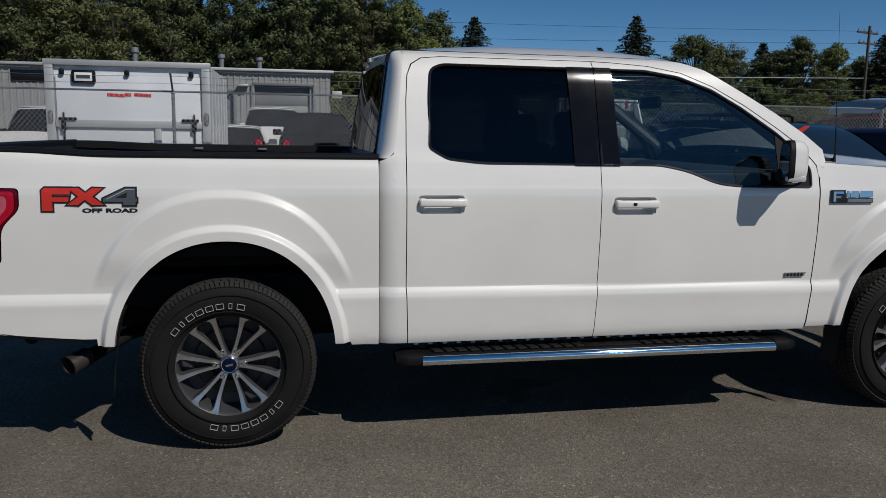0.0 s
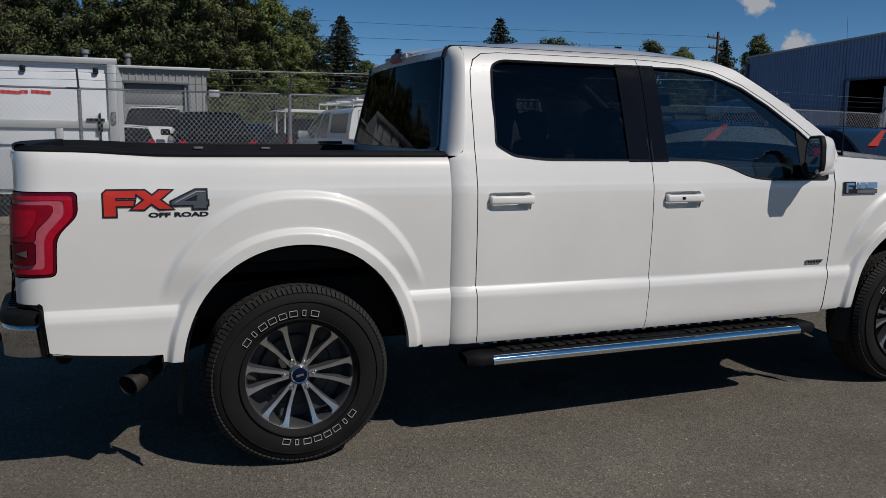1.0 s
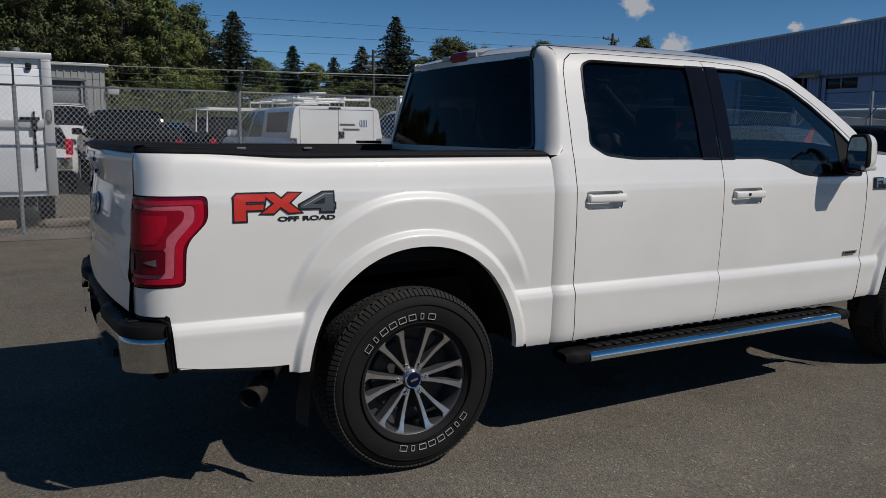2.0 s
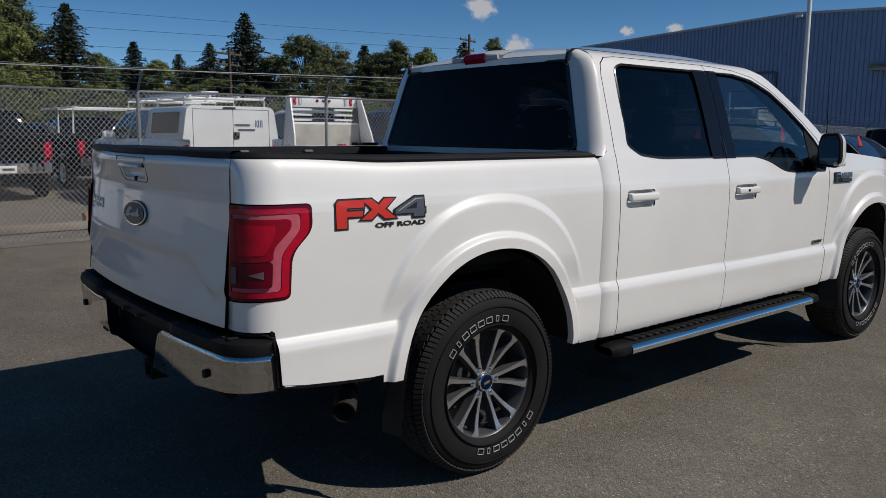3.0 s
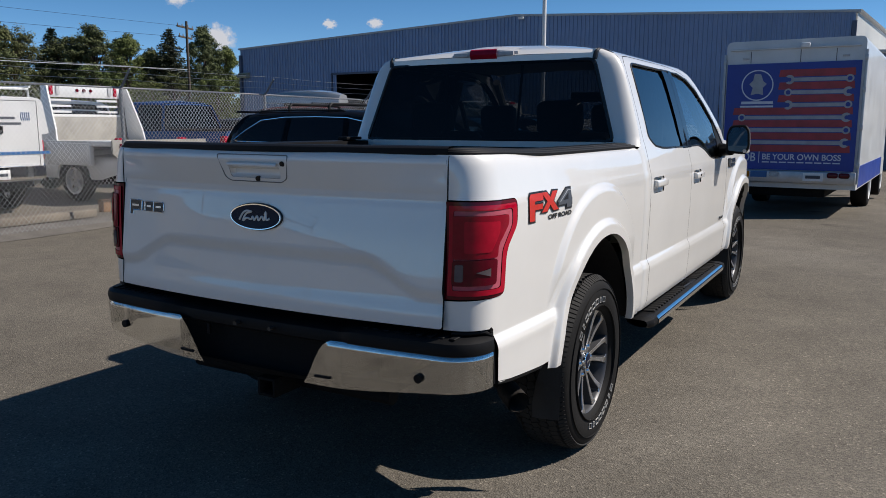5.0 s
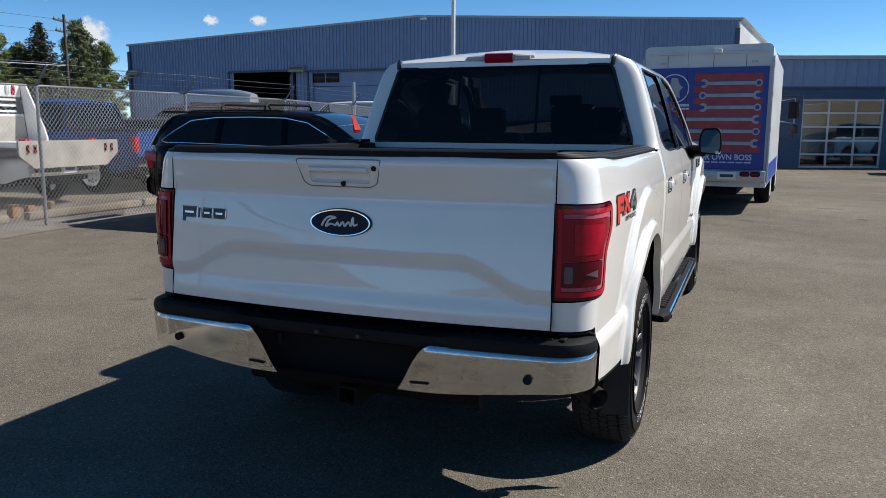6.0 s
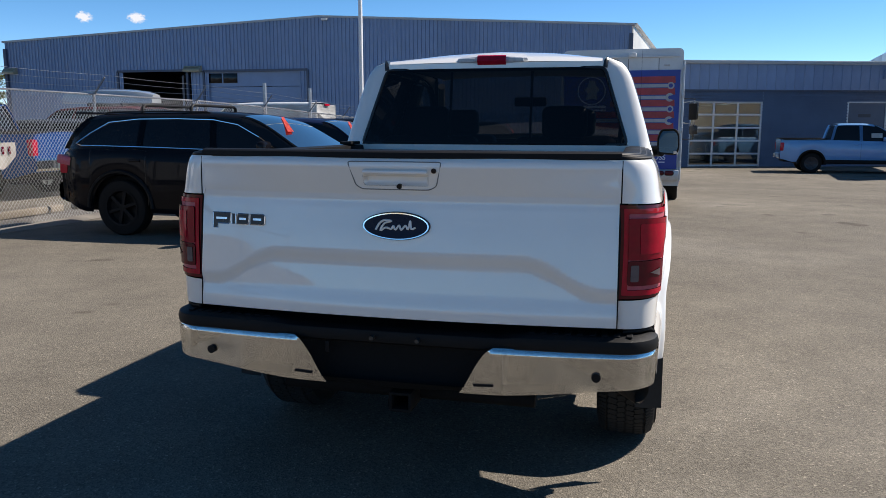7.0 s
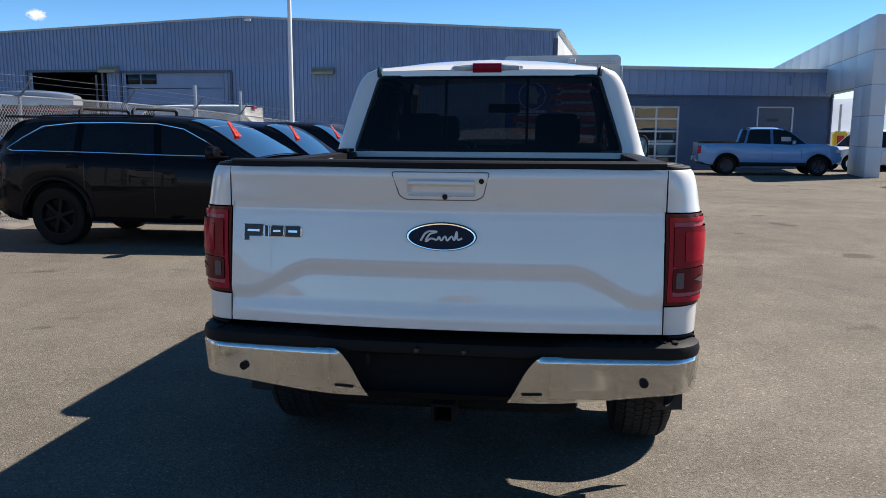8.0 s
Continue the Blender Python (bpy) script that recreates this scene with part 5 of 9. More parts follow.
def add_underbody(t):
    for sd in (1, -1):
        bm = bmesh.new()
        box(bm, (1.70, 0.42 * sd, 0.56), (5.2, 0.09, 0.14), 0.01)
        part("chassis_rail", bm, UNDER, t)
    bm = bmesh.new()
    box(bm, (1.85, 0, 0.56), (2.3, 1.80, 0.10), 0.02)
    part("cab_floor", bm, UNDER, t)
    bm = bmesh.new()
    box(bm, (-0.2, 0, 0.80), (1.7, 1.20, 0.06), 0.01)
    part("bed_floor", bm, UNDER, t)
    for x in (0.0, WHEELBASE):
        bm = bmesh.new()
        bar(bm, (x, -0.75, HUB_Z), (x, 0.75, HUB_Z), 0.045, None, 12)
        box(bm, (x, 0.0, HUB_Z), (0.28, 0.30, 0.26), 0.06)
        part("axle", bm, UNDER, t)
    bm = bmesh.new()
    tube(bm, [(1.0, -0.30, 0.45), (0.35, -0.36, 0.50), (-0.30, -0.46, 0.52), (-0.50, -0.60, 0.49), (-0.63, -0.82, 0.445)], 0.034, 12)
    part("exhaust_pipe", bm, UNDER, t)
    bm = bmesh.new()
    lathe_pts = [(-0.645, -0.82, 0.443), (-0.71, -0.90, 0.421)]
    p0, p1 = Vector(lathe_pts[0]), Vector(lathe_pts[1])
    bar(bm, p0, p1, 0.044, 0.046, 20, False)
    bar(bm, p1, p0, 0.040, 0.038, 20, False)
    part("exhaust_tip", bm, STEEL, t, "weathered steel exhaust tip")
    bm = bmesh.new()
    bar(bm, (0.9, -0.25, 0.46), (0.35, -0.30, 0.48), 0.10, None, 16)
    part("silencer", bm, UNDER, t)
    bm = bmesh.new()
    lathe(bm, [(0.20, -0.10), (0.36, -0.12), (0.39, -0.05), (0.39, 0.05), (0.36, 0.12), (0.20, 0.10)], (0, 0, 0), 32, True)
    bmesh.ops.transform(bm, matrix=pose(-0.68, 0.05, 0.60, 90, 0, 0), verts=bm.verts)
    part("spare_wheel", bm, RUBBER, t)


def add_cabin(t):
    cab = new("cabin")
    cab.parent = t
    tagged(cab, "dark leather cabin")
    bm = bmesh.new()
    box(bm, (1.9, 0, 0.70), (2.2, 1.72, 0.10), 0.02)
    box(bm, (2.88, 0, 1.10), (0.34, 1.64, 0.44), 0.08)
    part("dashboard", bm, LEATHER, cab)
    bm = bmesh.new()
    lathe(bm, [(0.185, -0.016), (0.200, -0.010), (0.200, 0.010), (0.185, 0.016)], (0, 0, 0), 32, True)
    bmesh.ops.transform(bm, matrix=pose(2.52, 0.40, 1.17, 0, 0, 90) @ pose(0, 0, 0, -25, 0, 0), verts=bm.verts)
    part("steering_wheel", bm, LEATHER, cab)
    for sd in (1, -1):
        bm = bmesh.new()
        box(bm, (1.90, 0.86 * sd, 1.04), (2.0, 0.04, 0.58), 0.012)
        part("door_trim", bm, LEATHER, cab)
    for x, y, w in ((2.12, -0.42, 0.52), (2.12, 0.42, 0.52), (1.18, -0.42, 0.62), (1.18, 0.42, 0.62)):
        bm = bmesh.new()
        box(bm, (x + 0.06, y, 0.86), (0.52, w, 0.20), 0.06, None, 3)
        box(bm, (x - 0.22, y, 1.16), (0.16, w, 0.58), 0.06, Euler((0, -0.18, 0)).to_matrix(), 3)
        part("seat", bm, LEATHER, cab, "dark leather seat")
        bm = bmesh.new()
        box(bm, (x - 0.30, y, 1.53), (0.11, 0.27, 0.19), 0.045, Euler((0, -0.12, 0)).to_matrix(), 3)
        bar(bm, (x - 0.285, y - 0.06, 1.36), (x - 0.295, y - 0.06, 1.46), 0.007, None, 6)
        bar(bm, (x - 0.285, y + 0.06, 1.36), (x - 0.295, y + 0.06, 1.46), 0.007, None, 6)
        part("headrest", bm, LEATHER, cab)
    bm = bmesh.new()
    box(bm, (2.1, 0, 0.98), (0.75, 0.26, 0.34), 0.05)
    part("console", bm, LEATHER, cab)
    bm = bmesh.new()
    rows = [[(x, 0.66 * j / 4, 1.868 + 0.02 * (1 - (j / 4) ** 2)) for j in range(-4, 5)] for x in (0.86, 1.5, 2.3)]
    sheet(bm, rows)
    part("headliner", bm, GREYTRIM, cab)
    bm = bmesh.new()
    box(bm, (2.50, 0, 1.70), (0.03, 0.26, 0.075), 0.015)
    part("rear_view_mirror", bm, PLASTIC, cab)
    for sd in (1, -1):
        for x0, x1 in ((0.86, 1.74), (1.86, 2.96)):
            bm = bmesh.new()
            box(bm, ((x0 + x1) / 2, sd * 0.885, 0.93), (x1 - x0, 0.05, 0.78), 0.02)
            part("door_card", bm, LEATHER, cab)
        bm = bmesh.new()
        tube(bm, [(1.80, sd * 0.86, 1.30), (1.80, sd * 0.81, 1.55), (1.79, sd * 0.74, 1.80)], 0.045, 8)
        part("inner_post", bm, GREYTRIM, cab)
        bm = bmesh.new()
        tube(bm, [(2.95, sd * 0.80, 1.42), (2.6, sd * 0.76, 1.66), (2.35, sd * 0.70, 1.82)], 0.03, 8)
        part("inner_post", bm, GREYTRIM, cab)
        bm = bmesh.new()
        tube(bm, [(1.84, sd * 0.75, 1.66), (1.95, sd * 0.72, 1.35), (2.02, sd * 0.70, 0.95)], 0.018, 6)
        part("seat_belt", bm, GREYTRIM, cab)


DECAL_SHAPES = {
    "F": [(0, 0), (0.36, 0), (0.36, 0.40), (0.90, 0.40), (0.93, 0.60), (0.36, 0.60), (0.36, 0.72), (0.96, 0.72), (1.0, 1.0), (0.10, 1.0), (0, 0.88)],
    "X": [(0, 0), (0.30, 0), (0.48, 0.32), (0.68, 0), (1.0, 0), (0.68, 0.50), (0.98, 1.0), (0.68, 1.0), (0.50, 0.70), (0.32, 1.0), (0.02, 1.0), (0.32, 0.50)],
    "4": [(0.60, 0), (0.96, 0), (0.96, 0.20), (1.0, 0.20), (1.0, 0.40), (0.96, 0.40), (0.96, 1.0), (0.66, 1.0), (0, 0.38), (0, 0.20), (0.60, 0.20)],
}


def grown(line, d):
    """A polygon set off outwards by d."""
    area = sum(line[i - 1][0] * line[i][1] - line[i][0] * line[i - 1][1] for i in range(len(line)))
    f, out = (1 if area > 0 else -1), []
    for i, p in enumerate(line):
        p, a, b = Vector(p), Vector(line[i - 1]), Vector(line[(i + 1) % len(line)])
        e0, e1 = (p - a).normalized(), (b - p).normalized()
        n0, n1 = Vector((e0.y, -e0.x)) * f, Vector((e1.y, -e1.x)) * f
        m = n0 + n1
        q = p + m * (d / max(0.35, m.dot(n0)))
        out.append((q.x, q.y))
    return out


def add_decals(t):
    for sd in (1, -1):
        def put(u, v, d):
            s = u if sd > 0 else -1.137 - u
            x, y, z = bed_place(s, v)
            return (x, (y - 0.0018 - d) * sd, z)
        # u runs with the reading direction on either side of the truck
        spans = ((0, "F", -0.764, -0.644, 1.137), (1, "X", -0.662, -0.508, 1.163), (2, "4", -0.512, -0.372, 1.163))
        for k, ch, u0, u1, foot in spans:
            line = [(u0 + (u1 - u0) * p, foot + (1.237 - foot) * q) for p, q in DECAL_SHAPES[ch]]
            bm = bmesh.new()
            slab(bm, grown(line, 0.007), lambda u, v, d: put(u, v, d), 0.0006 * (k + 1))
            d0 = part("decal_outline", bm, DECALBLACK, t, smooth=0)
            bm = bmesh.new()
            slab(bm, line, lambda u, v, d: put(u, v, 0.0020 + d), 0.0006 * (k + 1))
            part("decal_letter", bm, DECALGREY if ch == "4" else DECALRED, d0, "grey decal figure" if ch == "4" else "red decal letter", smooth=0)
            if ch == "4":
                eye = [(u0 + (u1 - u0) * p, foot + (1.237 - foot) * q) for p, q in ((0.36, 0.44), (0.70, 0.44), (0.72, 0.76))]
                bm = bmesh.new()
                slab(bm, eye, lambda u, v, d: put(u, v, 0.0045 + d), 0.0006)
                part("decal_eye", bm, DECALBLACK, d0, smooth=0)
                rim = [(u0 + (u1 - u0) * p, foot + (1.237 - foot) * q) for p, q in ((0.08, 0.34), (0.12, 0.34), (0.70, 0.90), (0.94, 0.90), (0.94, 0.94), (0.68, 0.94))]
                bm = bmesh.new()
                slab(bm, rim, lambda u, v, d: put(u, v, 0.0045 + d), 0.0006)
                part("decal_gleam", bm, TAGGREY, d0, smooth=0)
        bm = letters("OFF ROAD", 1.0, 0.045)
        fit_letters(bm, -0.600, -0.370, 1.130, 1.149, lambda u, v, d: put(u, v, 0.0005))
        part("decal_lettering", bm, DECALBLACK, t, "black decal lettering", smooth=0)


build_truck()


# ---- parked vehicles ----
CARGLASS = surface("tinted_car_glass", (0.008, 0.009, 0.011), 0.04, 0, 0.1, 3, 50, 0.0, rough_vary=0.01)
CARGLASS.node_tree.nodes["Principled BSDF"].inputs["Specular IOR Level"].default_value = 0.28
SCREENGLASS = surface("windscreen_glass", (0.012, 0.016, 0.020), 0.04, 0, 0.1, 3, 50, 0.0, coat=1.0, rough_vary=0.01)
SCREENGLASS.node_tree.nodes["Principled BSDF"].inputs["Coat IOR"].default_value = 2.0
BLACKPAINT = car_paint("black_car_paint", (0.006, 0.006, 0.008), 0.2)
NAVYPAINT = car_paint("navy_car_paint", (0.010, 0.016, 0.045), 0.25)
WHITEPAINT = car_paint("white_car_paint", (0.74, 0.74, 0.72), 0.35, dust=0.12)
ICEPAINT = car_paint("ice_blue_car_paint", (0.115, 0.30, 0.56), 0.4, 0.0)
GREYPAINT = car_paint("grey_car_paint", (0.055, 0.06, 0.07), 0.3, 0.2)
BLUEPAINT = car_paint("blue_car_paint", (0.008, 0.055, 0.20), 0.3, 0.1)
MAROONPAINT = car_paint("maroon_car_paint", (0.085, 0.012, 0.014), 0.3)
SILVERPAINT = car_paint("silver_car_paint", (0.42, 0.43, 0.43), 0.35, 0.4)
DECKWHITE = surface("dusty_white_deck_paint", (0.34, 0.32, 0.28), 0.6, 0, 0.25, 3, 40, 0.05)
REDTAG = surface("red_paper_tag", (0.62, 0.06, 0.04), 0.7, 0, 0.05, 20, 90, 0)
TAGWHITE = surface("white_sticker", (0.75, 0.75, 0.73), 0.6, 0, 0.05, 20, 90, 0)
DARKBAR = surface("dark_print", (0.05, 0.055, 0.07), 0.6, 0, 0.05, 20, 90, 0)
BLUEBAR = surface("blue_print", (0.03, 0.13, 0.32), 0.5, 0, 0.05, 20, 90, 0)
REDPRINT = surface("red_print", (0.52, 0.03, 0.03), 0.5, 0, 0.1, 20, 90, 0)


def simple_wheel(parent, x, y, r, rim_mat, side, spokes=5, width=0.22):
    w = new("wheel")
    w.parent = parent
    f = side
    c = (x, 0, r)
    bm = bmesh.new()
    h = width / 2
    lathe(bm, [(r * 0.62, y - h * 0.85), (r * 0.80, y - h), (r * 0.95, y - h * 0.92), (r, y - h * 0.7), (r, y + h * 0.7), (r * 0.95, y + h * 0.92), (r * 0.80, y + h), (r * 0.62, y + h * 0.85)], c, 32)
    part("tyre", bm, RUBBER, w)
    bm = bmesh.new()
    lathe(bm, [(r * 0.63, y + f * h * 0.9), (r * 0.66, y + f * h), (r * 0.60, y + f * h * 0.95), (r * 0.56, y + f * h * 0.3), (r * 0.3, y + f * h * 0.1), (0, y + f * h * 0.1)], c, 32)
    for k in range(spokes):
        a = 2 * math.pi * k / spokes + 0.3
        q = Matrix.Rotation(-a, 3, "Y")
        box(bm, Vector((x, y + f * h * 0.62, r)) + q @ Vector((r * 0.34, 0, 0)), (r * 0.58, h * 0.35, r * 0.13), 0.006, q, 1)
    bar(bm, (x, y + f * h * 0.2, r), (x, y + f * h * 0.8, r), r * 0.14, None, 12)
    part("rim", bm, rim_mat, w)
    return w


def vehicle(name, label, category, at, heading, paint, spec, group=""):
    """A parked car: rear axle over at, nose along heading (degrees). spec holds its sizes and its outline keys."""
    t = thing(name, label, category, at, heading, group)
    ro, wb, fo, hw, r = spec["rear"], spec["base"], spec["front"], spec["half"], spec["wheel"]
    top = curve(spec["top"])
    belt = spec.get("belt", None)
    belt = curve(belt) if belt else top
    x0, x1 = -ro, wb + fo
    ra = r + spec.get("gap", 0.07)
    sill = spec.get("sill", 0.30)

    def plan(x):
        a = smooth(x0, x0 + 0.35, x) * 0.16 + 0.84
        b = smooth(x1, x1 - 0.6, x) * 0.26 + 0.74
        return hw * a * b

    def low(x):
        z = sill + 0.12 * (smooth(x0 + 0.5, x0, x) + smooth(x1 - 0.5, x1, x))
        for wx in (0.0, wb):
            d = abs(x - wx)
            if d < ra:
                z = max(z, r + math.sqrt(max(0.0, ra * ra - d * d)))
        return z

    xs = {x0, x0 + 0.03, x0 + 0.1, x1, x1 - 0.03, x1 - 0.1}
    k = x0
    while k < x1:
        xs.add(round(k, 3))
        k += 0.11
    for wx in (0.0, wb):
        for a in range(0, 181, 9):
            xs.add(round(wx + ra * math.cos(radians(a)) * 0.9995, 4))
        xs |= {wx - ra - 0.004, wx + ra + 0.004}
    xs = sorted(x for x in xs if x0 <= x <= x1)
    bm = bmesh.new()
    rows = []
    for x in xs:
        w, zt, zl = plan(x), top(x), low(x)
        zt = max(zt, zl + 0.05)
        cr = 0.05
        sh = zt - zl
        half = [(w * 0.955, zl), (w * 0.985, zl + sh * 0.12), (w * 0.995, zl + sh * 0.35), (w, zl + sh * 0.55), (w * 0.985, zl + sh * 0.80), (w * 0.965, zl + sh * 0.93), (w * 0.93, zt), (w * 0.80, zt + cr * 0.35), (w * 0.4, zt + cr * 0.85), (0, zt + cr)]
        rows.append([(x, -y, z) for y, z in half] + [(x, y, z) for y, z in half[-2::-1]])
    sheet(bm, rows)
    for end in (rows[0], rows[-1]):
        bm.faces.new([bm.verts.new(p) for p in end])
    part("body", bm, paint, t)
    # wheel houses and floor
    bm = bmesh.new()
    box(bm, ((x0 + x1) / 2, 0, sill + 0.10), (x1 - x0 - 0.3, hw * 1.5, 0.2), 0.02)
    for wx in (0.0, wb):
        box(bm, (wx, 0, r + 0.18), (ra * 2.0, hw * 1.7, 0.5), 0.02)
    part("underside", bm, UNDER, t)
    for wx in (0.0, wb):
        for f in (1, -1):
            simple_wheel(t, wx, f * (hw - 0.13), r, spec.get("rim", ALU), f, spec.get("spokes", 5))
    # glasshouse
    g0, r0, r1, g1 = spec["house"]  # rear base, roof rear, roof front, windscreen base
    zr = spec["roof"]
    sh = spec.get("shoulder", 0.90)
    yr = hw * spec.get("roof_half", 0.70)
    house = curve([(g0, top(g0) + 0.03), (r0, zr - 0.03), (r0 + (r1 - r0) * 0.25, zr), (r0 + (r1 - r0) * 0.7, zr), (r1, zr - 0.04), (g1, top(g1) + 0.04)])

    def side_y(x, z):
        zb = top(x)
        f = min(1.0, max(0.0, (z - zb) / max(0.05, zr - zb)))
        return plan(x) * 0.93 + (yr - plan(x) * 0.93) * f ** 1.15

    bm = bmesh.new()
    rows = []
    n = 26
    for k in range(n + 1):
        x = g0 + (g1 - g0) * k / n
        zb, zt = top(x) - 0.01, house(x)
        zt = max(zt, zb + 0.02)
        half = [(side_y(x, zb + (zt - 0.03 - zb) * q), zb + (zt - 0.03 - zb) * q) for q in (0, 0.3, 0.6, 0.85, 1.0)]
        yt = half[-1][0]
        half += [(yt * 0.93, zt), (yt * 0.5, zt + 0.02), (0, zt + 0.028)]
        rows.append([(x, -y, z) for y, z in half] + [(x, y, z) for y, z in half[-2::-1]])
    sheet(bm, rows)
    part("window_band", bm, spec.get("glass", CARGLASS), t, "dark tinted windows")
    bm = bmesh.new()
    rows = []
    for k in range(9):
        x = r1 + 0.03 + (g1 - r1 - 0.05) * k / 8
        zt = max(house(x), top(x) + 0.01)
        yt = side_y(x, zt - 0.03) * 0.93
        rows.append([(x, yt * q, zt + 0.008 + 0.026 * (1 - q * q)) for q in (-1, -0.75, -0.5, -0.25, 0, 0.25, 0.5, 0.75, 1)])
    sheet(bm, rows)
    part("windscreen", bm, SCREENGLASS, t, "windscreen that mirrors the sky")
    bm = bmesh.new()
    rows = []
    for k in range(17):
        x = r0 - 0.04 + (r1 - r0 + 0.06) * k / 16
        zt = house(x)
        ye = side_y(x, zt - 0.03)
        half = [(ye + 0.012, zt - 0.075), (ye + 0.008, zt - 0.03), (ye * 0.94, zt + 0.006), (ye * 0.5, zt + 0.028), (0, zt + 0.037)]
        rows.append([(x, -y, z) for y, z in half] + [(x, y, z) for y, z in half[-2::-1]])
    sheet(bm, rows)
    part("roof", bm, paint, t)
    posts = spec.get("posts", []) + [(g0, r0, 0.10), (g1, r1, 0.05)]
    for f in (1, -1):
        for xb, xt, wd in posts:
            bm = bmesh.new()
            rows = []
            for q in range(7):
                x = xb + (xt - xb) * q / 6
                zb = top(x)
                zt = house(x) - 0.03
                z = top(xb) + (zr - 0.05 - top(xb)) * q / 6
                z = min(z, zt + 0.0) if (xb, xt, wd) in spec.get("posts", []) else house(min(max(x, g0), g1)) - 0.01
                y = side_y(x, z) + 0.008
                rows.append([(x - wd / 2, f * y, z), (x + wd / 2, f * y, z)])
            sheet(bm, rows)
            bmesh.ops.solidify(bm, geom=bm.faces[:], thickness=0.01)
            part("post", bm, spec.get("post_mat", paint), t)
        # lamps
        zf, zb = spec["lamps"]
        bm = bmesh.new()
        xx = x1 - 0.16
        box(bm, (xx, f * plan(xx) * 0.90, zf), (0.30, 0.20, 0.14), 0.03)
        part("headlamp", bm, CLEARLENS, t)
        bm = bmesh.new()
        xx = x0 + 0.07
        box(bm, (xx, f * plan(xx) * 0.93, zb), (0.16, 0.16, spec.get("lamp_h", 0.22)), 0.03)
        part("tail_lamp", bm, REDLENS, t, "red tail lamp")
        bm = bmesh.new()
        xm = g1 - 0.52
        ym = plan(xm) * 0.93
        box(bm, (xm, f * (ym + 0.14), top(xm) + 0.09), (0.13, 0.25, 0.17), 0.05, None, 3)
        bar(bm, (xm, f * (ym - 0.03), top(xm) + 0.02), (xm, f * (ym + 0.08), top(xm) + 0.06), 0.03, None, 8)
        part("door_mirror", bm, spec.get("mirror_mat", paint), t)
        # door gaps and handles
        for xd in spec.get("doors", []):
            bm = bmesh.new()
            pts = []
            for q in range(8):
                z = sill + 0.10 + (top(xd) - 0.03 - sill - 0.10) * q / 7
                zl, zt = low(xd), top(xd)
                sh_ = (z - zl) / (zt - zl)
                w = plan(xd) * float(np.interp(sh_, [0, 0.12, 0.35, 0.55, 0.80, 0.93, 1.0], [0.955, 0.985, 0.995, 1.0, 0.985, 0.965, 0.93]))
                pts.append((xd, f * w, z))
            tube(bm, pts, 0.005, 4)
            part("door_gap", bm, TRIM, t)
            bm = bmesh.new()
            box(bm, (xd - 0.16 if spec.get("handles_back", True) else xd + 0.16, f * plan(xd) * 0.992, top(xd) - 0.16), (0.17, 0.03, 0.035), 0.01)
            part("door_handle", bm, spec.get("handle_mat", paint), t)
    # bumpers, grille, plate
    bm = bmesh.new()
    rows = []
    for k in range(-6, 7):
        y = plan(x1) * k / 6
        d = 0.05 * (1 - (k / 6) ** 2)
        rows.append([(x1 + 0.01 + d, y, sill + 0.16), (x1 + 0.05 + d, y, sill + 0.22), (x1 + 0.05 + d, y, sill + 0.33), (x1 + 0.01 + d, y, sill + 0.38)])
    sheet(bm, rows)
    part("front_bumper", bm, spec.get("bumper_mat", paint), t)
    bm = bmesh.new()
    for k in range(4):
        box(bm, (x1 + 0.02, 0, zf + 0.05 - 0.06 * k), (0.05, hw * 1.1, 0.03), 0.008)
    part("grille", bm, spec.get("grille_mat", TRIM), t)
    bm = bmesh.new()
    rows = []
    for k in range(-6, 7):
        y = plan(x0 + 0.02) * k / 6
        d = 0.06 * (1 - (k / 6) ** 2)
        rows.append([(x0 - 0.01 - d, y, sill + 0.14), (x0 - 0.06 - d, y, sill + 0.19), (x0 - 0.06 - d, y, sill + 0.36), (x0 - 0.01 - d, y, sill + 0.40)])
    sheet(bm, rows)
    part("rear_bumper", bm, spec.get("bumper_mat", paint), t)
    bm = bmesh.new()
    box(bm, (x0 - 0.09 - spec.get("plate_out", 0.02), 0, sill + spec.get("plate_z", 0.46)), (0.012, 0.31, 0.15), 0.004)
    plate = part("number_plate", bm, TAGWHITE, t, "white number plate")
    bm = bmesh.new()
    box(bm, (x0 - 0.098 - spec.get("plate_out", 0.02), 0, sill + spec.get("plate_z", 0.46)), (0.006, 0.22, 0.05), 0.0)
    part("plate_bar", bm, DARKBAR, plate, smooth=0)
    # seats seen as dark shapes only through clear glass
    if spec.get("tag"):
        bm = bmesh.new()
        xa, xb = g1 - 0.40 * (g1 - r1), g1 - 0.80 * (g1 - r1)
        a = Vector((xa, -0.50, house(xa) + 0.052))
        b = Vector((xb, 0.08, house(xb) + 0.052))
        wv = Vector((0, 0.12, 0.0))
        vs = [bm.verts.new(p) for p in (a - wv * 0.5, a + wv * 1.1, b + wv * 0.8, b + wv * 0.1)]
        bm.faces.new(vs)
        bmesh.ops.solidify(bm, geom=bm.faces[:], thickness=0.004)
        part("price_tag", bm, REDTAG, t, "red paper tag on the windscreen")
    return t


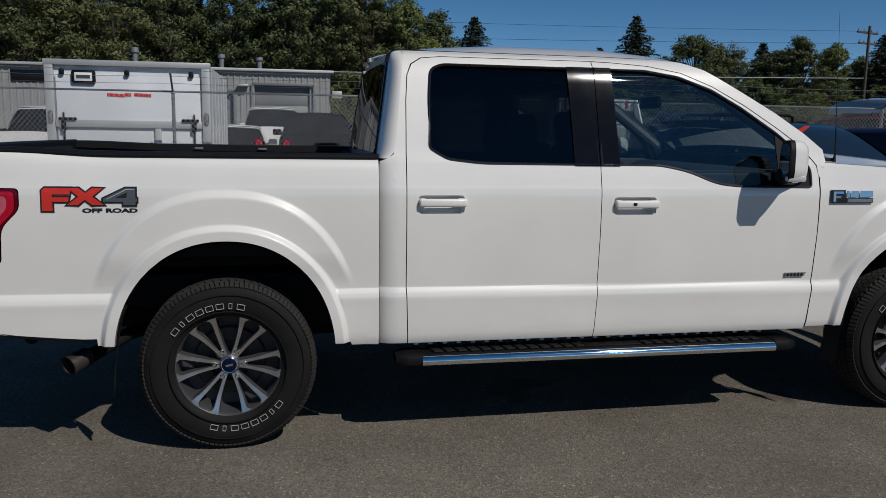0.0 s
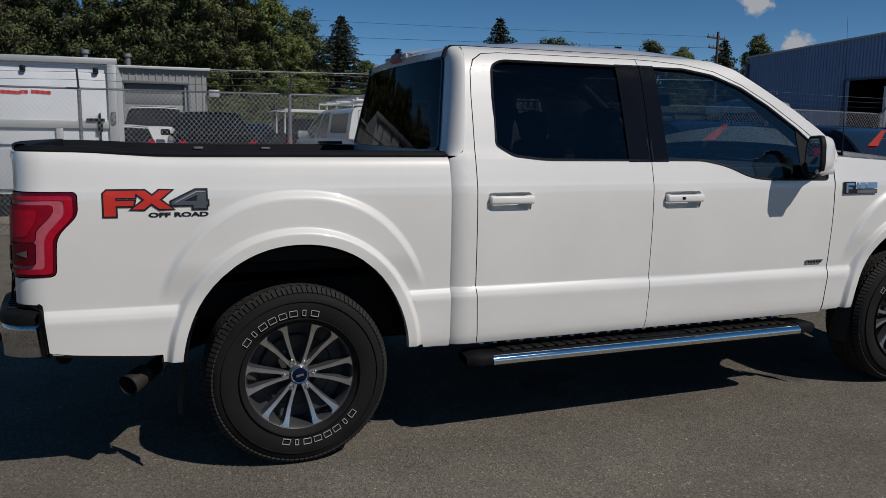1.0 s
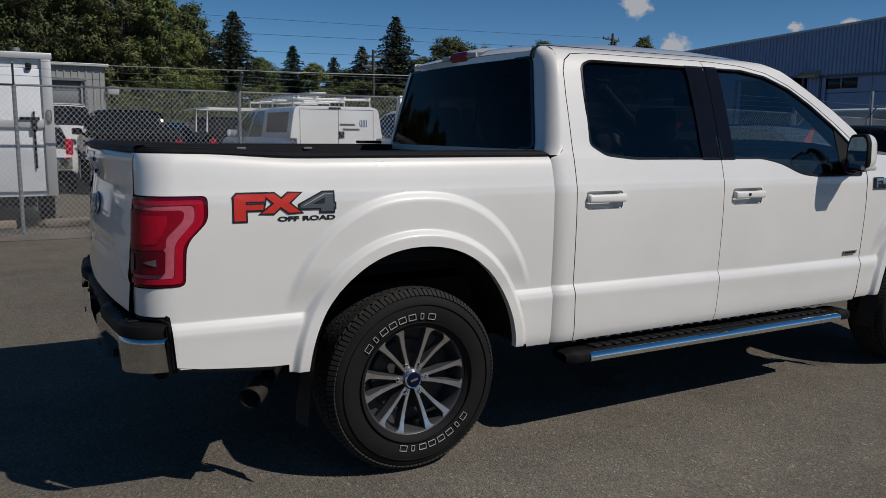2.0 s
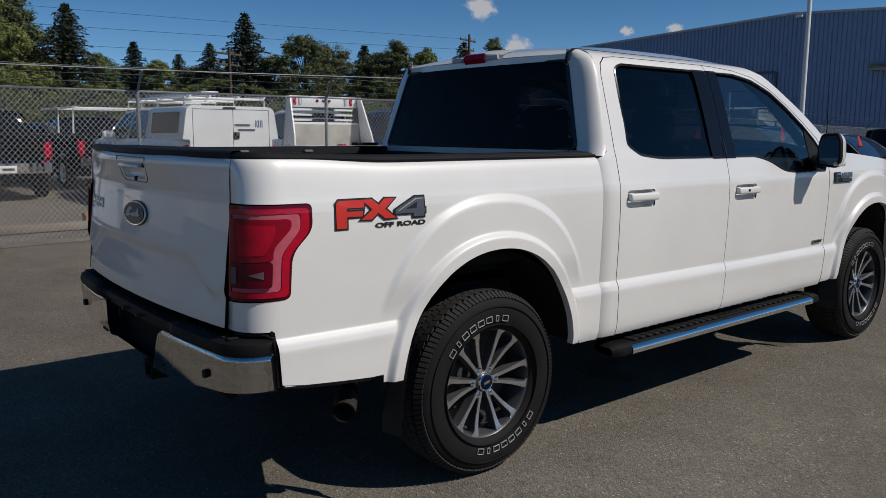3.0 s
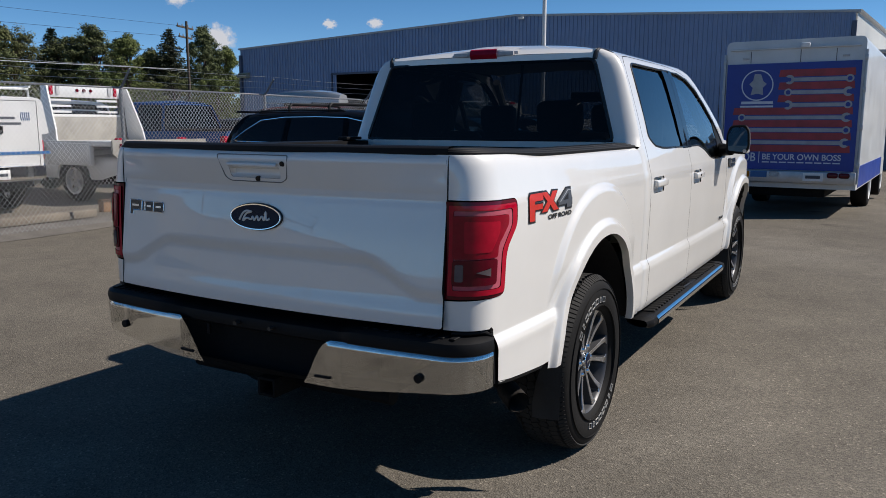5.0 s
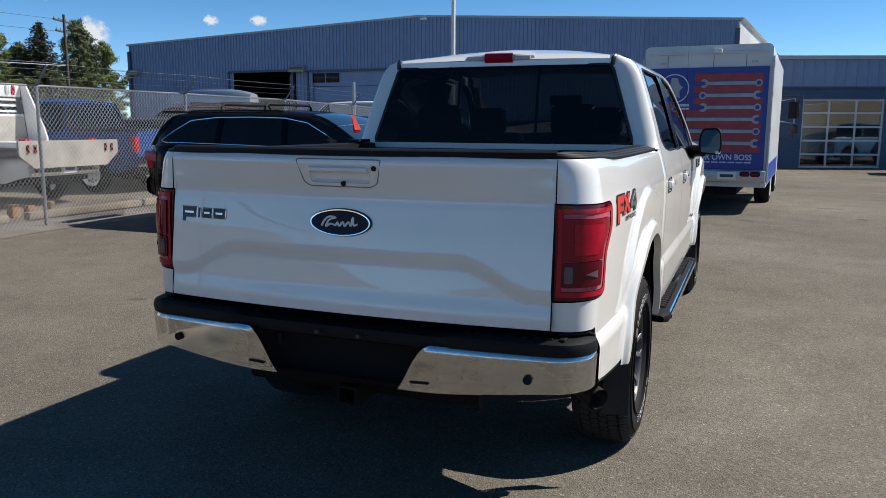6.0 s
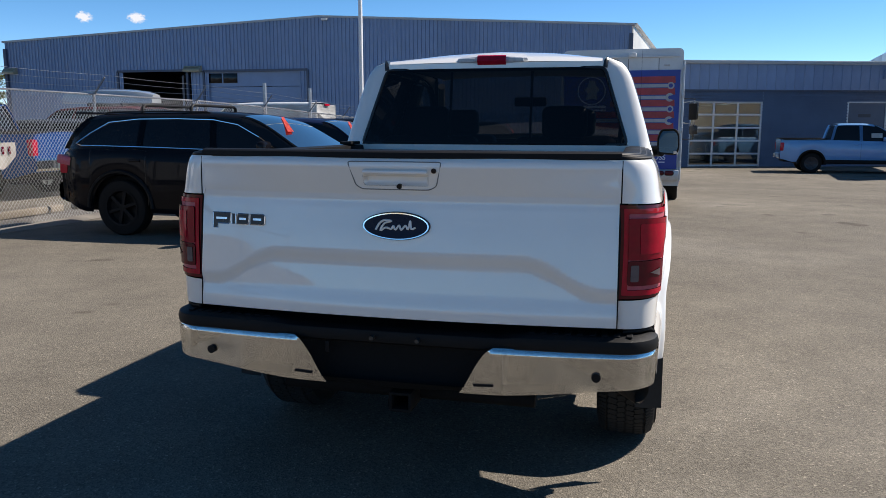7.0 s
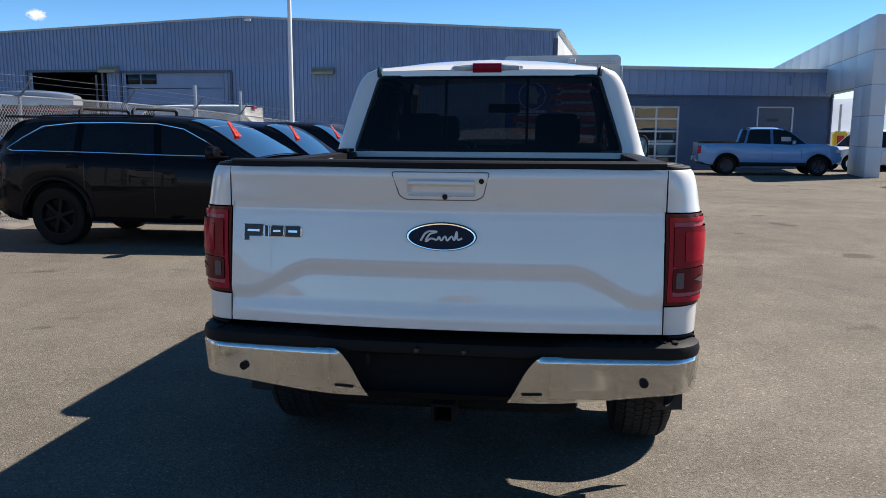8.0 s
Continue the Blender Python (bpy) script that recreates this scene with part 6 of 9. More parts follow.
def suv_spec(**k):
    s = dict(rear=0.98, base=2.79, front=0.92, half=0.955, wheel=0.37, sill=0.30, roof=1.68,
             top=[(-0.98, 0.98), (-0.85, 1.03), (0.0, 1.06), (2.0, 1.02), (2.55, 1.03), (3.0, 1.0), (3.5, 0.86), (3.71, 0.70)],
             house=(-0.88, -0.60, 1.75, 2.62), posts=[(1.42, 1.33, 0.09), (0.30, 0.28, 0.09)], lamps=(0.80, 0.95), doors=[2.42, 1.38, 0.42], tag=True)
    s.update(k)
    return s


def pickup_spec(**k):
    s = dict(rear=1.18, base=3.68, front=0.92, half=0.99, wheel=0.40, sill=0.44, roof=1.92, gap=0.10,
             top=[(-1.18, 1.32), (0.68, 1.33), (0.72, 1.33), (2.6, 1.30), (3.05, 1.33), (3.6, 1.31), (4.4, 1.20), (4.60, 1.02)],
             house=(0.72, 0.90, 2.25, 3.15), posts=[(1.80, 1.78, 0.12)], lamps=(1.02, 1.06), lamp_h=0.34, doors=[2.98, 1.80], roof_half=0.72, bumper_mat=CHROME, plate_out=0.05, plate_z=0.24)
    s.update(k)
    return s


def add_bed_box(t, spec, length=1.75, mat=None):
    """The open bed of a pickup: rails round a flat black sheet that stands in for the shaded hollow."""
    x0, hw = -spec["rear"], spec["half"]
    bm = bmesh.new()
    zt = 1.40
    for f in (1, -1):
        box(bm, (x0 + 0.06 + length / 2, f * (hw - 0.10), zt - 0.01), (length, 0.09, 0.03), 0.008)
    box(bm, (x0 + 0.05, 0, zt - 0.02), (0.07, hw * 1.8, 0.04), 0.008)
    box(bm, (x0 + 0.06 + length / 2, 0, zt - 0.035), (length - 0.1, hw * 1.7, 0.012), 0.0)
    part("bed_rim", bm, PLASTIC, t)


def build_lot_row():
    # black SUV beside the truck, nose towards the lane
    sp = suv_spec(rear=1.02, base=2.79, front=0.98, half=0.962, wheel=0.385, roof=1.67, rim=PLASTIC, spokes=6, sill=0.32, post_mat=GLOSSBLACK,
                  top=[(-1.02, 1.10), (-0.90, 1.17), (0.0, 1.20), (1.5, 1.16), (2.55, 1.12), (3.0, 1.08), (3.5, 0.96), (3.77, 0.78)], house=(-0.92, -0.50, 1.74, 2.74))
    t = vehicle("black_suv", "black SUV with chrome window trim and roof bars", "car", (6.42, 6.02, 0), -90, BLACKPAINT, sp, "row of parked cars")
    top = curve(sp["top"])
    for f in (1, -1):
        bm = bmesh.new()
        pts = [(-0.70, f * 0.86, 1.26), (-0.62, f * 0.872, 1.235), (-0.2, f * 0.885, 1.23), (0.6, f * 0.888, 1.215), (1.5, f * 0.886, 1.19), (2.36, f * 0.86, 1.175), (2.05, f * 0.80, 1.36), (1.72, f * 0.742, 1.52), (1.35, f * 0.715, 1.585), (0.8, f * 0.708, 1.60), (0.2, f * 0.708, 1.595), (-0.25, f * 0.73, 1.55), (-0.52, f * 0.79, 1.40)]
        tube(bm, [(x, y * 1.02, z) for x, y, z in pts], 0.009, 6, True)
        part("window_trim", bm, CHROME, t, "chrome window surround")
    for x in (0.20, 0.95):
        bm = bmesh.new()
        tube(bm, [(x, -0.62, 1.64), (x, -0.61, 1.755), (x, -0.55, 1.785), (x, 0.55, 1.785), (x, 0.61, 1.755), (x, 0.62, 1.64)], 0.022, 8)
        part("roof_bar", bm, PLASTIC, t)
    for f in (1, -1):
        bm = bmesh.new()
        tube(bm, [(-0.40, f * 0.63, 1.66), (-0.32, f * 0.63, 1.69), (0.4, f * 0.63, 1.70), (1.2, f * 0.63, 1.69), (1.32, f * 0.63, 1.65)], 0.012, 8)
        part("roof_rail", bm, PLASTIC, t)
        bm = bmesh.new()
        tube(bm, [(0.0 + 0.50 * math.cos(radians(a)), f * 0.955, 0.385 + 0.50 * math.sin(radians(a))) for a in range(0, 181, 12)], 0.028, 6)
        part("arch_trim", bm, PLASTIC, t)
        bm = bmesh.new()
        tube(bm, [(2.79 + 0.50 * math.cos(radians(a)), f * 0.925, 0.385 + 0.50 * math.sin(radians(a))) for a in range(0, 181, 12)], 0.028, 6)
        part("arch_trim", bm, PLASTIC, t)
        bm = bmesh.new()
        box(bm, (-0.86, f * 0.84, 1.02), (0.34, 0.12, 0.13), 0.03, Euler((0, 0.2, 0)).to_matrix())
        part("lamp_wing", bm, PINK, t)
    bm = bmesh.new()
    box(bm, (-0.80, 0, 1.68), (0.24, 1.16, 0.03), 0.01)
    part("rear_spoiler", bm, BLACKPAINT, t)
    vehicle("navy_suv", "dark blue compact SUV with a red windscreen tag", "car", (9.35, 6.1, drop(9.3)), -90, NAVYPAINT, suv_spec(roof=1.62), "row of parked cars")
    vehicle("black_car", "black SUV with tinted windows in the parked row", "car", (12.3, 6.2, drop(12.3)), -90, BLACKPAINT, suv_spec(roof=1.66), "row of parked cars")
    vehicle("white_suv", "white compact SUV with a dark grille", "car", (17.1, 6.70, drop(17.1)), -90, WHITEPAINT, suv_spec(base=2.64, roof=1.62, front=0.86, bumper_mat=WHITEPAINT, grille_mat=TRIM,
            top=[(-0.98, 0.98), (-0.85, 1.02), (0.0, 1.04), (2.0, 1.02), (2.4, 1.03), (2.9, 1.02), (3.35, 0.92), (3.50, 0.78)], house=(-0.88, -0.60, 1.65, 2.48)), "row of parked cars")
    vehicle("large_black_suv", "large black SUV with tinted windows", "car", (22.0, 5.5, drop(22.0)), -90, BLACKPAINT, suv_spec(roof=1.92, half=1.0, wheel=0.40, base=3.0, front=0.95,
            top=[(-0.98, 1.15), (-0.85, 1.18), (0.0, 1.20), (2.2, 1.18), (2.85, 1.20), (3.3, 1.18), (3.8, 1.05), (3.95, 0.85)], house=(-0.93, -0.78, 1.95, 2.85)), "row of parked cars")


def build_yard_vehicles():
    # service pickup with a canopy
    sp = pickup_spec(rear=1.15, roof=1.93)
    t = vehicle("service_pickup", "white service pickup with a tall canopy and roof rack", "pickup truck", (3.98, 11.55, 0), 90, WHITEPAINT, sp, "yard vehicles")
    bm = bmesh.new()
    prof = round_corners([(-0.93, 1.32), (-0.84, 1.93), (0.84, 1.93), (0.93, 1.32)], [0.01, 0.14, 0.14, 0.01], 5)
    rows = [[(x, y, z) for y, z in prof] for x in (-1.16, -1.15, 0.70)]
    sheet(bm, rows)
    for x in (-1.16, 0.70):
        bm.faces.new([bm.verts.new((x, y, z)) for y, z in prof])
    can = part("canopy", bm, WHITEPAINT, t, "white fibreglass canopy")
    bm = bmesh.new()
    slab(bm, round_corners([(-0.80, 0.66), (0.80, 0.66), (0.80, 1.32), (0.93, 1.34), (0.84, 1.92), (-0.84, 1.92), (-0.93, 1.34), (-0.80, 1.32)], [0.03, 0.03, 0.0, 0.01, 0.12, 0.12, 0.01, 0.0], 4), lambda u, v, d: (-1.21 + d, u, v), 0.06)
    part("rear_hatch", bm, WHITEPAINT, can, "white full-height rear hatch", smooth=30)
    bm = bmesh.new()
    for y in (-0.74, -0.02, 0.74):
        box(bm, (-1.212, y, 1.30), (0.006, 0.006, 1.14), 0)
    for z in (0.73, 1.87):
        box(bm, (-1.212, 0, z), (0.006, 1.48, 0.006), 0)
    part("door_gap", bm, TRIM, can, smooth=0)
    bm = bmesh.new()
    box(bm, (-1.22, -0.08, 1.40), (0.03, 0.11, 0.12), 0.008)
    part("latch", bm, PLASTIC, can)
    bm = bmesh.new()
    box(bm, (-1.215, 0.05, 1.895), (0.03, 0.24, 0.035), 0.006)
    part("stop_lamp", bm, PLASTIC, can)
    for z, w, c in ((1.59, 0.30, 0.20), (1.50, 0.34, 0.28)):
        bm = bmesh.new()
        box(bm, (-1.214, -c, z), (0.008, w, 0.035), 0)
        part("print_bar", bm, DARKBAR, can, smooth=0)
    bm = bmesh.new()
    for k in range(5):
        tube(bm, [(-1.213, -0.47 - 0.032 * k, 1.55), (-1.213, -0.455 - 0.036 * k, 1.61), (-1.213, -0.47 - 0.032 * k, 1.68)], 0.008, 5)
    part("print_emblem", bm, BLUEBAR, can)
    for f in (1, -1):
        bm = bmesh.new()
        sheet(bm, [[(x, f * (0.915 - (z - 1.42) * 0.13), z) for x in (-0.95, 0.45)] for z in (1.42, 1.82)])
        bmesh.ops.solidify(bm, geom=bm.faces[:], thickness=0.01)
        part("canopy_window", bm, CARGLASS, can)
    for x in (-0.95, 0.4, 1.3, 2.1):
        bm = bmesh.new()
        tube(bm, [(x, -0.78, 1.93), (x, -0.78, 2.07), (x, 0.78, 2.07), (x, 0.78, 1.93)], 0.022, 6)
        part("rack_hoop", bm, WHITEPAINT, t)
    for y in (-0.72, -0.2, 0.35, 0.72):
        bm = bmesh.new()
        tube(bm, [(-1.1, y, 2.10), (2.3, y * 0.9, 2.12)], 0.022, 6)
        part("rack_rail", bm, WHITEPAINT, t)
    bm = bmesh.new()
    box(bm, (0.6, 0.25, 2.17), (2.9, 0.34, 0.07), 0.01)
    part("ladder", bm, SILVERPAINT, t)
    bm = bmesh.new()
    box(bm, (1.7, -0.3, 2.19), (0.5, 0.35, 0.12), 0.03)
    part("rack_light", bm, TAGWHITE, t)
    bm = bmesh.new()
    box(bm, (-1.213, 0, 1.02), (0.008, 1.86, 0.05), 0)
    part("stripe", bm, BLUEBAR, t, smooth=0)

    # flatbed truck with a headache rack
    sp = pickup_spec(rear=1.25, base=3.3, roof=1.95, top=[(-1.25, 0.86), (0.9, 0.86), (0.94, 1.30), (2.1, 1.30), (2.6, 1.33), (3.2, 1.31), (3.9, 1.20), (4.22, 1.02)], house=(0.96, 1.05, 1.85, 2.75), posts=[], doors=[2.5], half=0.93)
    t = vehicle("flatbed_truck", "white flatbed truck with a slatted headache rack", "truck", (7.2, 11.72, drop(7.2)), 90, WHITEPAINT, sp, "yard vehicles")
    bm = bmesh.new()
    box(bm, (-0.28, 0, 1.13), (2.28, 2.26, 0.10), 0.015)
    part("deck", bm, WHITEPAINT, t)
    bm = bmesh.new()
    slab(bm, [(-0.82, 0.72), (0.82, 0.72), (1.12, 0.95), (1.12, 1.20), (-1.12, 1.20), (-1.12, 0.95)], lambda u, v, d: (-1.47 + d, u, v), 0.04)
    part("tail_board", bm, DECKWHITE, t, "dusty white tail board")
    for y in (-0.95, -0.80, 0.80, 0.95):
        bm = bmesh.new()
        box(bm, (-1.48, y, 1.06), (0.03, 0.05, 0.14), 0.01)
        part("tail_lamp", bm, SMOKERED, t)
    for f in (1, -1):
        bm = bmesh.new()
        box(bm, (-0.2, f * 1.10, 0.93), (1.3, 0.10, 0.42), 0.02)
        part("side_box", bm, WHITEPAINT, t)
        bm = bmesh.new()
        rows = [[(0.83, f * (1.06 - 0.16 * q), 1.05 + 1.20 * q), (0.83, f * (0.94 - 0.16 * q), 1.05 + 1.20 * q)] for q in (0, 0.5, 1.0)]
        sheet(bm, rows)
        bmesh.ops.solidify(bm, geom=bm.faces[:], thickness=0.05)
        part("rack_leg", bm, WHITEPAINT, t)
        for k in range(3):
            bm = bmesh.new()
            box(bm, (0.81, f * 0.55, 1.74 + 0.115 * k), (0.04, 0.50, 0.045), 0.006)
            part("rack_slat", bm, WHITEPAINT, t)
        for y in (0.74, 0.60):
            bm = bmesh.new()
            box(bm, (0.78, f * y, 2.16), (0.04, 0.075, 0.19), 0.03)
            part("rack_lamp", bm, REDLENS if y > 0.7 else CLEARLENS, t)
    bm = bmesh.new()
    box(bm, (0.82, 0, 2.15), (0.06, 1.84, 0.25), 0.015)
    part("rack_beam", bm, WHITEPAINT, t)
    for y in (-0.16, 0, 0.16):
        bm = bmesh.new()
        bar(bm, (0.79, y, 2.17), (0.77, y, 2.17), 0.035, None, 10)
        part("rack_marker", bm, DEEPRED, t)
    bm = bmesh.new()
    box(bm, (0.80, 0, 1.40), (0.03, 1.94, 0.48), 0.005)
    part("bulkhead", bm, DECKWHITE, t, "dusty beige bulkhead")
    bm = bmesh.new()
    box(bm, (0.82, 0, 1.66), (0.06, 1.94, 0.06), 0.01)
    part("rack_sill", bm, WHITEPAINT, t)
    for f in (1, -1):
        bm = bmesh.new()
        slab(bm, [(0.78, 2.27), (0.78, 2.05), (0.78, 1.06), (0.23, 1.06), (0.30, 1.40), (0.64, 2.27)], lambda u, v, d: (u, f * (1.03 - 0.10 * (v - 1.05) + d), v), 0.03)
        part("rack_wing", bm, WHITEPAINT, t, smooth=0)

    for nm, lab, at, head, paint, sp in (
        ("blue_pickup", "bright blue crew-cab pickup in the fenced yard", (10.42, 12.15, drop(10)), 90, BLUEPAINT, pickup_spec(roof=2.02)),
        ("white_yard_pickup", "white pickup seen from behind through the fence", (-4.85, 13.6, 0), 90, WHITEPAINT, pickup_spec(roof=1.90)),
        ("dark_pickup", "black pickup with its tail to the fence", (1.05, 15.9, 0), 90, BLACKPAINT, pickup_spec(roof=1.90)),
        ("white_far_pickup", "white pickup parked near the grey shed", (-0.2, 21.6, 0), 90, WHITEPAINT, pickup_spec(roof=2.18, top=[(-1.18, 1.50), (0.68, 1.51), (0.72, 1.51), (2.6, 1.48), (3.05, 1.50), (3.6, 1.46), (4.4, 1.36), (4.60, 1.15)])),
        ("white_near_car", "white pickup behind the cargo trailer", (-1.2, 16.2, 0), 90, WHITEPAINT, pickup_spec(roof=1.55, top=[(-1.18, 1.0), (0.68, 1.02), (2.6, 1.02), (3.05, 1.02), (4.4, 0.92), (4.60, 0.8)])),
        ("black_rack_pickup", "black pickup with a white ladder rack", (3.9, 18.2, 0), 90, BLACKPAINT, pickup_spec(roof=1.80)),
        ("grey_far_suv", "dark grey SUV at the back of the yard", (2.6, 23.0, 0), -90, GREYPAINT, suv_spec(tag=False)),
    ):
        t = vehicle(nm, lab, "pickup truck" if "pickup" in nm or "near_car" in nm else "car", at, head, paint, sp, "yard vehicles")
        if "pickup" in nm:
            add_bed_box(t, sp)
        if nm == "black_rack_pickup":
            for x in (-0.9, 0.5):
                bm = bmesh.new()
                tube(bm, [(x, -0.88, 1.40), (x, -0.86, 2.02), (x, 0.86, 2.02), (x, 0.88, 1.40)], 0.025, 6)
                part("rack_hoop", bm, TAGWHITE, t)
            for f in (1, -1):
                bm = bmesh.new()
                tube(bm, [(-1.0, f * 0.82, 2.04), (2.6, f * 0.78, 2.04)], 0.025, 6)
                part("rack_rail", bm, TAGWHITE, t)
        if nm == "white_yard_pickup":
            bm = letters("4X4", 1.0, 0.02)
            fit_letters(bm, -0.05, 0.62, 1.02, 1.16, lambda u, v, d: (-1.19, -u, v))
            part("decal_lettering", bm, REDPRINT, t, "red decal lettering", smooth=0)
    vehicle("grey_car", "dark grey SUV backed up to the fence", "car", (12.65, 12.2, drop(12.7)), 90, GREYPAINT, suv_spec(tag=False, roof=1.66), "yard vehicles")
    sp = suv_spec(tag=False, roof=2.06, half=0.98, top=[(-0.98, 1.2), (-0.85, 1.28), (0.0, 1.30), (2.0, 1.28), (2.55, 1.28), (3.0, 1.22), (3.5, 1.05), (3.71, 0.85)])
    t = vehicle("maroon_suv", "maroon SUV carrying a silver roof box", "car", (14.7, 12.1, drop(14.7)), 90, MAROONPAINT, sp, "yard vehicles")
    bm = bmesh.new()
    rows = []
    for k in range(15):
        q = k / 14
        e = math.sin(math.pi * (0.04 + 0.92 * q)) ** 0.35
        rows.append([(-0.60 + 2.75 * q, y * e * 0.43, 2.17 + z * (0.3 + 0.7 * e)) for y, z in ((-1, 0.0), (-0.98, 0.16), (-0.7, 0.33), (0, 0.38), (0.7, 0.33), (0.98, 0.16), (1, 0.0))])
    sheet(bm, rows)
    for end in (rows[0], rows[-1]):
        bm.faces.new([bm.verts.new(p) for p in end])
    tagged(part("roof_box", bm, SILVERPAINT, t, "silver roof box"))
    for x in (0.0, 1.0):
        bm = bmesh.new()
        box(bm, (x, 0, 2.13), (0.06, 1.3, 0.09), 0.01)
        part("roof_bar", bm, PLASTIC, t)
    # white van
    sp = suv_spec(tag=False, rear=1.05, base=3.4, front=0.85, half=1.0, wheel=0.36, roof=2.62, roof_half=0.86,
                  top=[(-1.05, 1.35), (0, 1.36), (2.6, 1.34), (3.3, 1.30), (4.0, 1.05), (4.25, 0.8)], house=(-1.0, -0.96, 2.2, 3.45), posts=[(0.9, 0.9, 2.6), (-0.4, -0.4, 0.9)], doors=[3.1, 2.2])
    t = vehicle("white_van", "white high-roof cargo van inside the yard", "van", (22.6, 10.95, drop(22.6)), 90, WHITEPAINT, sp, "yard vehicles")
    for f in (1, -1):
        bm = bmesh.new()
        sheet(bm, [[(x, f * y, z) for x in (-1.02, 2.1)] for z, y in ((1.33, 0.945), (2.0, 0.90), (2.58, 0.862))])
        bmesh.ops.solidify(bm, geom=bm.faces[:], thickness=0.02)
        part("side_panel", bm, WHITEPAINT, t)
    bm = bmesh.new()
    sheet(bm, [[(-1.06 + 0.05 * (z - 1.3), y * w, z) for y in (-1, 1)] for z, w in ((1.0, 0.85), (1.33, 0.90), (2.0, 0.88), (2.56, 0.84))])
    bmesh.ops.solidify(bm, geom=bm.faces[:], thickness=0.02)
    part("rear_hatch", bm, WHITEPAINT, t)
    bm = bmesh.new()
    box(bm, (-1.04, 0, 2.55), (0.05, 0.4, 0.06), 0.01)
    part("stop_lamp", bm, REDLENS, t)


def build_far_cars():
    sp = pickup_spec(roof=1.99, rim=GREYPAINT, top=[(-1.18, 1.33), (0.68, 1.34), (0.72, 1.34), (2.6, 1.30), (3.05, 1.33), (3.6, 1.31), (4.4, 1.22), (4.60, 1.04)], bumper_mat=ICEPAINT)
    t = vehicle("ice_blue_pickup", "pale ice-blue crew-cab pickup beside the service building", "pickup truck", (31.9, -7.86, drop(31.9)), -92, ICEPAINT, sp)
    add_bed_box(t, sp)
    for f in (1, -1):
        bm = bmesh.new()
        box(bm, (1.84, f * 0.93, 0.47), (2.66, 0.10, 0.17), 0.02)
        part("rocker", bm, PLASTIC, t, "black rocker panel")
        for wx in (0.0, 3.68):
            bm = bmesh.new()
            tube(bm, [(wx + 0.52 * math.cos(radians(a)), f * (0.955 if wx < 1 else 0.915), 0.40 + 0.52 * math.sin(radians(a))) for a in range(-6, 187, 12)], 0.045, 6)
            part("arch_trim", bm, PLASTIC, t)
    bm = bmesh.new()
    sheet(bm, [[(x, -0.955 + (z - 1.4) * 0.3, z) for x in (2.15, 2.55)] for z in (1.44, 1.62)])
    bmesh.ops.solidify(bm, geom=bm.faces[:], thickness=0.006)
    part("price_sheet", bm, TAGWHITE, t, "white price sheet in the window")
    vehicle("white_far_car", "white SUV parked beyond the entrance portal", "car", (38.0, -17.2, drop(38)), -80, WHITEPAINT, suv_spec(tag=False))
    vehicle("silver_far_car", "silver SUV parked beyond the entrance portal", "car", (46.0, -20.5, drop(46)), -80, SILVERPAINT, suv_spec(tag=False))
    vehicle("white_end_van", "white van parked past the entrance portal", "van", (36.5, -16.9, drop(36)), 100, WHITEPAINT, suv_spec(tag=False, roof=1.9, top=[(-0.98, 1.1), (0, 1.12), (2.0, 1.1), (2.7, 1.1), (3.4, 0.95), (3.71, 0.75)]))
    vehicle("navy_end_car", "dark blue sedan near the portal", "car", (24.0, -15.6, drop(24)), 100, NAVYPAINT, suv_spec(tag=False, roof=1.48))


build_lot_row()
build_yard_vehicles()
build_far_cars()


# ---- box truck of a tool seller ----
PANELBLUE = surface("printed_blue_panel", (0.012, 0.048, 0.30), 0.4, 0, 0.12, 2, 60, 0.0)
STRIPERED = surface("printed_faded_red", (0.36, 0.035, 0.045), 0.4, 0, 0.25, 5, 60, 0.0)
PRINTSILVER = surface("printed_silver", (0.36, 0.38, 0.40), 0.4, 0, 0.15, 6, 60, 0.0)
PRINTWHITE = surface("printed_white", (0.62, 0.65, 0.70), 0.5, 0, 0.05, 10, 60, 0.0)
BOXWHITE = surface("white_van_body", (0.62, 0.64, 0.64), 0.4, 0, 0.1, 1.5, 60, 0.02, coat=0.3)


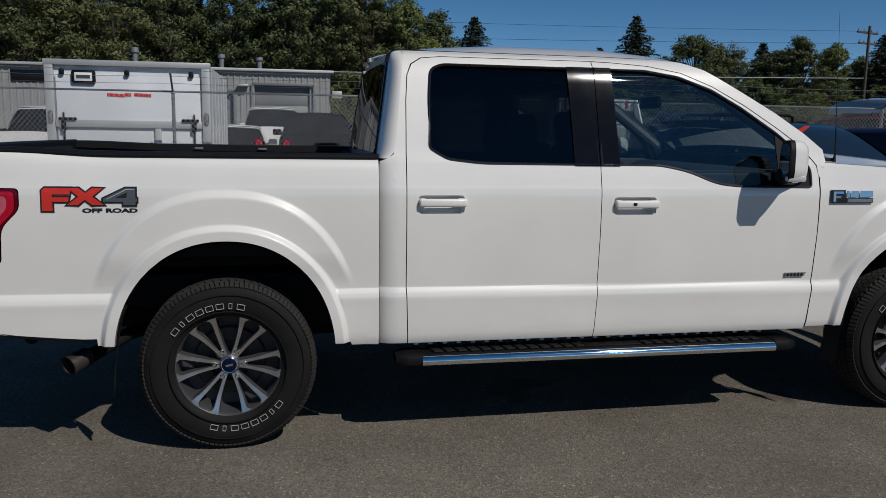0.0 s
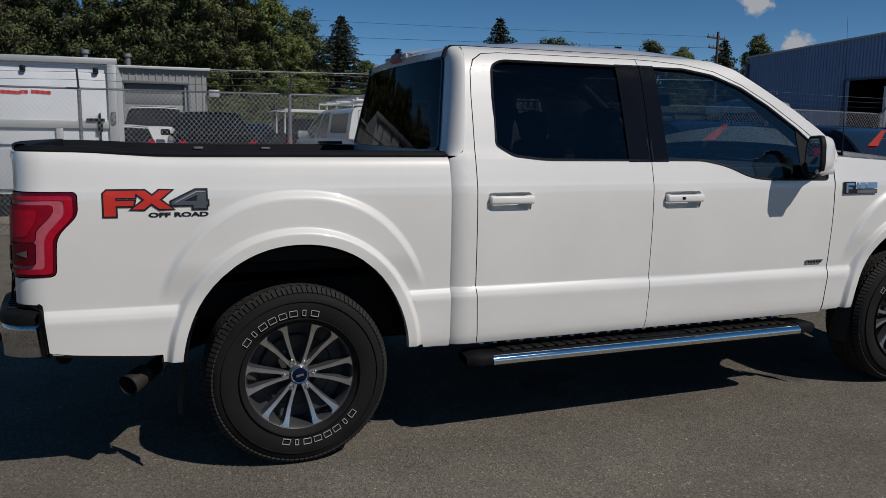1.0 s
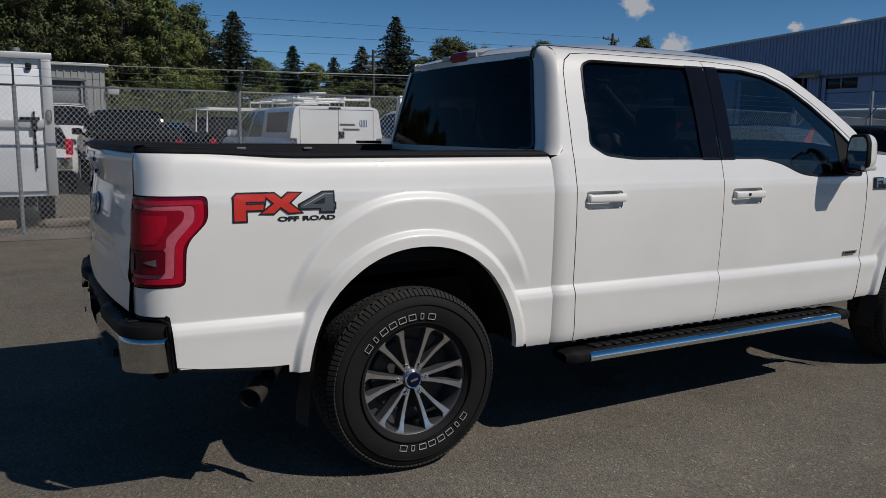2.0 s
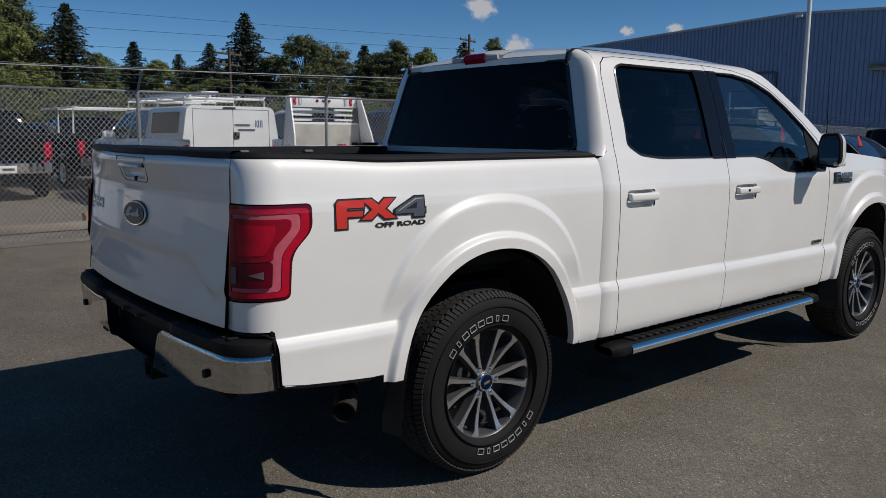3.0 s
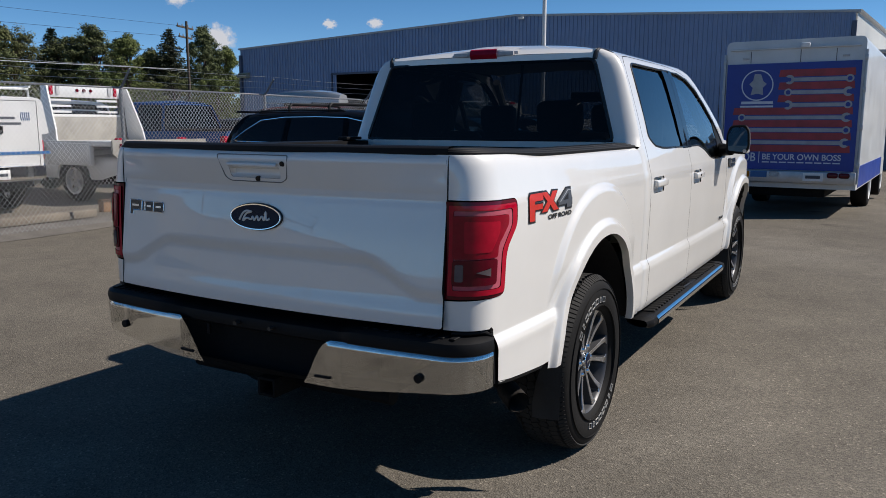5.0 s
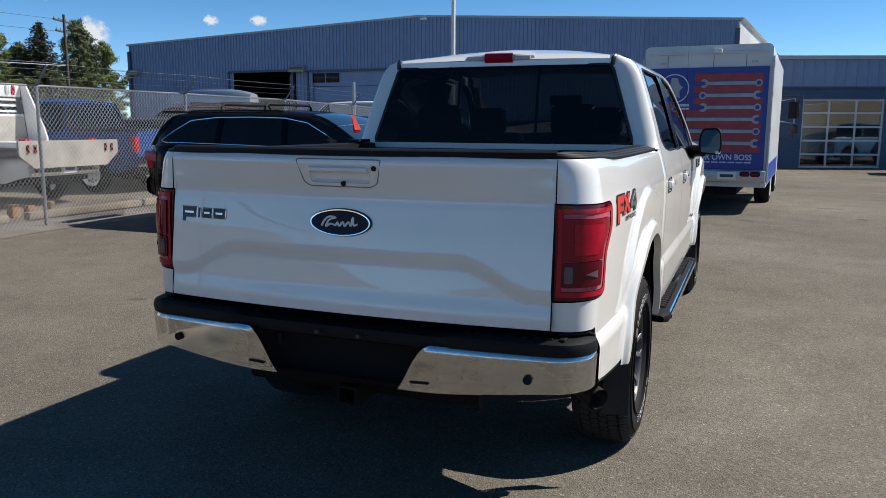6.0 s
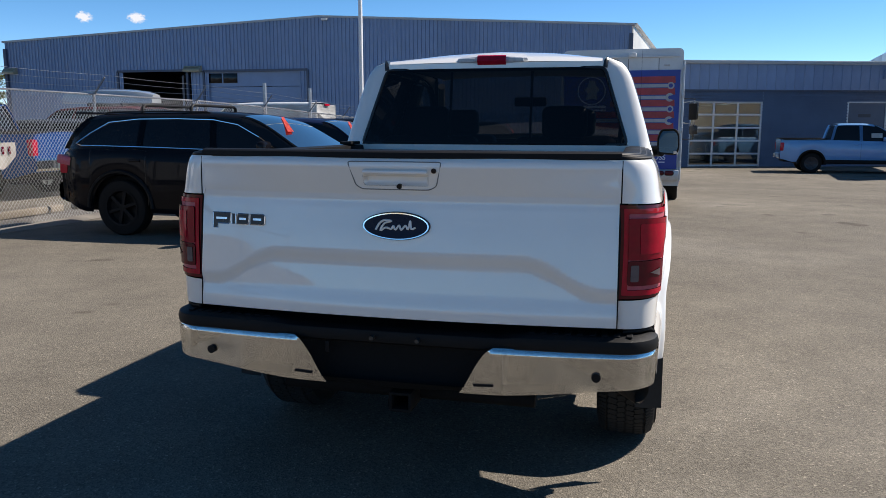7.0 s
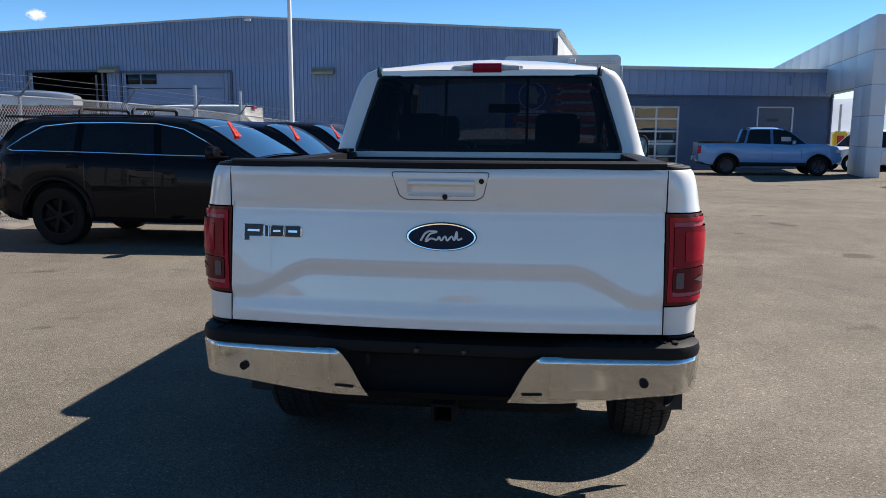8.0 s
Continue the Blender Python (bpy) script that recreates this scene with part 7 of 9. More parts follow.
def build_box_truck():
    t = thing("box_truck", "white tool-seller's box truck with a blue printed rear", "truck", (10.85, -1.60, drop(13.75)), -3)
    W, H0, H1, L = 2.12, 0.50, 2.93, 5.9  # local: x ahead from the rear face, y from the right side to the left
    prof = round_corners([(0.0, H0), (0.0, H1), (W, H1), (W, H0)], [0.0, 0.10, 0.10, 0.0], 5)
    bm = bmesh.new()
    rows = [[(x, y, z) for y, z in prof + prof[:1]] for x in (0.0, L * 0.5, L)]
    sheet(bm, rows)
    for x in (0.0, L):
        bm.faces.new([bm.verts.new((x, y, z)) for y, z in prof])
    body = part("body", bm, BOXWHITE, t, "white riveted box body")
    bm = bmesh.new()
    slab(bm, [(0.045, 0.80), (W - 0.03, 0.80), (W - 0.03, 2.555), (0.045, 2.555)], lambda u, v, d: (-0.006 - d, u, v), 0.02)
    pan = part("printed_panel", bm, PANELBLUE, t, "blue printed panel with spanners", smooth=0)

    def put(u, v, d):
        return (-0.028 - d, W - u, v)  # u from the left edge, as it is read

    def shape(name, outline, mat, d, label=""):
        bm = bmesh.new()
        slab(bm, outline, lambda u, v, e: put(u, v, d + e), 0.002)
        return part(name, bm, mat, pan, label, smooth=0)

    # red stripes behind six spanners; short above, long below
    for k in range(7):
        z = 2.36 - 0.235 * k * 0.92
        u0 = 0.92 if k < 3 else 0.22
        zz = 2.385 - 0.205 * k
        shape("red_stripe", [(u0 - 0.06, zz - 0.058), (2.00, zz - 0.058), (1.99, zz + 0.058), (u0 - 0.04, zz + 0.058)], STRIPERED, 0.0)
    for k in range(6):
        zz = 2.28 - 0.205 * k
        u0, u1 = (0.98 if k < 3 else 0.27), 1.96
        flip = k % 2
        shape("spanner_shaft", [(u0 + 0.10, zz - 0.030), (u1 - 0.08, zz - 0.030), (u1 - 0.08, zz + 0.030), (u0 + 0.10, zz + 0.030)], PRINTSILVER, 0.003)
        jaw, ring = (u0 + 0.05, u1 - 0.04) if not flip else (u1 - 0.05, u0 + 0.04)
        s = 1 if not flip else -1
        c = [(jaw + s * 0.075 * math.cos(a), zz + 0.075 * math.sin(a)) for a in [radians(q) for q in range(-140, 141, 20)]]
        c += [(jaw + s * 0.028 * math.cos(a), zz + 0.034 * math.sin(a)) for a in [radians(q) for q in range(120, -121, -40)]]
        shape("spanner_jaw", c, PRINTSILVER, 0.0045)
        bm = bmesh.new()
        for q in range(20):
            a, b = 2 * math.pi * q / 20, 2 * math.pi * (q + 1) / 20
            vs = [bm.verts.new(put(ring + r * math.cos(g), zz + r * math.sin(g), 0.0045)) for r, g in ((0.036, a), (0.062, a), (0.062, b), (0.036, b))]
            bm.faces.new(vs)
        part("spanner_ring", bm, PRINTSILVER, pan, smooth=0)
    # round emblem and plain bars for the seller's name
    bm = bmesh.new()
    for q in range(40):
        a, b = 2 * math.pi * q / 40, 2 * math.pi * (q + 1) / 40
        vs = [bm.verts.new(put(0.53 + r * math.cos(g), 2.20 + r * math.sin(g), 0.002)) for r, g in ((0.235, a), (0.255, a), (0.255, b), (0.235, b))]
        bm.faces.new(vs)
    part("emblem_ring", bm, PRINTWHITE, pan, smooth=0)
    shape("emblem_shape", [(0.43, 2.04), (0.52, 2.06), (0.55, 2.06), (0.63, 2.04), (0.62, 2.16), (0.68, 2.22), (0.62, 2.27), (0.58, 2.38), (0.48, 2.39), (0.46, 2.28), (0.40, 2.22), (0.46, 2.16)], PRINTSILVER, 0.002)
    shape("name_bar", [(0.28, 1.89), (0.80, 1.89), (0.79, 1.935), (0.29, 1.935)], PRINTWHITE, 0.002)
    shape("name_bar", [(0.27, 1.835), (0.80, 1.835), (0.80, 1.865), (0.27, 1.865)], PRINTWHITE, 0.002)
    for words, u0, u1, v0, v1 in (("BYOB", 0.17, 0.57, 0.93, 1.08), ("BE YOUR OWN BOSS", 0.68, 1.88, 0.965, 1.065)):
        bm = letters(words, 1.0, 0.015)
        fit_letters(bm, u0, u1, v0, v1, lambda u, v, d: put(u, v, 0.003))
        tagged(part("print_lettering", bm, PRINTWHITE, pan, smooth=0), "white lettering", kind="stuff")
    shape("divider", [(0.62, 0.91), (0.632, 0.91), (0.632, 1.10), (0.62, 1.10)], PRINTWHITE, 0.002)
    for k in range(9):
        shape("small_print", [(0.68 + 0.135 * k, 0.915), (0.79 + 0.135 * k, 0.915), (0.79 + 0.135 * k, 0.935), (0.68 + 0.135 * k, 0.935)], PRINTWHITE, 0.002)
    # top of the box: hinge rail, panel seams, lamp
    bm = bmesh.new()
    box(bm, (-0.02, W / 2, 2.79), (0.05, W - 0.14, 0.03), 0.008)
    part("top_rail", bm, BOXWHITE, t)
    bm = bmesh.new()
    box(bm, (-0.05, W / 2 - 0.18, 2.82), (0.08, 0.14, 0.08), 0.015)
    part("rear_camera", bm, TAGWHITE, t)
    for y in (0.42, 0.95, 1.72):
        bm = bmesh.new()
        box(bm, (-0.004, y, 2.66), (0.008, 0.008, 0.20), 0)
        part("panel_seam", bm, DARKBAR, t, smooth=0)
    for y in (0.28, 1.80):
        bm = bmesh.new()
        box(bm, (-0.015, y, 2.64), (0.03, 0.10, 0.03), 0.008)
        part("marker_lamp", bm, CLEARLENS, t)
    for y in (-0.012, W + 0.012):
        bm = bmesh.new()
        tube(bm, [(-0.02, y, 0.6), (-0.02, y, 2.72)], 0.022, 8)
        part("door_track", bm, GALV, t)
        for z in (0.9, 1.5, 2.1, 2.6):
            bm = bmesh.new()
            box(bm, (-0.02, y, z), (0.06, 0.05, 0.09), 0.01)
            part("hinge", bm, GALV, t)
    # bumper with lamps and stickers
    bm = bmesh.new()
    box(bm, (-0.06, W / 2, 0.690), (0.16, W, 0.20), 0.02)
    bum = part("rear_bumper", bm, GALV, t, "grey weathered rear bumper with lamps")
    for y, m, w in ((0.16, DEEPRED, 0.12), (0.33, DEEPRED, 0.12), (1.22, CLEARLENS, 0.11), (1.96, DEEPRED, 0.12), (1.80, DEEPRED, 0.12)):
        bm = bmesh.new()
        box(bm, (-0.145, y, 0.735), (0.02, w + 0.04, 0.085), 0.03)
        part("lamp", bm, m, bum)
    bm = bmesh.new()
    box(bm, (-0.145, 0.62, 0.70), (0.012, 0.30, 0.13), 0)
    part("number_plate", bm, TAGWHITE, bum, smooth=0)
    bm = bmesh.new()
    box(bm, (-0.155, 0.62, 0.70), (0.008, 0.22, 0.05), 0)
    part("plate_bar", bm, DARKBAR, bum, smooth=0)
    for y, m, w in ((1.46, BLUEBAR, 0.26), (1.66, AMBER, 0.10)):
        bm = bmesh.new()
        box(bm, (-0.145, y, 0.725), (0.012, w, 0.10), 0)
        part("sticker", bm, m, bum, smooth=0)
    bm = bmesh.new()
    box(bm, (-0.20, W - 0.10, 0.565), (0.3, 0.5, 0.035), 0.01)
    part("step", bm, GALV, t)
    # side features: lower blue band, cab end with mirror
    for y in (-0.004, W + 0.004):
        bm = bmesh.new()
        box(bm, (L * 0.45, y, 0.70), (L * 0.8, 0.008, 0.35), 0)
        part("side_band", bm, PANELBLUE, t, smooth=0)
    bm = bmesh.new()
    box(bm, (L / 2, W / 2, 0.45), (L - 0.3, 1.2, 0.2), 0.02)
    part("chassis", bm, UNDER, t)
    for x in (2.90, 5.75):
        for y, f in ((0.16, -1), (W - 0.16, 1)):
            simple_wheel(t, x, y, 0.40, TAGWHITE, f, 6, 0.30)
    for y, f in ((0.0, -1), (W, 1)):
        bm = bmesh.new()
        tube(bm, [(L + 0.1, y, 2.15), (L + 0.1, y + f * 0.30, 2.20), (L + 0.1, y + f * 0.30, 1.62), (L + 0.1, y, 1.66)], 0.016, 6)
        arm = part("mirror_arm", bm, GALV, t)
        bm = bmesh.new()
        box(bm, (L + 0.06, y + f * 0.27, 1.93), (0.07, 0.20, 0.40), 0.02)
        part("mirror_head", bm, PLASTIC, arm)
    bm = bmesh.new()
    rows = [[(x, y, z) for y in (0.06, W - 0.06)] for x, z in ((L, 2.75), (L + 0.25, 2.5), (L + 0.55, 1.55), (L + 0.85, 1.25), (L + 0.95, 0.55))]
    sheet(bm, rows)
    part("cab_front", bm, BOXWHITE, t)
    for y, f in ((-0.02, -1), (W + 0.02, 1)):
        bm = bmesh.new()
        tube(bm, [(L + 0.1, y, 2.25), (L + 0.15, y + f * 0.28, 2.25), (L + 0.15, y + f * 0.28, 1.25), (L + 0.1, y, 1.25)], 0.018, 6)
        box(bm, (L + 0.15, y + f * 0.28, 1.95), (0.06, 0.2, 0.42), 0.02)
        box(bm, (L + 0.15, y + f * 0.28, 1.48), (0.06, 0.2, 0.22), 0.02)
        part("mirror", bm, TRIM, t)


build_box_truck()


# ---- fence, trailer, buildings, trees and distance ----
BLUESTEEL = surface("slate_blue_steel_cladding", (0.225, 0.315, 0.480), 0.42, 0.1, 0.10, 0.8, 30, 0.02, each=0.08)
DARKCLAD = surface("dark_slate_siding", (0.105, 0.142, 0.215), 0.5, 0.1, 0.12, 0.8, 30, 0.02)
TRIMBLUE = surface("dark_blue_trim", (0.075, 0.10, 0.15), 0.45, 0.1, 0.1, 1.5, 30, 0.02)
SHEDGREY = surface("grey_shed_cladding", (0.30, 0.30, 0.29), 0.5, 0.1, 0.1, 0.6, 30, 0.03, each=0.06)
SHEDDARK = surface("dark_grey_door_paint", (0.16, 0.17, 0.175), 0.5, 0.1, 0.1, 0.6, 30, 0.03)
ROOFSTEEL = surface("pale_roof_steel", (0.45, 0.46, 0.46), 0.5, 0.3, 0.1, 0.6, 30, 0.03)
SIDESTEEL = surface("pale_side_cladding", (0.50, 0.50, 0.47), 0.5, 0.1, 0.1, 0.6, 30, 0.03)
PANELSILVER = surface("silver_composite_panel", (0.72, 0.76, 0.79), 0.42, 0.0, 0.06, 0.5, 20, 0.0, each=0.06)
TRAILERWHITE = surface("trailer_white_skin", (0.66, 0.68, 0.70), 0.35, 0, 0.08, 1.2, 40, 0.02, coat=0.2)
LAMPTAN = surface("weathered_tan_lamp", (0.36, 0.34, 0.24), 0.6, 0, 0.15, 4, 40, 0.03)
INNERSHADE = surface("dark_workshop_wall", (0.02, 0.02, 0.022), 0.8, 0, 0.3, 0.8, 20, 0.05)
CONCRETE = surface("concrete", (0.33, 0.31, 0.28), 0.85, 0, 0.15, 1.2, 50, 0.3)
WOODPOST = surface("weathered_timber", (0.075, 0.058, 0.044), 0.85, 0, 0.3, 2.5, 30, 0.4)
GRAVEL = surface("gravel_verge", (0.15, 0.135, 0.115), 0.9, 0, 0.35, 1.5, 45, 0.8)
PALEWOOD = surface("sun_bleached_timber", (0.23, 0.195, 0.15), 0.85, 0, 0.25, 2.5, 40, 0.4)
BLOCKWOOD = surface("orange_brown_timber", (0.30, 0.17, 0.085), 0.8, 0, 0.25, 6, 60, 0.3)
DRYLEAF = surface("dry_brown_leaves", (0.17, 0.11, 0.06), 0.85, 0, 0.35, 9, 80, 0.1)
BARK = surface("bark", (0.07, 0.052, 0.04), 0.9, 0, 0.3, 1.5, 12, 0.5)
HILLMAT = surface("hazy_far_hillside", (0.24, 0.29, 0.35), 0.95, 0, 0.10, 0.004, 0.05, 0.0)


def cloud_mat():
    """A soft, ragged puff: thick in the middle, thinning out to nothing."""
    m, n, l, b = node_mat("cloud_white")
    n.remove(b)
    out = [x for x in n if x.bl_idname == "ShaderNodeOutputMaterial"][0]
    tc = n.new("ShaderNodeTexCoord")
    ball = n.new("ShaderNodeTexGradient")
    ball.gradient_type = "SPHERICAL"
    l.new(tc.outputs["Object"], ball.inputs[0])
    oi = n.new("ShaderNodeObjectInfo")
    ns = n.new("ShaderNodeTexNoise")
    ns.noise_dimensions = "4D"
    ns.inputs["Scale"].default_value, ns.inputs["Detail"].default_value, ns.inputs["Roughness"].default_value = 2.4, 6, 0.6
    big = n.new("ShaderNodeMath")
    big.operation = "MULTIPLY"
    big.inputs[1].default_value = 60.0
    l.new(oi.outputs["Random"], big.inputs[0])
    l.new(big.outputs[0], ns.inputs["W"])
    l.new(tc.outputs["Object"], ns.inputs["Vector"])
    add = n.new("ShaderNodeMath")
    add.operation = "MULTIPLY_ADD"
    add.inputs[1].default_value, add.inputs[2].default_value = 1.5, -0.75
    l.new(ns.outputs[0], add.inputs[0])
    tot = n.new("ShaderNodeMath")
    tot.operation = "ADD"
    l.new(ball.outputs["Fac"], tot.inputs[0])
    l.new(add.outputs[0], tot.inputs[1])
    edge = n.new("ShaderNodeMath")
    edge.operation = "MULTIPLY"
    l.new(ball.outputs["Fac"], edge.inputs[0])
    edge.inputs[1].default_value = 5.0
    cap = n.new("ShaderNodeMath")
    cap.operation = "MINIMUM"
    cap.inputs[1].default_value = 1.0
    l.new(edge.outputs[0], cap.inputs[0])
    r = ramp_node(n, l, tot.outputs[0], [(0.22, (0, 0, 0)), (0.60, (0.9, 0.9, 0.9))])
    al = n.new("ShaderNodeMath")
    al.operation = "MULTIPLY"
    l.new(r.outputs[0], al.inputs[0])
    l.new(cap.outputs[0], al.inputs[1])
    tr = n.new("ShaderNodeBsdfTransparent")
    # fixed emission in place of sunlight on the puff
    em = n.new("ShaderNodeEmission")
    em.inputs[0].default_value = (0.50, 0.51, 0.53, 1)
    mx = n.new("ShaderNodeMixShader")
    l.new(al.outputs[0], mx.inputs[0])
    l.new(tr.outputs[0], mx.inputs[1])
    l.new(em.outputs[0], mx.inputs[2])
    l.new(mx.outputs[0], out.inputs[0])
    return m


CLOUDMAT = cloud_mat()
DRYHILL = surface("dry_grass_hillside", (0.30, 0.25, 0.17), 0.95, 0, 0.15, 0.01, 0.08, 0.0)
DOORWHITE = surface("white_door_frame", (0.62, 0.64, 0.66), 0.4, 0, 0.06, 2, 40, 0.01)
SIGNYELLOW = surface("yellow_sign", (0.75, 0.52, 0.03), 0.5, 0, 0.05, 3, 40, 0)


def leaf_mat(name, dark, light):
    m, n, l, b = node_mat(name)
    geo = n.new("ShaderNodeNewGeometry")
    r = ramp_node(n, l, geo.outputs["Random Per Island"], [(0.0, dark), (1.0, light)])
    oi = n.new("ShaderNodeObjectInfo")
    r2 = ramp_node(n, l, oi.outputs["Random"], [(0.0, (0.78, 0.85, 0.85)), (1.0, (1.15, 1.05, 0.95))])
    mx = n.new("ShaderNodeMix")
    mx.data_type, mx.blend_type = "RGBA", "MULTIPLY"
    mx.inputs["Factor"].default_value = 1.0
    l.new(r.outputs[0], mx.inputs["A"])
    l.new(r2.outputs[0], mx.inputs["B"])
    l.new(mx.outputs["Result"], b.inputs["Base Color"])
    b.inputs["Roughness"].default_value = 0.7
    b.inputs["Specular IOR Level"].default_value = 0.2
    return m


LEAFBROAD = leaf_mat("broad_leaves", (0.050, 0.062, 0.026), (0.125, 0.145, 0.062))
LEAFBRIGHT = leaf_mat("bright_leaves", (0.062, 0.085, 0.026), (0.17, 0.205, 0.070))
NEEDLES = leaf_mat("conifer_needles", (0.026, 0.038, 0.026), (0.095, 0.112, 0.075))

FENCE_Y, FENCE_TOP = 8.08, 2.03
POSTS = [-13.3, -10.3, -7.35, -4.4, -1.42, 1.55, 4.62, 7.75, 10.95, 14.0, 16.75, 19.4, 22.4, 25.4, 28.4]


def build_fence():
    f = thing("chain_link_fence", "galvanised chain-link fence with barbed wire on leaning arms", "fence", (0, FENCE_Y, 0))
    bm = bmesh.new()
    bar(bm, (0, 0, 0), (0, 0, FENCE_TOP - 0.02), 0.026, None, 12)
    lathe_cap = [(0, 0, FENCE_TOP - 0.02), (0, 0, FENCE_TOP + 0.03)]
    bar(bm, *lathe_cap, 0.034, 0.012, 12)
    post = mesh_of(bm, "post", FENCEGREY)
    bm = bmesh.new()
    box(bm, (0.0, -0.11, 0.14), (0.028, 0.028, 0.40), 0.004, Euler((radians(38), 0, 0)).to_matrix(), 1)
    arm = mesh_of(bm, "barb_arm", FENCEGREY)
    for x in POSTS:
        for me in (post, arm):
            ob = new(me.name, me)
            ob.parent = f
            ob.location = (x, 0, drop(x) + (FENCE_TOP - 0.02 if me is arm else 0))
    # gate posts, taller
    for x in (14.12, 16.9):
        bm = bmesh.new()
        bar(bm, (x, 0.02, drop(x)), (x, 0.02, 2.55), 0.045, None, 12)
        part("gate_post", bm, GALV, f)
    for i in range(len(POSTS) - 1):
        a, b = POSTS[i], POSTS[i + 1]
        bm = bmesh.new()
        tube(bm, [(a, 0, FENCE_TOP + drop(a)), (b, 0, FENCE_TOP + drop(b))], 0.015, 8)
        part("top_rail", bm, FENCEGREY, f)
    for h, dy in ((0.12, -0.09), (0.22, -0.17), (0.31, -0.24)):
        for i in range(len(POSTS) - 1):
            a, b = POSTS[i], POSTS[i + 1]
            bm = bmesh.new()
            tube(bm, [(a + (b - a) * q / 6, dy, FENCE_TOP + h + drop(a + (b - a) * q / 6) - 0.02 * math.sin(math.pi * q / 6)) for q in range(7)], 0.0035, 3)
            part("barbed_wire", bm, WIRE, f)
    # woven wire: two families of slanting strands, crossing a strand's thickness apart
    verts, faces = [], []
    pitch, rad, z0, z1 = 0.070, 0.0024, 0.03, FENCE_TOP - 0.01
    x = POSTS[0]
    run = (z1 - z0) * 0.86
    while x < POSTS[-1]:
        for s in (1, -1):
            xa, xb = (x, x + run) if s > 0 else (x + run, x)
            if xb > POSTS[-1] or xa > POSTS[-1]:
                continue
            k = len(verts)
            oy = 0.0025 * s - 0.034
            for px, pz in ((xa, z0), (xb, z1)):
                zz = pz + drop(px)
                verts += [(px - rad, oy - rad * 0.6, zz), (px + rad, oy - rad * 0.6, zz), (px, oy + rad, zz)]
            faces += [(k, k + 1, k + 4, k + 3), (k + 1, k + 2, k + 5, k + 4), (k + 2, k, k + 3, k + 5)]
        x += pitch
    # knuckled ends along the top
    me = bpy.data.meshes.new("wire_mesh")
    me.from_pydata(verts, [], faces)
    me.materials.append(WIRE)
    ob = new("wire_mesh", me)
    ob.parent = f
    tagged(ob, "woven diamond wire", kind="stuff")
    # timber edging and verge along the foot
    bm = bmesh.new()
    rows = []
    for k in range(60):
        xx = -14 + 43 * k / 59
        rows.append([(xx, FENCE_Y - 0.35 + 0.08 * math.sin(xx * 1.7), drop(xx) + 0.005), (xx, FENCE_Y - 0.1, drop(xx) + 0.04), (xx, FENCE_Y + 0.55, drop(xx) + 0.045), (xx, FENCE_Y + 1.0 + 0.1 * math.sin(xx * 2.3), drop(xx) + 0.005)])
    sheet(bm, rows)
    solo("verge", bm, GRAVEL, "gravel verge under the fence", kind="structure")
    rng = random.Random(5)
    for k in range(13):
        x = -12 + 3.05 * k
        bm = bmesh.new()
        box(bm, (0, 0, 0.07), (2.7, 0.14, 0.12), 0.02, Euler((0, 0, rng.uniform(-0.02, 0.02))).to_matrix())
        ob = solo("timber_edging", bm, PALEWOOD, "sun-bleached timber edging lying behind the fence", "edging", "timber edgings")
        ob.location = (x, FENCE_Y + 0.75, drop(x) + 0.03)


def build_fence_foot():
    """Sawn blocks lying in the yard and leaves blown against the fence."""
    rng = random.Random(21)
    for x, y in ((1.30, 9.95), (1.82, 9.70), (5.36, 9.62), (5.60, 9.55), (6.08, 9.66)):
        bm = bmesh.new()
        h = rng.uniform(0.17, 0.22)
        box(bm, (0, 0, h / 2), (rng.uniform(0.12, 0.17), 0.14, h), 0.008, Euler((0, 0, rng.uniform(-0.5, 0.5))).to_matrix())
        ob = solo("timber_block", bm, BLOCKWOOD, "short sawn block of orange-brown timber", "block", "timber blocks")
        ob.location = (x, y, drop(x))
    bm = bmesh.new()
    for k in range(420):
        x = rng.gauss(-0.82, 0.28)
        y = 8.80 + rng.gauss(0, 0.10) + 0.1 * math.sin(x * 5)
        z = 0.045 + abs(rng.gauss(0, 0.05)) * math.exp(-((x + 0.8) / 0.4) ** 2)
        r = rng.uniform(0.018, 0.042)
        q = Euler((rng.uniform(-0.9, 0.9), rng.uniform(-0.9, 0.9), rng.uniform(0, 6.28))).to_matrix()
        pts = [(r, 0, 0), (0.2 * r, 0.55 * r, 0.25 * r), (-r, 0, 0.1 * r), (0.2 * r, -0.55 * r, 0.25 * r)]
        vs = [bm.verts.new(Vector((x, y, z)) + q @ Vector(p)) for p in pts]
        bm.faces.new((vs[0], vs[1], vs[2]))
        bm.faces.new((vs[0], vs[2], vs[3]))
    solo("leaf_litter", bm, DRYLEAF, "drift of dry brown leaves against the fence foot", "leaves", kind="stuff", smooth=0)


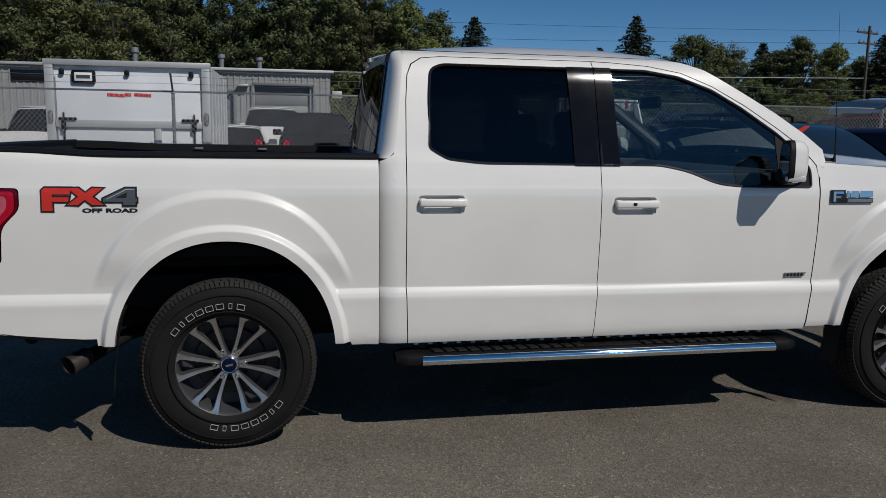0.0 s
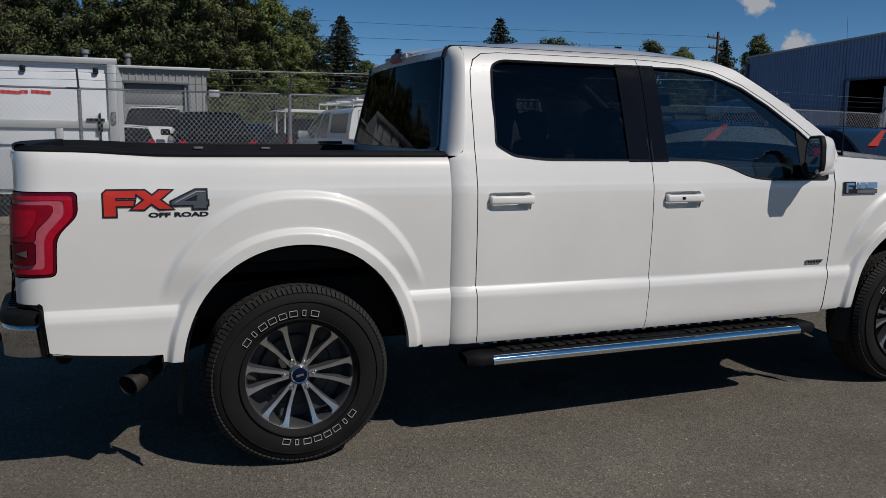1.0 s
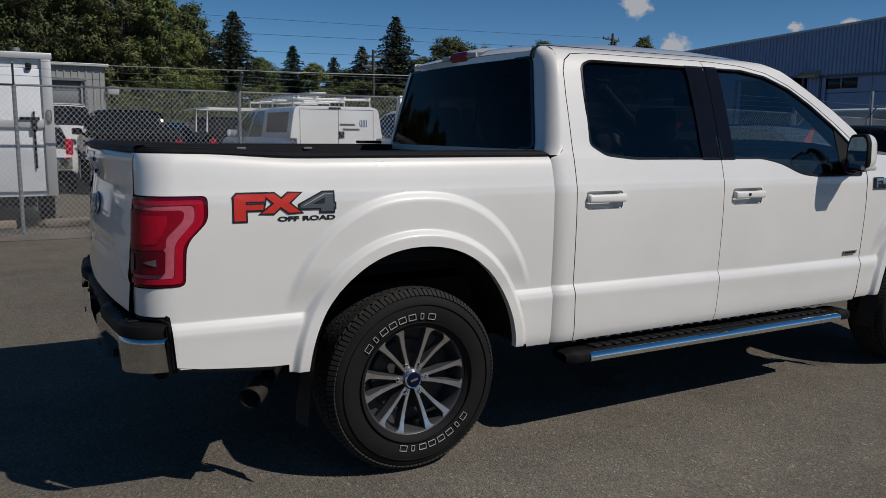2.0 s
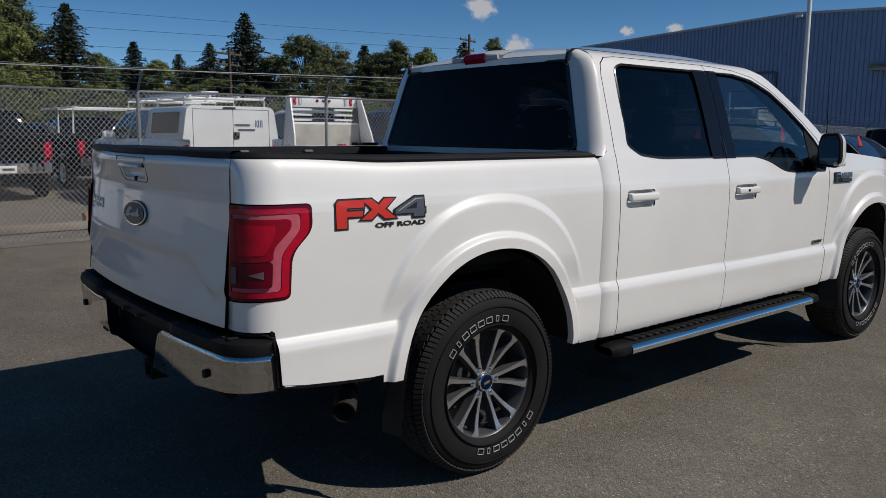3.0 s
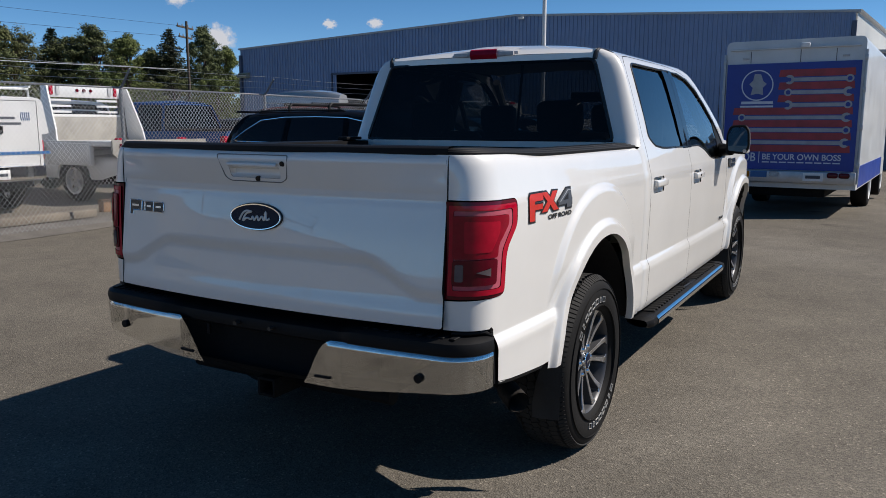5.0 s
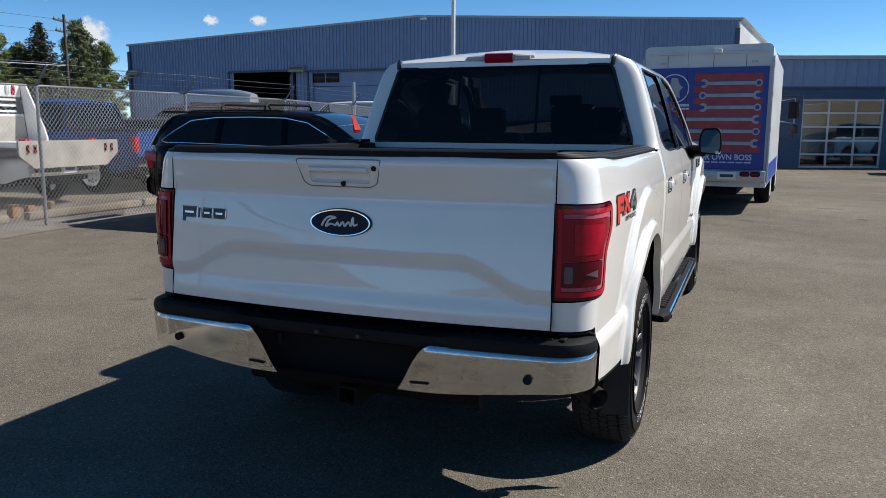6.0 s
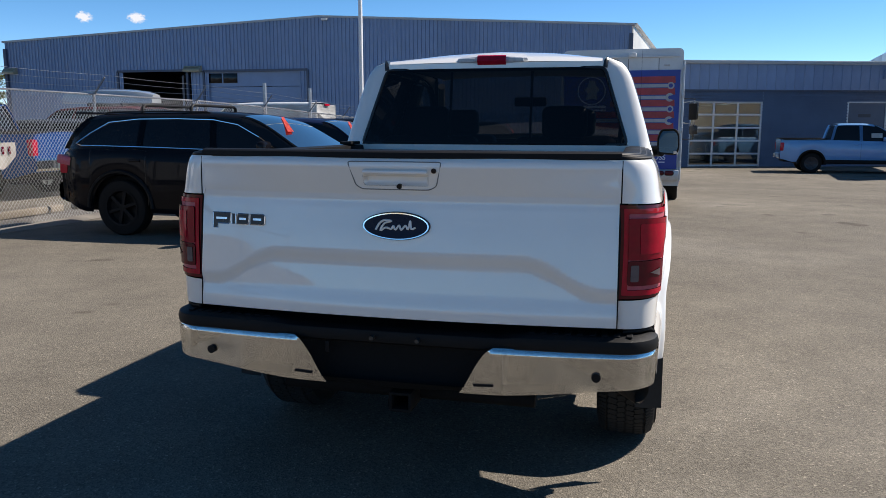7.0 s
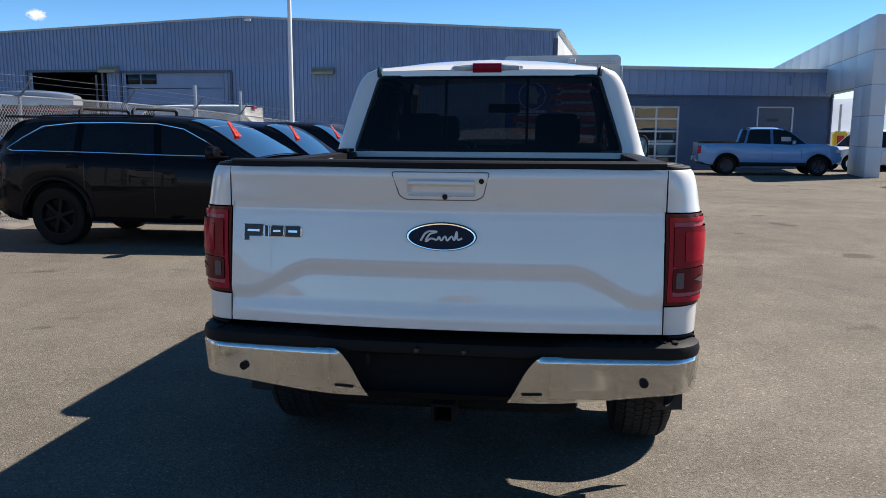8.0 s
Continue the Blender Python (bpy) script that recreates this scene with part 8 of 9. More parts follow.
def build_trailer():
    t = thing("cargo_trailer", "white enclosed cargo trailer with its rear door to the fence", "trailer", (-2.17, 8.78, 0), 90)
    # local: x ahead (away from the fence), y to its left; rear face at x = 0
    W, Z0, Z1, L = 1.235, 0.50, 2.50, 3.6
    bm = bmesh.new()
    prof = [(-W, Z0), (-W, Z1 - 0.05), (-W + 0.05, Z1), (W - 0.05, Z1), (W, Z1 - 0.05), (W, Z0)]
    sheet(bm, [[(x, y, z) for y, z in prof + prof[:1]] for x in (0.0, L)])
    for x in (0.0, L):
        bm.faces.new([bm.verts.new((x, y, z)) for y, z in prof])
    part("body", bm, TRAILERWHITE, t, "white aluminium-skinned body", smooth=30)
    bm = bmesh.new()
    box(bm, (-0.02, 0, 1.43), (0.05, 2.16, 1.72), 0.01)
    part("ramp_door", bm, TRAILERWHITE, t, "white ramp door")
    bm = bmesh.new()
    box(bm, (-0.03, 0, Z1 - 0.03), (0.08, 2.50, 0.09), 0.01)
    part("header", bm, ROOFSTEEL, t)
    for f in (1, -1):
        bm = bmesh.new()
        box(bm, (-0.03, f * 1.17, 1.48), (0.07, 0.13, 1.95), 0.01)
        part("corner_post", bm, ROOFSTEEL, t)
        bm = bmesh.new()
        box(bm, (-0.07, f * 1.17, 1.63), (0.03, 0.07, 0.19), 0.03)
        part("tail_lamp", bm, GREYTRIM, t)
        bm = bmesh.new()
        bar(bm, (-0.07, f * 0.98, 0.9), (-0.07, f * 0.98, 1.7), 0.014, None, 8)
        box(bm, (-0.09, f * 0.92, 1.60), (0.05, 0.26, 0.045), 0.01)
        box(bm, (-0.09, f * 0.98, 1.50), (0.06, 0.07, 0.16), 0.015)
        part("latch", bm, PLASTIC, t, "black door latch")
    for y in (-0.95, 0.02, 0.98):
        bm = bmesh.new()
        box(bm, (-0.07, y, 2.32), (0.05, 0.08, 0.10), 0.025)
        part("marker_lamp", bm, PLASTIC, t)
    bm = bmesh.new()
    box(bm, (-0.07, 0.66, 2.25), (0.03, 0.35, 0.20), 0.03)
    part("plate_frame", bm, PLASTIC, t, "black plate frame")
    bm = bmesh.new()
    box(bm, (-0.09, 0.66, 2.25), (0.012, 0.26, 0.13), 0.004)
    plate = part("number_plate", bm, TAGWHITE, t, "white number plate")
    bm = bmesh.new()
    box(bm, (-0.099, 0.66, 2.25), (0.006, 0.20, 0.045), 0)
    part("plate_bar", bm, DARKBAR, plate, smooth=0)
    bm = bmesh.new()
    box(bm, (-0.06, 0, 1.53), (0.05, 2.20, 0.12), 0.01)
    part("door_beam", bm, ROOFSTEEL, t)
    bm = bmesh.new()
    box(bm, (-0.06, -0.42, 1.12), (0.05, 0.10, 0.70), 0.01)
    part("door_stay", bm, ROOFSTEEL, t)
    for y0, w, m, z in ((0.20, 0.26, REDPRINT, 1.98), (0.02, 0.10, REDPRINT, 1.99), (-0.20, 0.26, REDPRINT, 1.99)):
        bm = bmesh.new()
        box(bm, (-0.048, y0, z), (0.006, w, 0.05), 0, Euler((0.05, 0, 0)).to_matrix())
        part("print_bar", bm, m, t, smooth=0)
    bm = bmesh.new()
    for k in range(6):
        box(bm, (0.35 + 0.6 * k, -W - 0.004, 1.5), (0.05, 0.012, 1.9), 0)
    tagged(part("seam_strip", bm, ROOFSTEEL, t, smooth=0), kind="stuff")
    bm = bmesh.new()
    box(bm, (L / 2, 0, 0.42), (L, 1.9, 0.14), 0.02)
    part("chassis", bm, UNDER, t)
    for x in (1.5, 2.3):
        for f in (1, -1):
            simple_wheel(t, x, f * 1.12, 0.33, TAGWHITE, f, 5)
    bm = bmesh.new()
    tube(bm, [(L, -0.6, 0.45), (L + 1.2, 0, 0.45), (L, 0.6, 0.45)], 0.05, 8)
    part("drawbar", bm, UNDER, t)


def ribbed(width, height, pitch, depth, rib, n_extra=0):
    """A cladding sheet in the y-z plane: flat pans with trapezoid ribs that stand out towards -x."""
    bm = bmesh.new()
    ys = []
    y = 0.0
    while y < width - 1e-6:
        ys += [(y, 0.0), (y + pitch - rib * 1.6, 0.0), (y + pitch - rib * 1.2, -depth), (y + pitch - rib * 0.4, -depth)]
        y += pitch
    ys.append((width, 0.0))
    sheet(bm, [[(d, yy, z) for yy, d in ys] for z in (0.0, height)])
    return bm


def build_main_building():
    X, Y0, Y1, YR = 30.0, -0.50, 30.06, 13.24
    g = drop(30)
    def eave(y):
        return 5.62 + 0.74 * (1 - abs(y - YR) / (YR - Y0 if y < YR else Y1 - YR))
    wall = thing("wall_main_building", "", "", (X, 0, g), 0, "", "structure")
    tagged(wall, "slate-blue ribbed steel gable wall of the workshop", kind="structure")
    openings = ((19.93, 23.69, 4.10 - g), (13.80, 19.06, 4.05 - g))
    pan = 0.92
    # one sheet per width and height; those above the doors are short
    cache = {}
    y = Y0
    while y < Y1 - 0.05:
        w = min(pan, Y1 - y)
        low = 0.0
        for a, b, h in openings:
            if y + w / 2 > a and y + w / 2 < b:
                low = h
        top = max(eave(y), eave(y + w)) - g
        key = (round(w, 3), round(low, 3), round(top, 2))
        if key not in cache:
            bm = bmesh.new()
            pitch, depth, rib = 0.184, 0.045, 0.052
            pts = []
            yy = 0.0
            while yy < w - 1e-6:
                pts += [(yy, 0.0), (min(w, yy + pitch - rib * 1.6), 0.0), (min(w, yy + pitch - rib * 1.2), -depth), (min(w, yy + pitch - rib * 0.4), -depth)]
                yy += pitch
            pts.append((w, 0.0))
            sheet(bm, [[(d, q, z) for q, d in pts] for z in (low, top)])
            cache[key] = mesh_of(bm, "cladding_sheet", BLUESTEEL, 0)
        ob = new("cladding_sheet", cache[key])
        ob.parent = wall
        ob.location = (0, y, 0)
        y += pan
    # fill to the rake and its trim
    bm = bmesh.new()
    for a, b in ((Y0 - 0.15, YR), (YR, Y1 + 0.15)):
        ya, yb = max(a, Y0), min(b, Y1)
        za = eave(ya) - g
        zb = eave(yb) - g
        vs = [(-0.07, a, za - 0.03), (-0.07, b, zb - 0.03), (-0.07, b, zb + 0.06), (-0.07, a, za + 0.06)]
        lo = [bm.verts.new(v) for v in vs]
        hi = [bm.verts.new((0.25, v[1], v[2])) for v in vs]
        bm.faces.new(lo)
        for i in range(4):
            bm.faces.new((lo[i], lo[(i + 1) % 4], hi[(i + 1) % 4], hi[i]))
    part("rake_trim", bm, ROOFSTEEL, wall, smooth=0)
    bm = bmesh.new()
    box(bm, (-0.06, Y1 - 0.02, 2.8), (0.14, 0.16, 5.7), 0)
    part("corner_trim", bm, TRIMBLUE, wall, smooth=0)
    bm = bmesh.new()
    box(bm, (-0.06, Y0 + 0.02, 2.8), (0.14, 0.16, 5.7), 0)
    part("corner_trim", bm, TRIMBLUE, wall, smooth=0)
    # the side that turns away on the right, the back and the roof
    bm = bmesh.new()
    # pale colour here stands in for sun on this side of the workshop
    sheet(bm, [[(30.02, Y0 - 0.05, z), (56, -2.9, z)] for z in (g, 5.60)])
    solo("wall_main_side", bm, SIDESTEEL, "ribbed side wall of the workshop, coloured pale for sunlight", kind="structure")
    bm = bmesh.new()
    sheet(bm, [[(30.02, Y1, z), (56, Y1, z), (56, -2.9, z)] for z in (g, 5.55)])
    solo("wall_main_back", bm, BLUESTEEL, "blue steel rear walls of the workshop", kind="structure")
    bm = bmesh.new()
    sheet(bm, [[(x, y, z + 0.06) for y, z in ((Y0 - 0.2 - (x - 30) * 0.092, 5.62), (YR, 6.36), (Y1 + 0.15, 5.62))] for x in (29.95, 56.2)])
    bmesh.ops.solidify(bm, geom=bm.faces[:], thickness=0.05)
    solo("roof_main_building", bm, ROOFSTEEL, "low-pitched pale steel roof", kind="structure")
    # inside of the open bay: its shade is put into near-black walls
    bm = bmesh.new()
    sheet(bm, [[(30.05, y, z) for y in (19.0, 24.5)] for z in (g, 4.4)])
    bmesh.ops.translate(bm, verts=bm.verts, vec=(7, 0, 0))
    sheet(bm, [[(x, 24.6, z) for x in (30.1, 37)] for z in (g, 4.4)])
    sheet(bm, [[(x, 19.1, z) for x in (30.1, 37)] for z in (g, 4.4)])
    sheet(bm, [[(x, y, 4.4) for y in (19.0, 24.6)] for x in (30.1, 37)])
    solo("wall_workshop_bay", bm, INNERSHADE, "inside walls of the open workshop bay, coloured dark for shade", kind="structure")
    # open bay edge and the closed door with its two panes
    d = thing("door_workshop", "closed slate-blue overhead door with two windows", "door", (X, 0, g), 0, "", "structure")
    bm = bmesh.new()
    h = 4.05 - g
    for k in range(6):
        box(bm, (0.12, 16.43, h * (k + 0.5) / 6), (0.06, 5.24, h / 6 - 0.02), 0.01)
    part("door_leaf", bm, BLUESTEEL, d, smooth=0)
    for y in (18.55, 17.75):
        bm = bmesh.new()
        box(bm, (0.075, y, h - 0.33), (0.03, 0.72, 0.44), 0.01)
        part("pane", bm, CARGLASS, d)
    for a, b, hh in openings:
        for yy in (a, b):
            bm = bmesh.new()
            box(bm, (0.0, yy, hh / 2), (0.16, 0.10, hh), 0)
            part("jamb", bm, TRIMBLUE, d, smooth=0)
        bm = bmesh.new()
        box(bm, (0.0, (a + b) / 2, hh), (0.16, b - a, 0.10), 0)
        part("lintel", bm, TRIMBLUE, d, smooth=0)
    for y, z, w in ((19.55, 4.16, 0.85), (29.75, 4.2, 0.7), (9.55, 4.03, 0.95)):
        lamp = thing("wall_lamp", "weathered tan box lamp on the workshop wall", "lamp", (X - 0.06, y, z), 0, "wall lamps")
        bm = bmesh.new()
        sheet(bm, [[(x, yy, zz) for yy in (-w / 2, w / 2)] for x, zz in ((0.0, 0.15), (-0.14, 0.13), (-0.30, -0.06), (-0.28, -0.15), (0.0, -0.15))])
        for yy in (-w / 2, w / 2):
            bm.faces.new([bm.verts.new((x, yy, zz)) for x, zz in ((0.0, 0.15), (-0.14, 0.13), (-0.30, -0.06), (-0.28, -0.15), (0.0, -0.15))])
        part("housing", bm, LAMPTAN, lamp, smooth=0)
        for k in range(4):
            bm = bmesh.new()
            box(bm, (-0.22 - 0.02 * k, 0, 0.06 - 0.045 * k), (0.02, w * 0.9, 0.012), 0)
            part("louvre", bm, STEEL, lamp, smooth=0)
    ld = thing("ridge_lamp", "small pale floodlight at the gable peak", "lamp", (X - 0.1, 12.9, 6.20))
    bm = bmesh.new()
    box(bm, (-0.05, 0, 0.02), (0.12, 0.28, 0.10), 0.02)
    part("housing", bm, TAGWHITE, ld)


def build_low_building():
    """The lower wing: flat fascia of broad seams over close horizontal siding, with a glazed door."""
    g = drop(30)
    w = thing("wall_low_wing", "", "", (36.1, -6.6, g), 0, "", "structure")
    tagged(w, "dark slate horizontal siding of the low service wing", kind="structure")
    ang = math.atan2(-0.95, 0.31) - math.atan2(-1, 0)
    w.rotation_mode = "XYZ"
    w.rotation_euler = (0, 0, ang)
    # local: the facade runs along y (positive to the left as seen), outside is -x
    y0, y1, h, hf = -8.3, 9.5, 4.87, 3.58
    gd = (0.05, 3.55, 3.04)  # glazed door: right edge, left edge, height
    sg = (-6.08, -4.15, 1.45, 3.03)
    bm = bmesh.new()
    n = 26
    def lap(a, b, za, zb):
        rows = []
        k = int(math.floor(za / (hf / n)))
        z = za
        step = hf / n
        while z < zb - 1e-6:
            e = min(zb, z + step)
            rows.append([(-0.055, y, z) for y in (a, b)])
            rows.append([(0.0, y, e - 0.004) for y in (a, b)])
            rows.append([(0.0, y, e) for y in (a, b)])
            z = e
        sheet(bm, rows)
    lap(y0, sg[0], 0, hf)
    lap(sg[0], sg[1], 0, sg[2])
    lap(sg[0], sg[1], sg[3], hf)
    lap(sg[1], gd[0], 0, hf)
    lap(gd[0], gd[1], gd[2], hf)
    lap(gd[1], y1, 0, hf)
    tagged(part("siding", bm, DARKCLAD, w, smooth=0), kind="stuff")
    y = y0
    bm = bmesh.new()
    pitch = 0.46
    ys = [(0, 0.0), (pitch - 0.07, 0.0), (pitch - 0.055, -0.045), (pitch - 0.015, -0.045), (pitch, 0.0)]
    sheet(bm, [[(-0.06 + d, q, z) for q, d in ys] for z in (hf, h - 0.1)])
    me = mesh_of(bm, "fascia_sheet", BLUESTEEL, 0)
    while y < y1:
        ob = new("fascia_sheet", me)
        ob.parent = w
        ob.location = (0, y, 0)
        y += pitch
    bm = bmesh.new()
    box(bm, (-0.05, (y0 + y1) / 2, h - 0.04), (0.35, y1 - y0 + 0.3, 0.14), 0.01)
    part("gutter", bm, ROOFSTEEL, w)
    bm = bmesh.new()
    box(bm, (-0.05, (y0 + y1) / 2, hf - 0.02), (0.10, y1 - y0, 0.06), 0)
    part("drip_trim", bm, TRIMBLUE, w, smooth=0)
    bm = bmesh.new()
    box(bm, (6, y0 + 0.02, h / 2), (12, 0.1, h), 0)
    part("end_wall", bm, SIDESTEEL, w, smooth=0)
    bm = bmesh.new()
    box(bm, (6, (y0 + y1) / 2, h + 0.02), (12.2, y1 - y0 + 0.2, 0.08), 0)
    part("roof_deck", bm, ROOFSTEEL, w, smooth=0)
    bm = bmesh.new()
    tube(bm, [(-0.10, y0 + 0.12, 0), (-0.10, y0 + 0.12, h - 0.1)], 0.05, 8)
    part("downpipe", bm, TRIMBLUE, w)
    bm = bmesh.new()
    box(bm, (-0.12, y0 + 2.4, hf + 0.75), (0.16, 0.30, 0.42), 0.02)
    part("wall_vent", bm, BLUESTEEL, w)
    # glazed overhead door
    d = thing("door_glazed", "white-framed glazed overhead door of the service wing", "door", (36.1, -6.6, g), 0, "", "structure")
    d.rotation_mode = "XYZ"
    d.rotation_euler = (0, 0, ang)
    a, b, hh = gd
    cols, rws = 3, 5
    for k in range(cols + 1):
        bm = bmesh.new()
        box(bm, (0.05, a + (b - a) * k / cols, hh / 2), (0.10 if k in (0, cols) else 0.06, 0.12 if k in (0, cols) else 0.085, hh), 0.006)
        part("stile", bm, DOORWHITE, d)
    for k in range(rws + 1):
        bm = bmesh.new()
        box(bm, (0.048, (a + b) / 2, min(hh - 0.04, max(0.05, hh * k / rws))), (0.07, b - a, 0.085), 0.006)
        part("rail", bm, DOORWHITE, d)
    for i in range(cols):
        for k in range(rws):
            bm = bmesh.new()
            box(bm, (0.06, a + (b - a) * (i + 0.5) / cols, hh * (k + 0.5) / rws), (0.008, (b - a) / cols - 0.06, hh / rws - 0.07), 0)
            part("pane", bm, CLEARGLASS, d, smooth=0)
    # a drive-through lane: pale side walls and ceiling, and a second glazed door at its far end
    bm = bmesh.new()
    for f in (0, 1):
        box(bm, (6.0, [a - 0.3, b + 0.3][f], hh / 2), (11.6, 0.05, hh), 0)
    box(bm, (6.0, (a + b) / 2, hh + 0.03), (11.6, b - a + 0.6, 0.05), 0)
    part("bay_lining", bm, BLUESTEEL, d, smooth=0)
    for k in range(cols + 1):
        bm = bmesh.new()
        box(bm, (11.8, a + (b - a) * k / cols, hh / 2), (0.06, 0.08, hh), 0.006)
        part("stile", bm, DOORWHITE, d)
    for k in range(rws + 1):
        bm = bmesh.new()
        box(bm, (11.8, (a + b) / 2, min(hh - 0.04, max(0.05, hh * k / rws))), (0.06, b - a, 0.08), 0.006)
        part("rail", bm, DOORWHITE, d)
    bm = bmesh.new()
    for y, z, w in ((0.6, 0.5, 0.9), (2.9, 0.6, 1.1)):
        box(bm, (4.2, y, z), (0.8, w * 0.5, w), 0.08)
    part("bay_equipment", bm, DOORWHITE, d)
    # sign window with plain bars
    s = thing("window_sign", "pale framed sign window with a dark printed bar", "window", (36.1, -6.6, g), 0, "", "structure")
    s.rotation_mode = "XYZ"
    s.rotation_euler = (0, 0, ang)
    a, b, z0, z1 = sg
    bm = bmesh.new()
    box(bm, (0.03, (a + b) / 2, (z0 + z1) / 2), (0.02, b - a, z1 - z0), 0)
    part("pane", bm, TRIMBLUE, s, smooth=0)
    for cy, cz, wy, wz in ((a, (z0 + z1) / 2, 0.07, z1 - z0), (b, (z0 + z1) / 2, 0.07, z1 - z0), ((a + b) / 2, z0, b - a, 0.07), ((a + b) / 2, z1, b - a, 0.07)):
        bm = bmesh.new()
        box(bm, (0.0, cy, cz), (0.09, wy, wz), 0.006)
        part("window_frame", bm, DOORWHITE, s)
    bm = bmesh.new()
    box(bm, (0.012, (a + b) / 2 + 0.1, z0 + 0.95), (0.012, 0.62, 0.15), 0)
    part("print_bar", bm, DARKBAR, s, smooth=0)


def build_portal():
    """The silver-panelled entrance portal: a leg and a long beam that runs back over the low roof."""
    g = drop(30)
    p = thing("entrance_portal", "tall silver composite-panelled entrance portal", "portal", (30.0, -13.0, g), -7.1)
    # leg, local x ahead, y left; 1.35 m deep, 0.9 m wide
    hgt, bz = 6.43, 3.72
    bm = bmesh.new()
    box(bm, (1.27, -0.27, bz / 2), (2.88, 0.50, bz), 0)
    part("leg_core", bm, TRIMBLUE, p, smooth=0)
    for k in range(3):
        z0, z1 = bz * k / 3 + 0.01, bz * (k + 1) / 3 - 0.01
        for cx, cy, sx, sy in ((-0.19, -0.275, 0.03, 0.55), (0.54, -0.005, 1.42, 0.03), (1.99, -0.005, 1.42, 0.03)):
            bm = bmesh.new()
            box(bm, (cx, cy, (z0 + z1) / 2), (sx, sy, z1 - z0), 0.004)
            part("panel", bm, PANELSILVER, p)
    # beam
    L = 28.0
    bm = bmesh.new()
    box(bm, (L / 2 - 0.17, -0.27, (bz + hgt) / 2), (L, 0.50, hgt - bz - 0.02), 0)
    part("beam_core", bm, TRIMBLUE, p, smooth=0)
    n = 10
    for k in range(n):
        x0, x1 = -0.2 + L * k / n + 0.01, -0.2 + L * (k + 1) / n - 0.01
        for r in range(2):
            z0, z1 = bz + (hgt - bz) * r / 2 + 0.01, bz + (hgt - bz) * (r + 1) / 2 - 0.01
            bm = bmesh.new()
            box(bm, ((x0 + x1) / 2, -0.005, (z0 + z1) / 2), (x1 - x0, 0.03, z1 - z0), 0.004)
            part("panel", bm, PANELSILVER, p)
        bm = bmesh.new()
        box(bm, ((x0 + x1) / 2, -0.27, bz - 0.012), (x1 - x0, 0.52, 0.02), 0.003)
        part("soffit_panel", bm, SIDESTEEL, p)
    for r in range(2):
        z0, z1 = bz + (hgt - bz) * r / 2 + 0.01, bz + (hgt - bz) * (r + 1) / 2 - 0.01
        bm = bmesh.new()
        box(bm, (-0.19, -0.275, (z0 + z1) / 2), (0.03, 0.55, z1 - z0), 0.004)
        part("panel", bm, PANELSILVER, p)


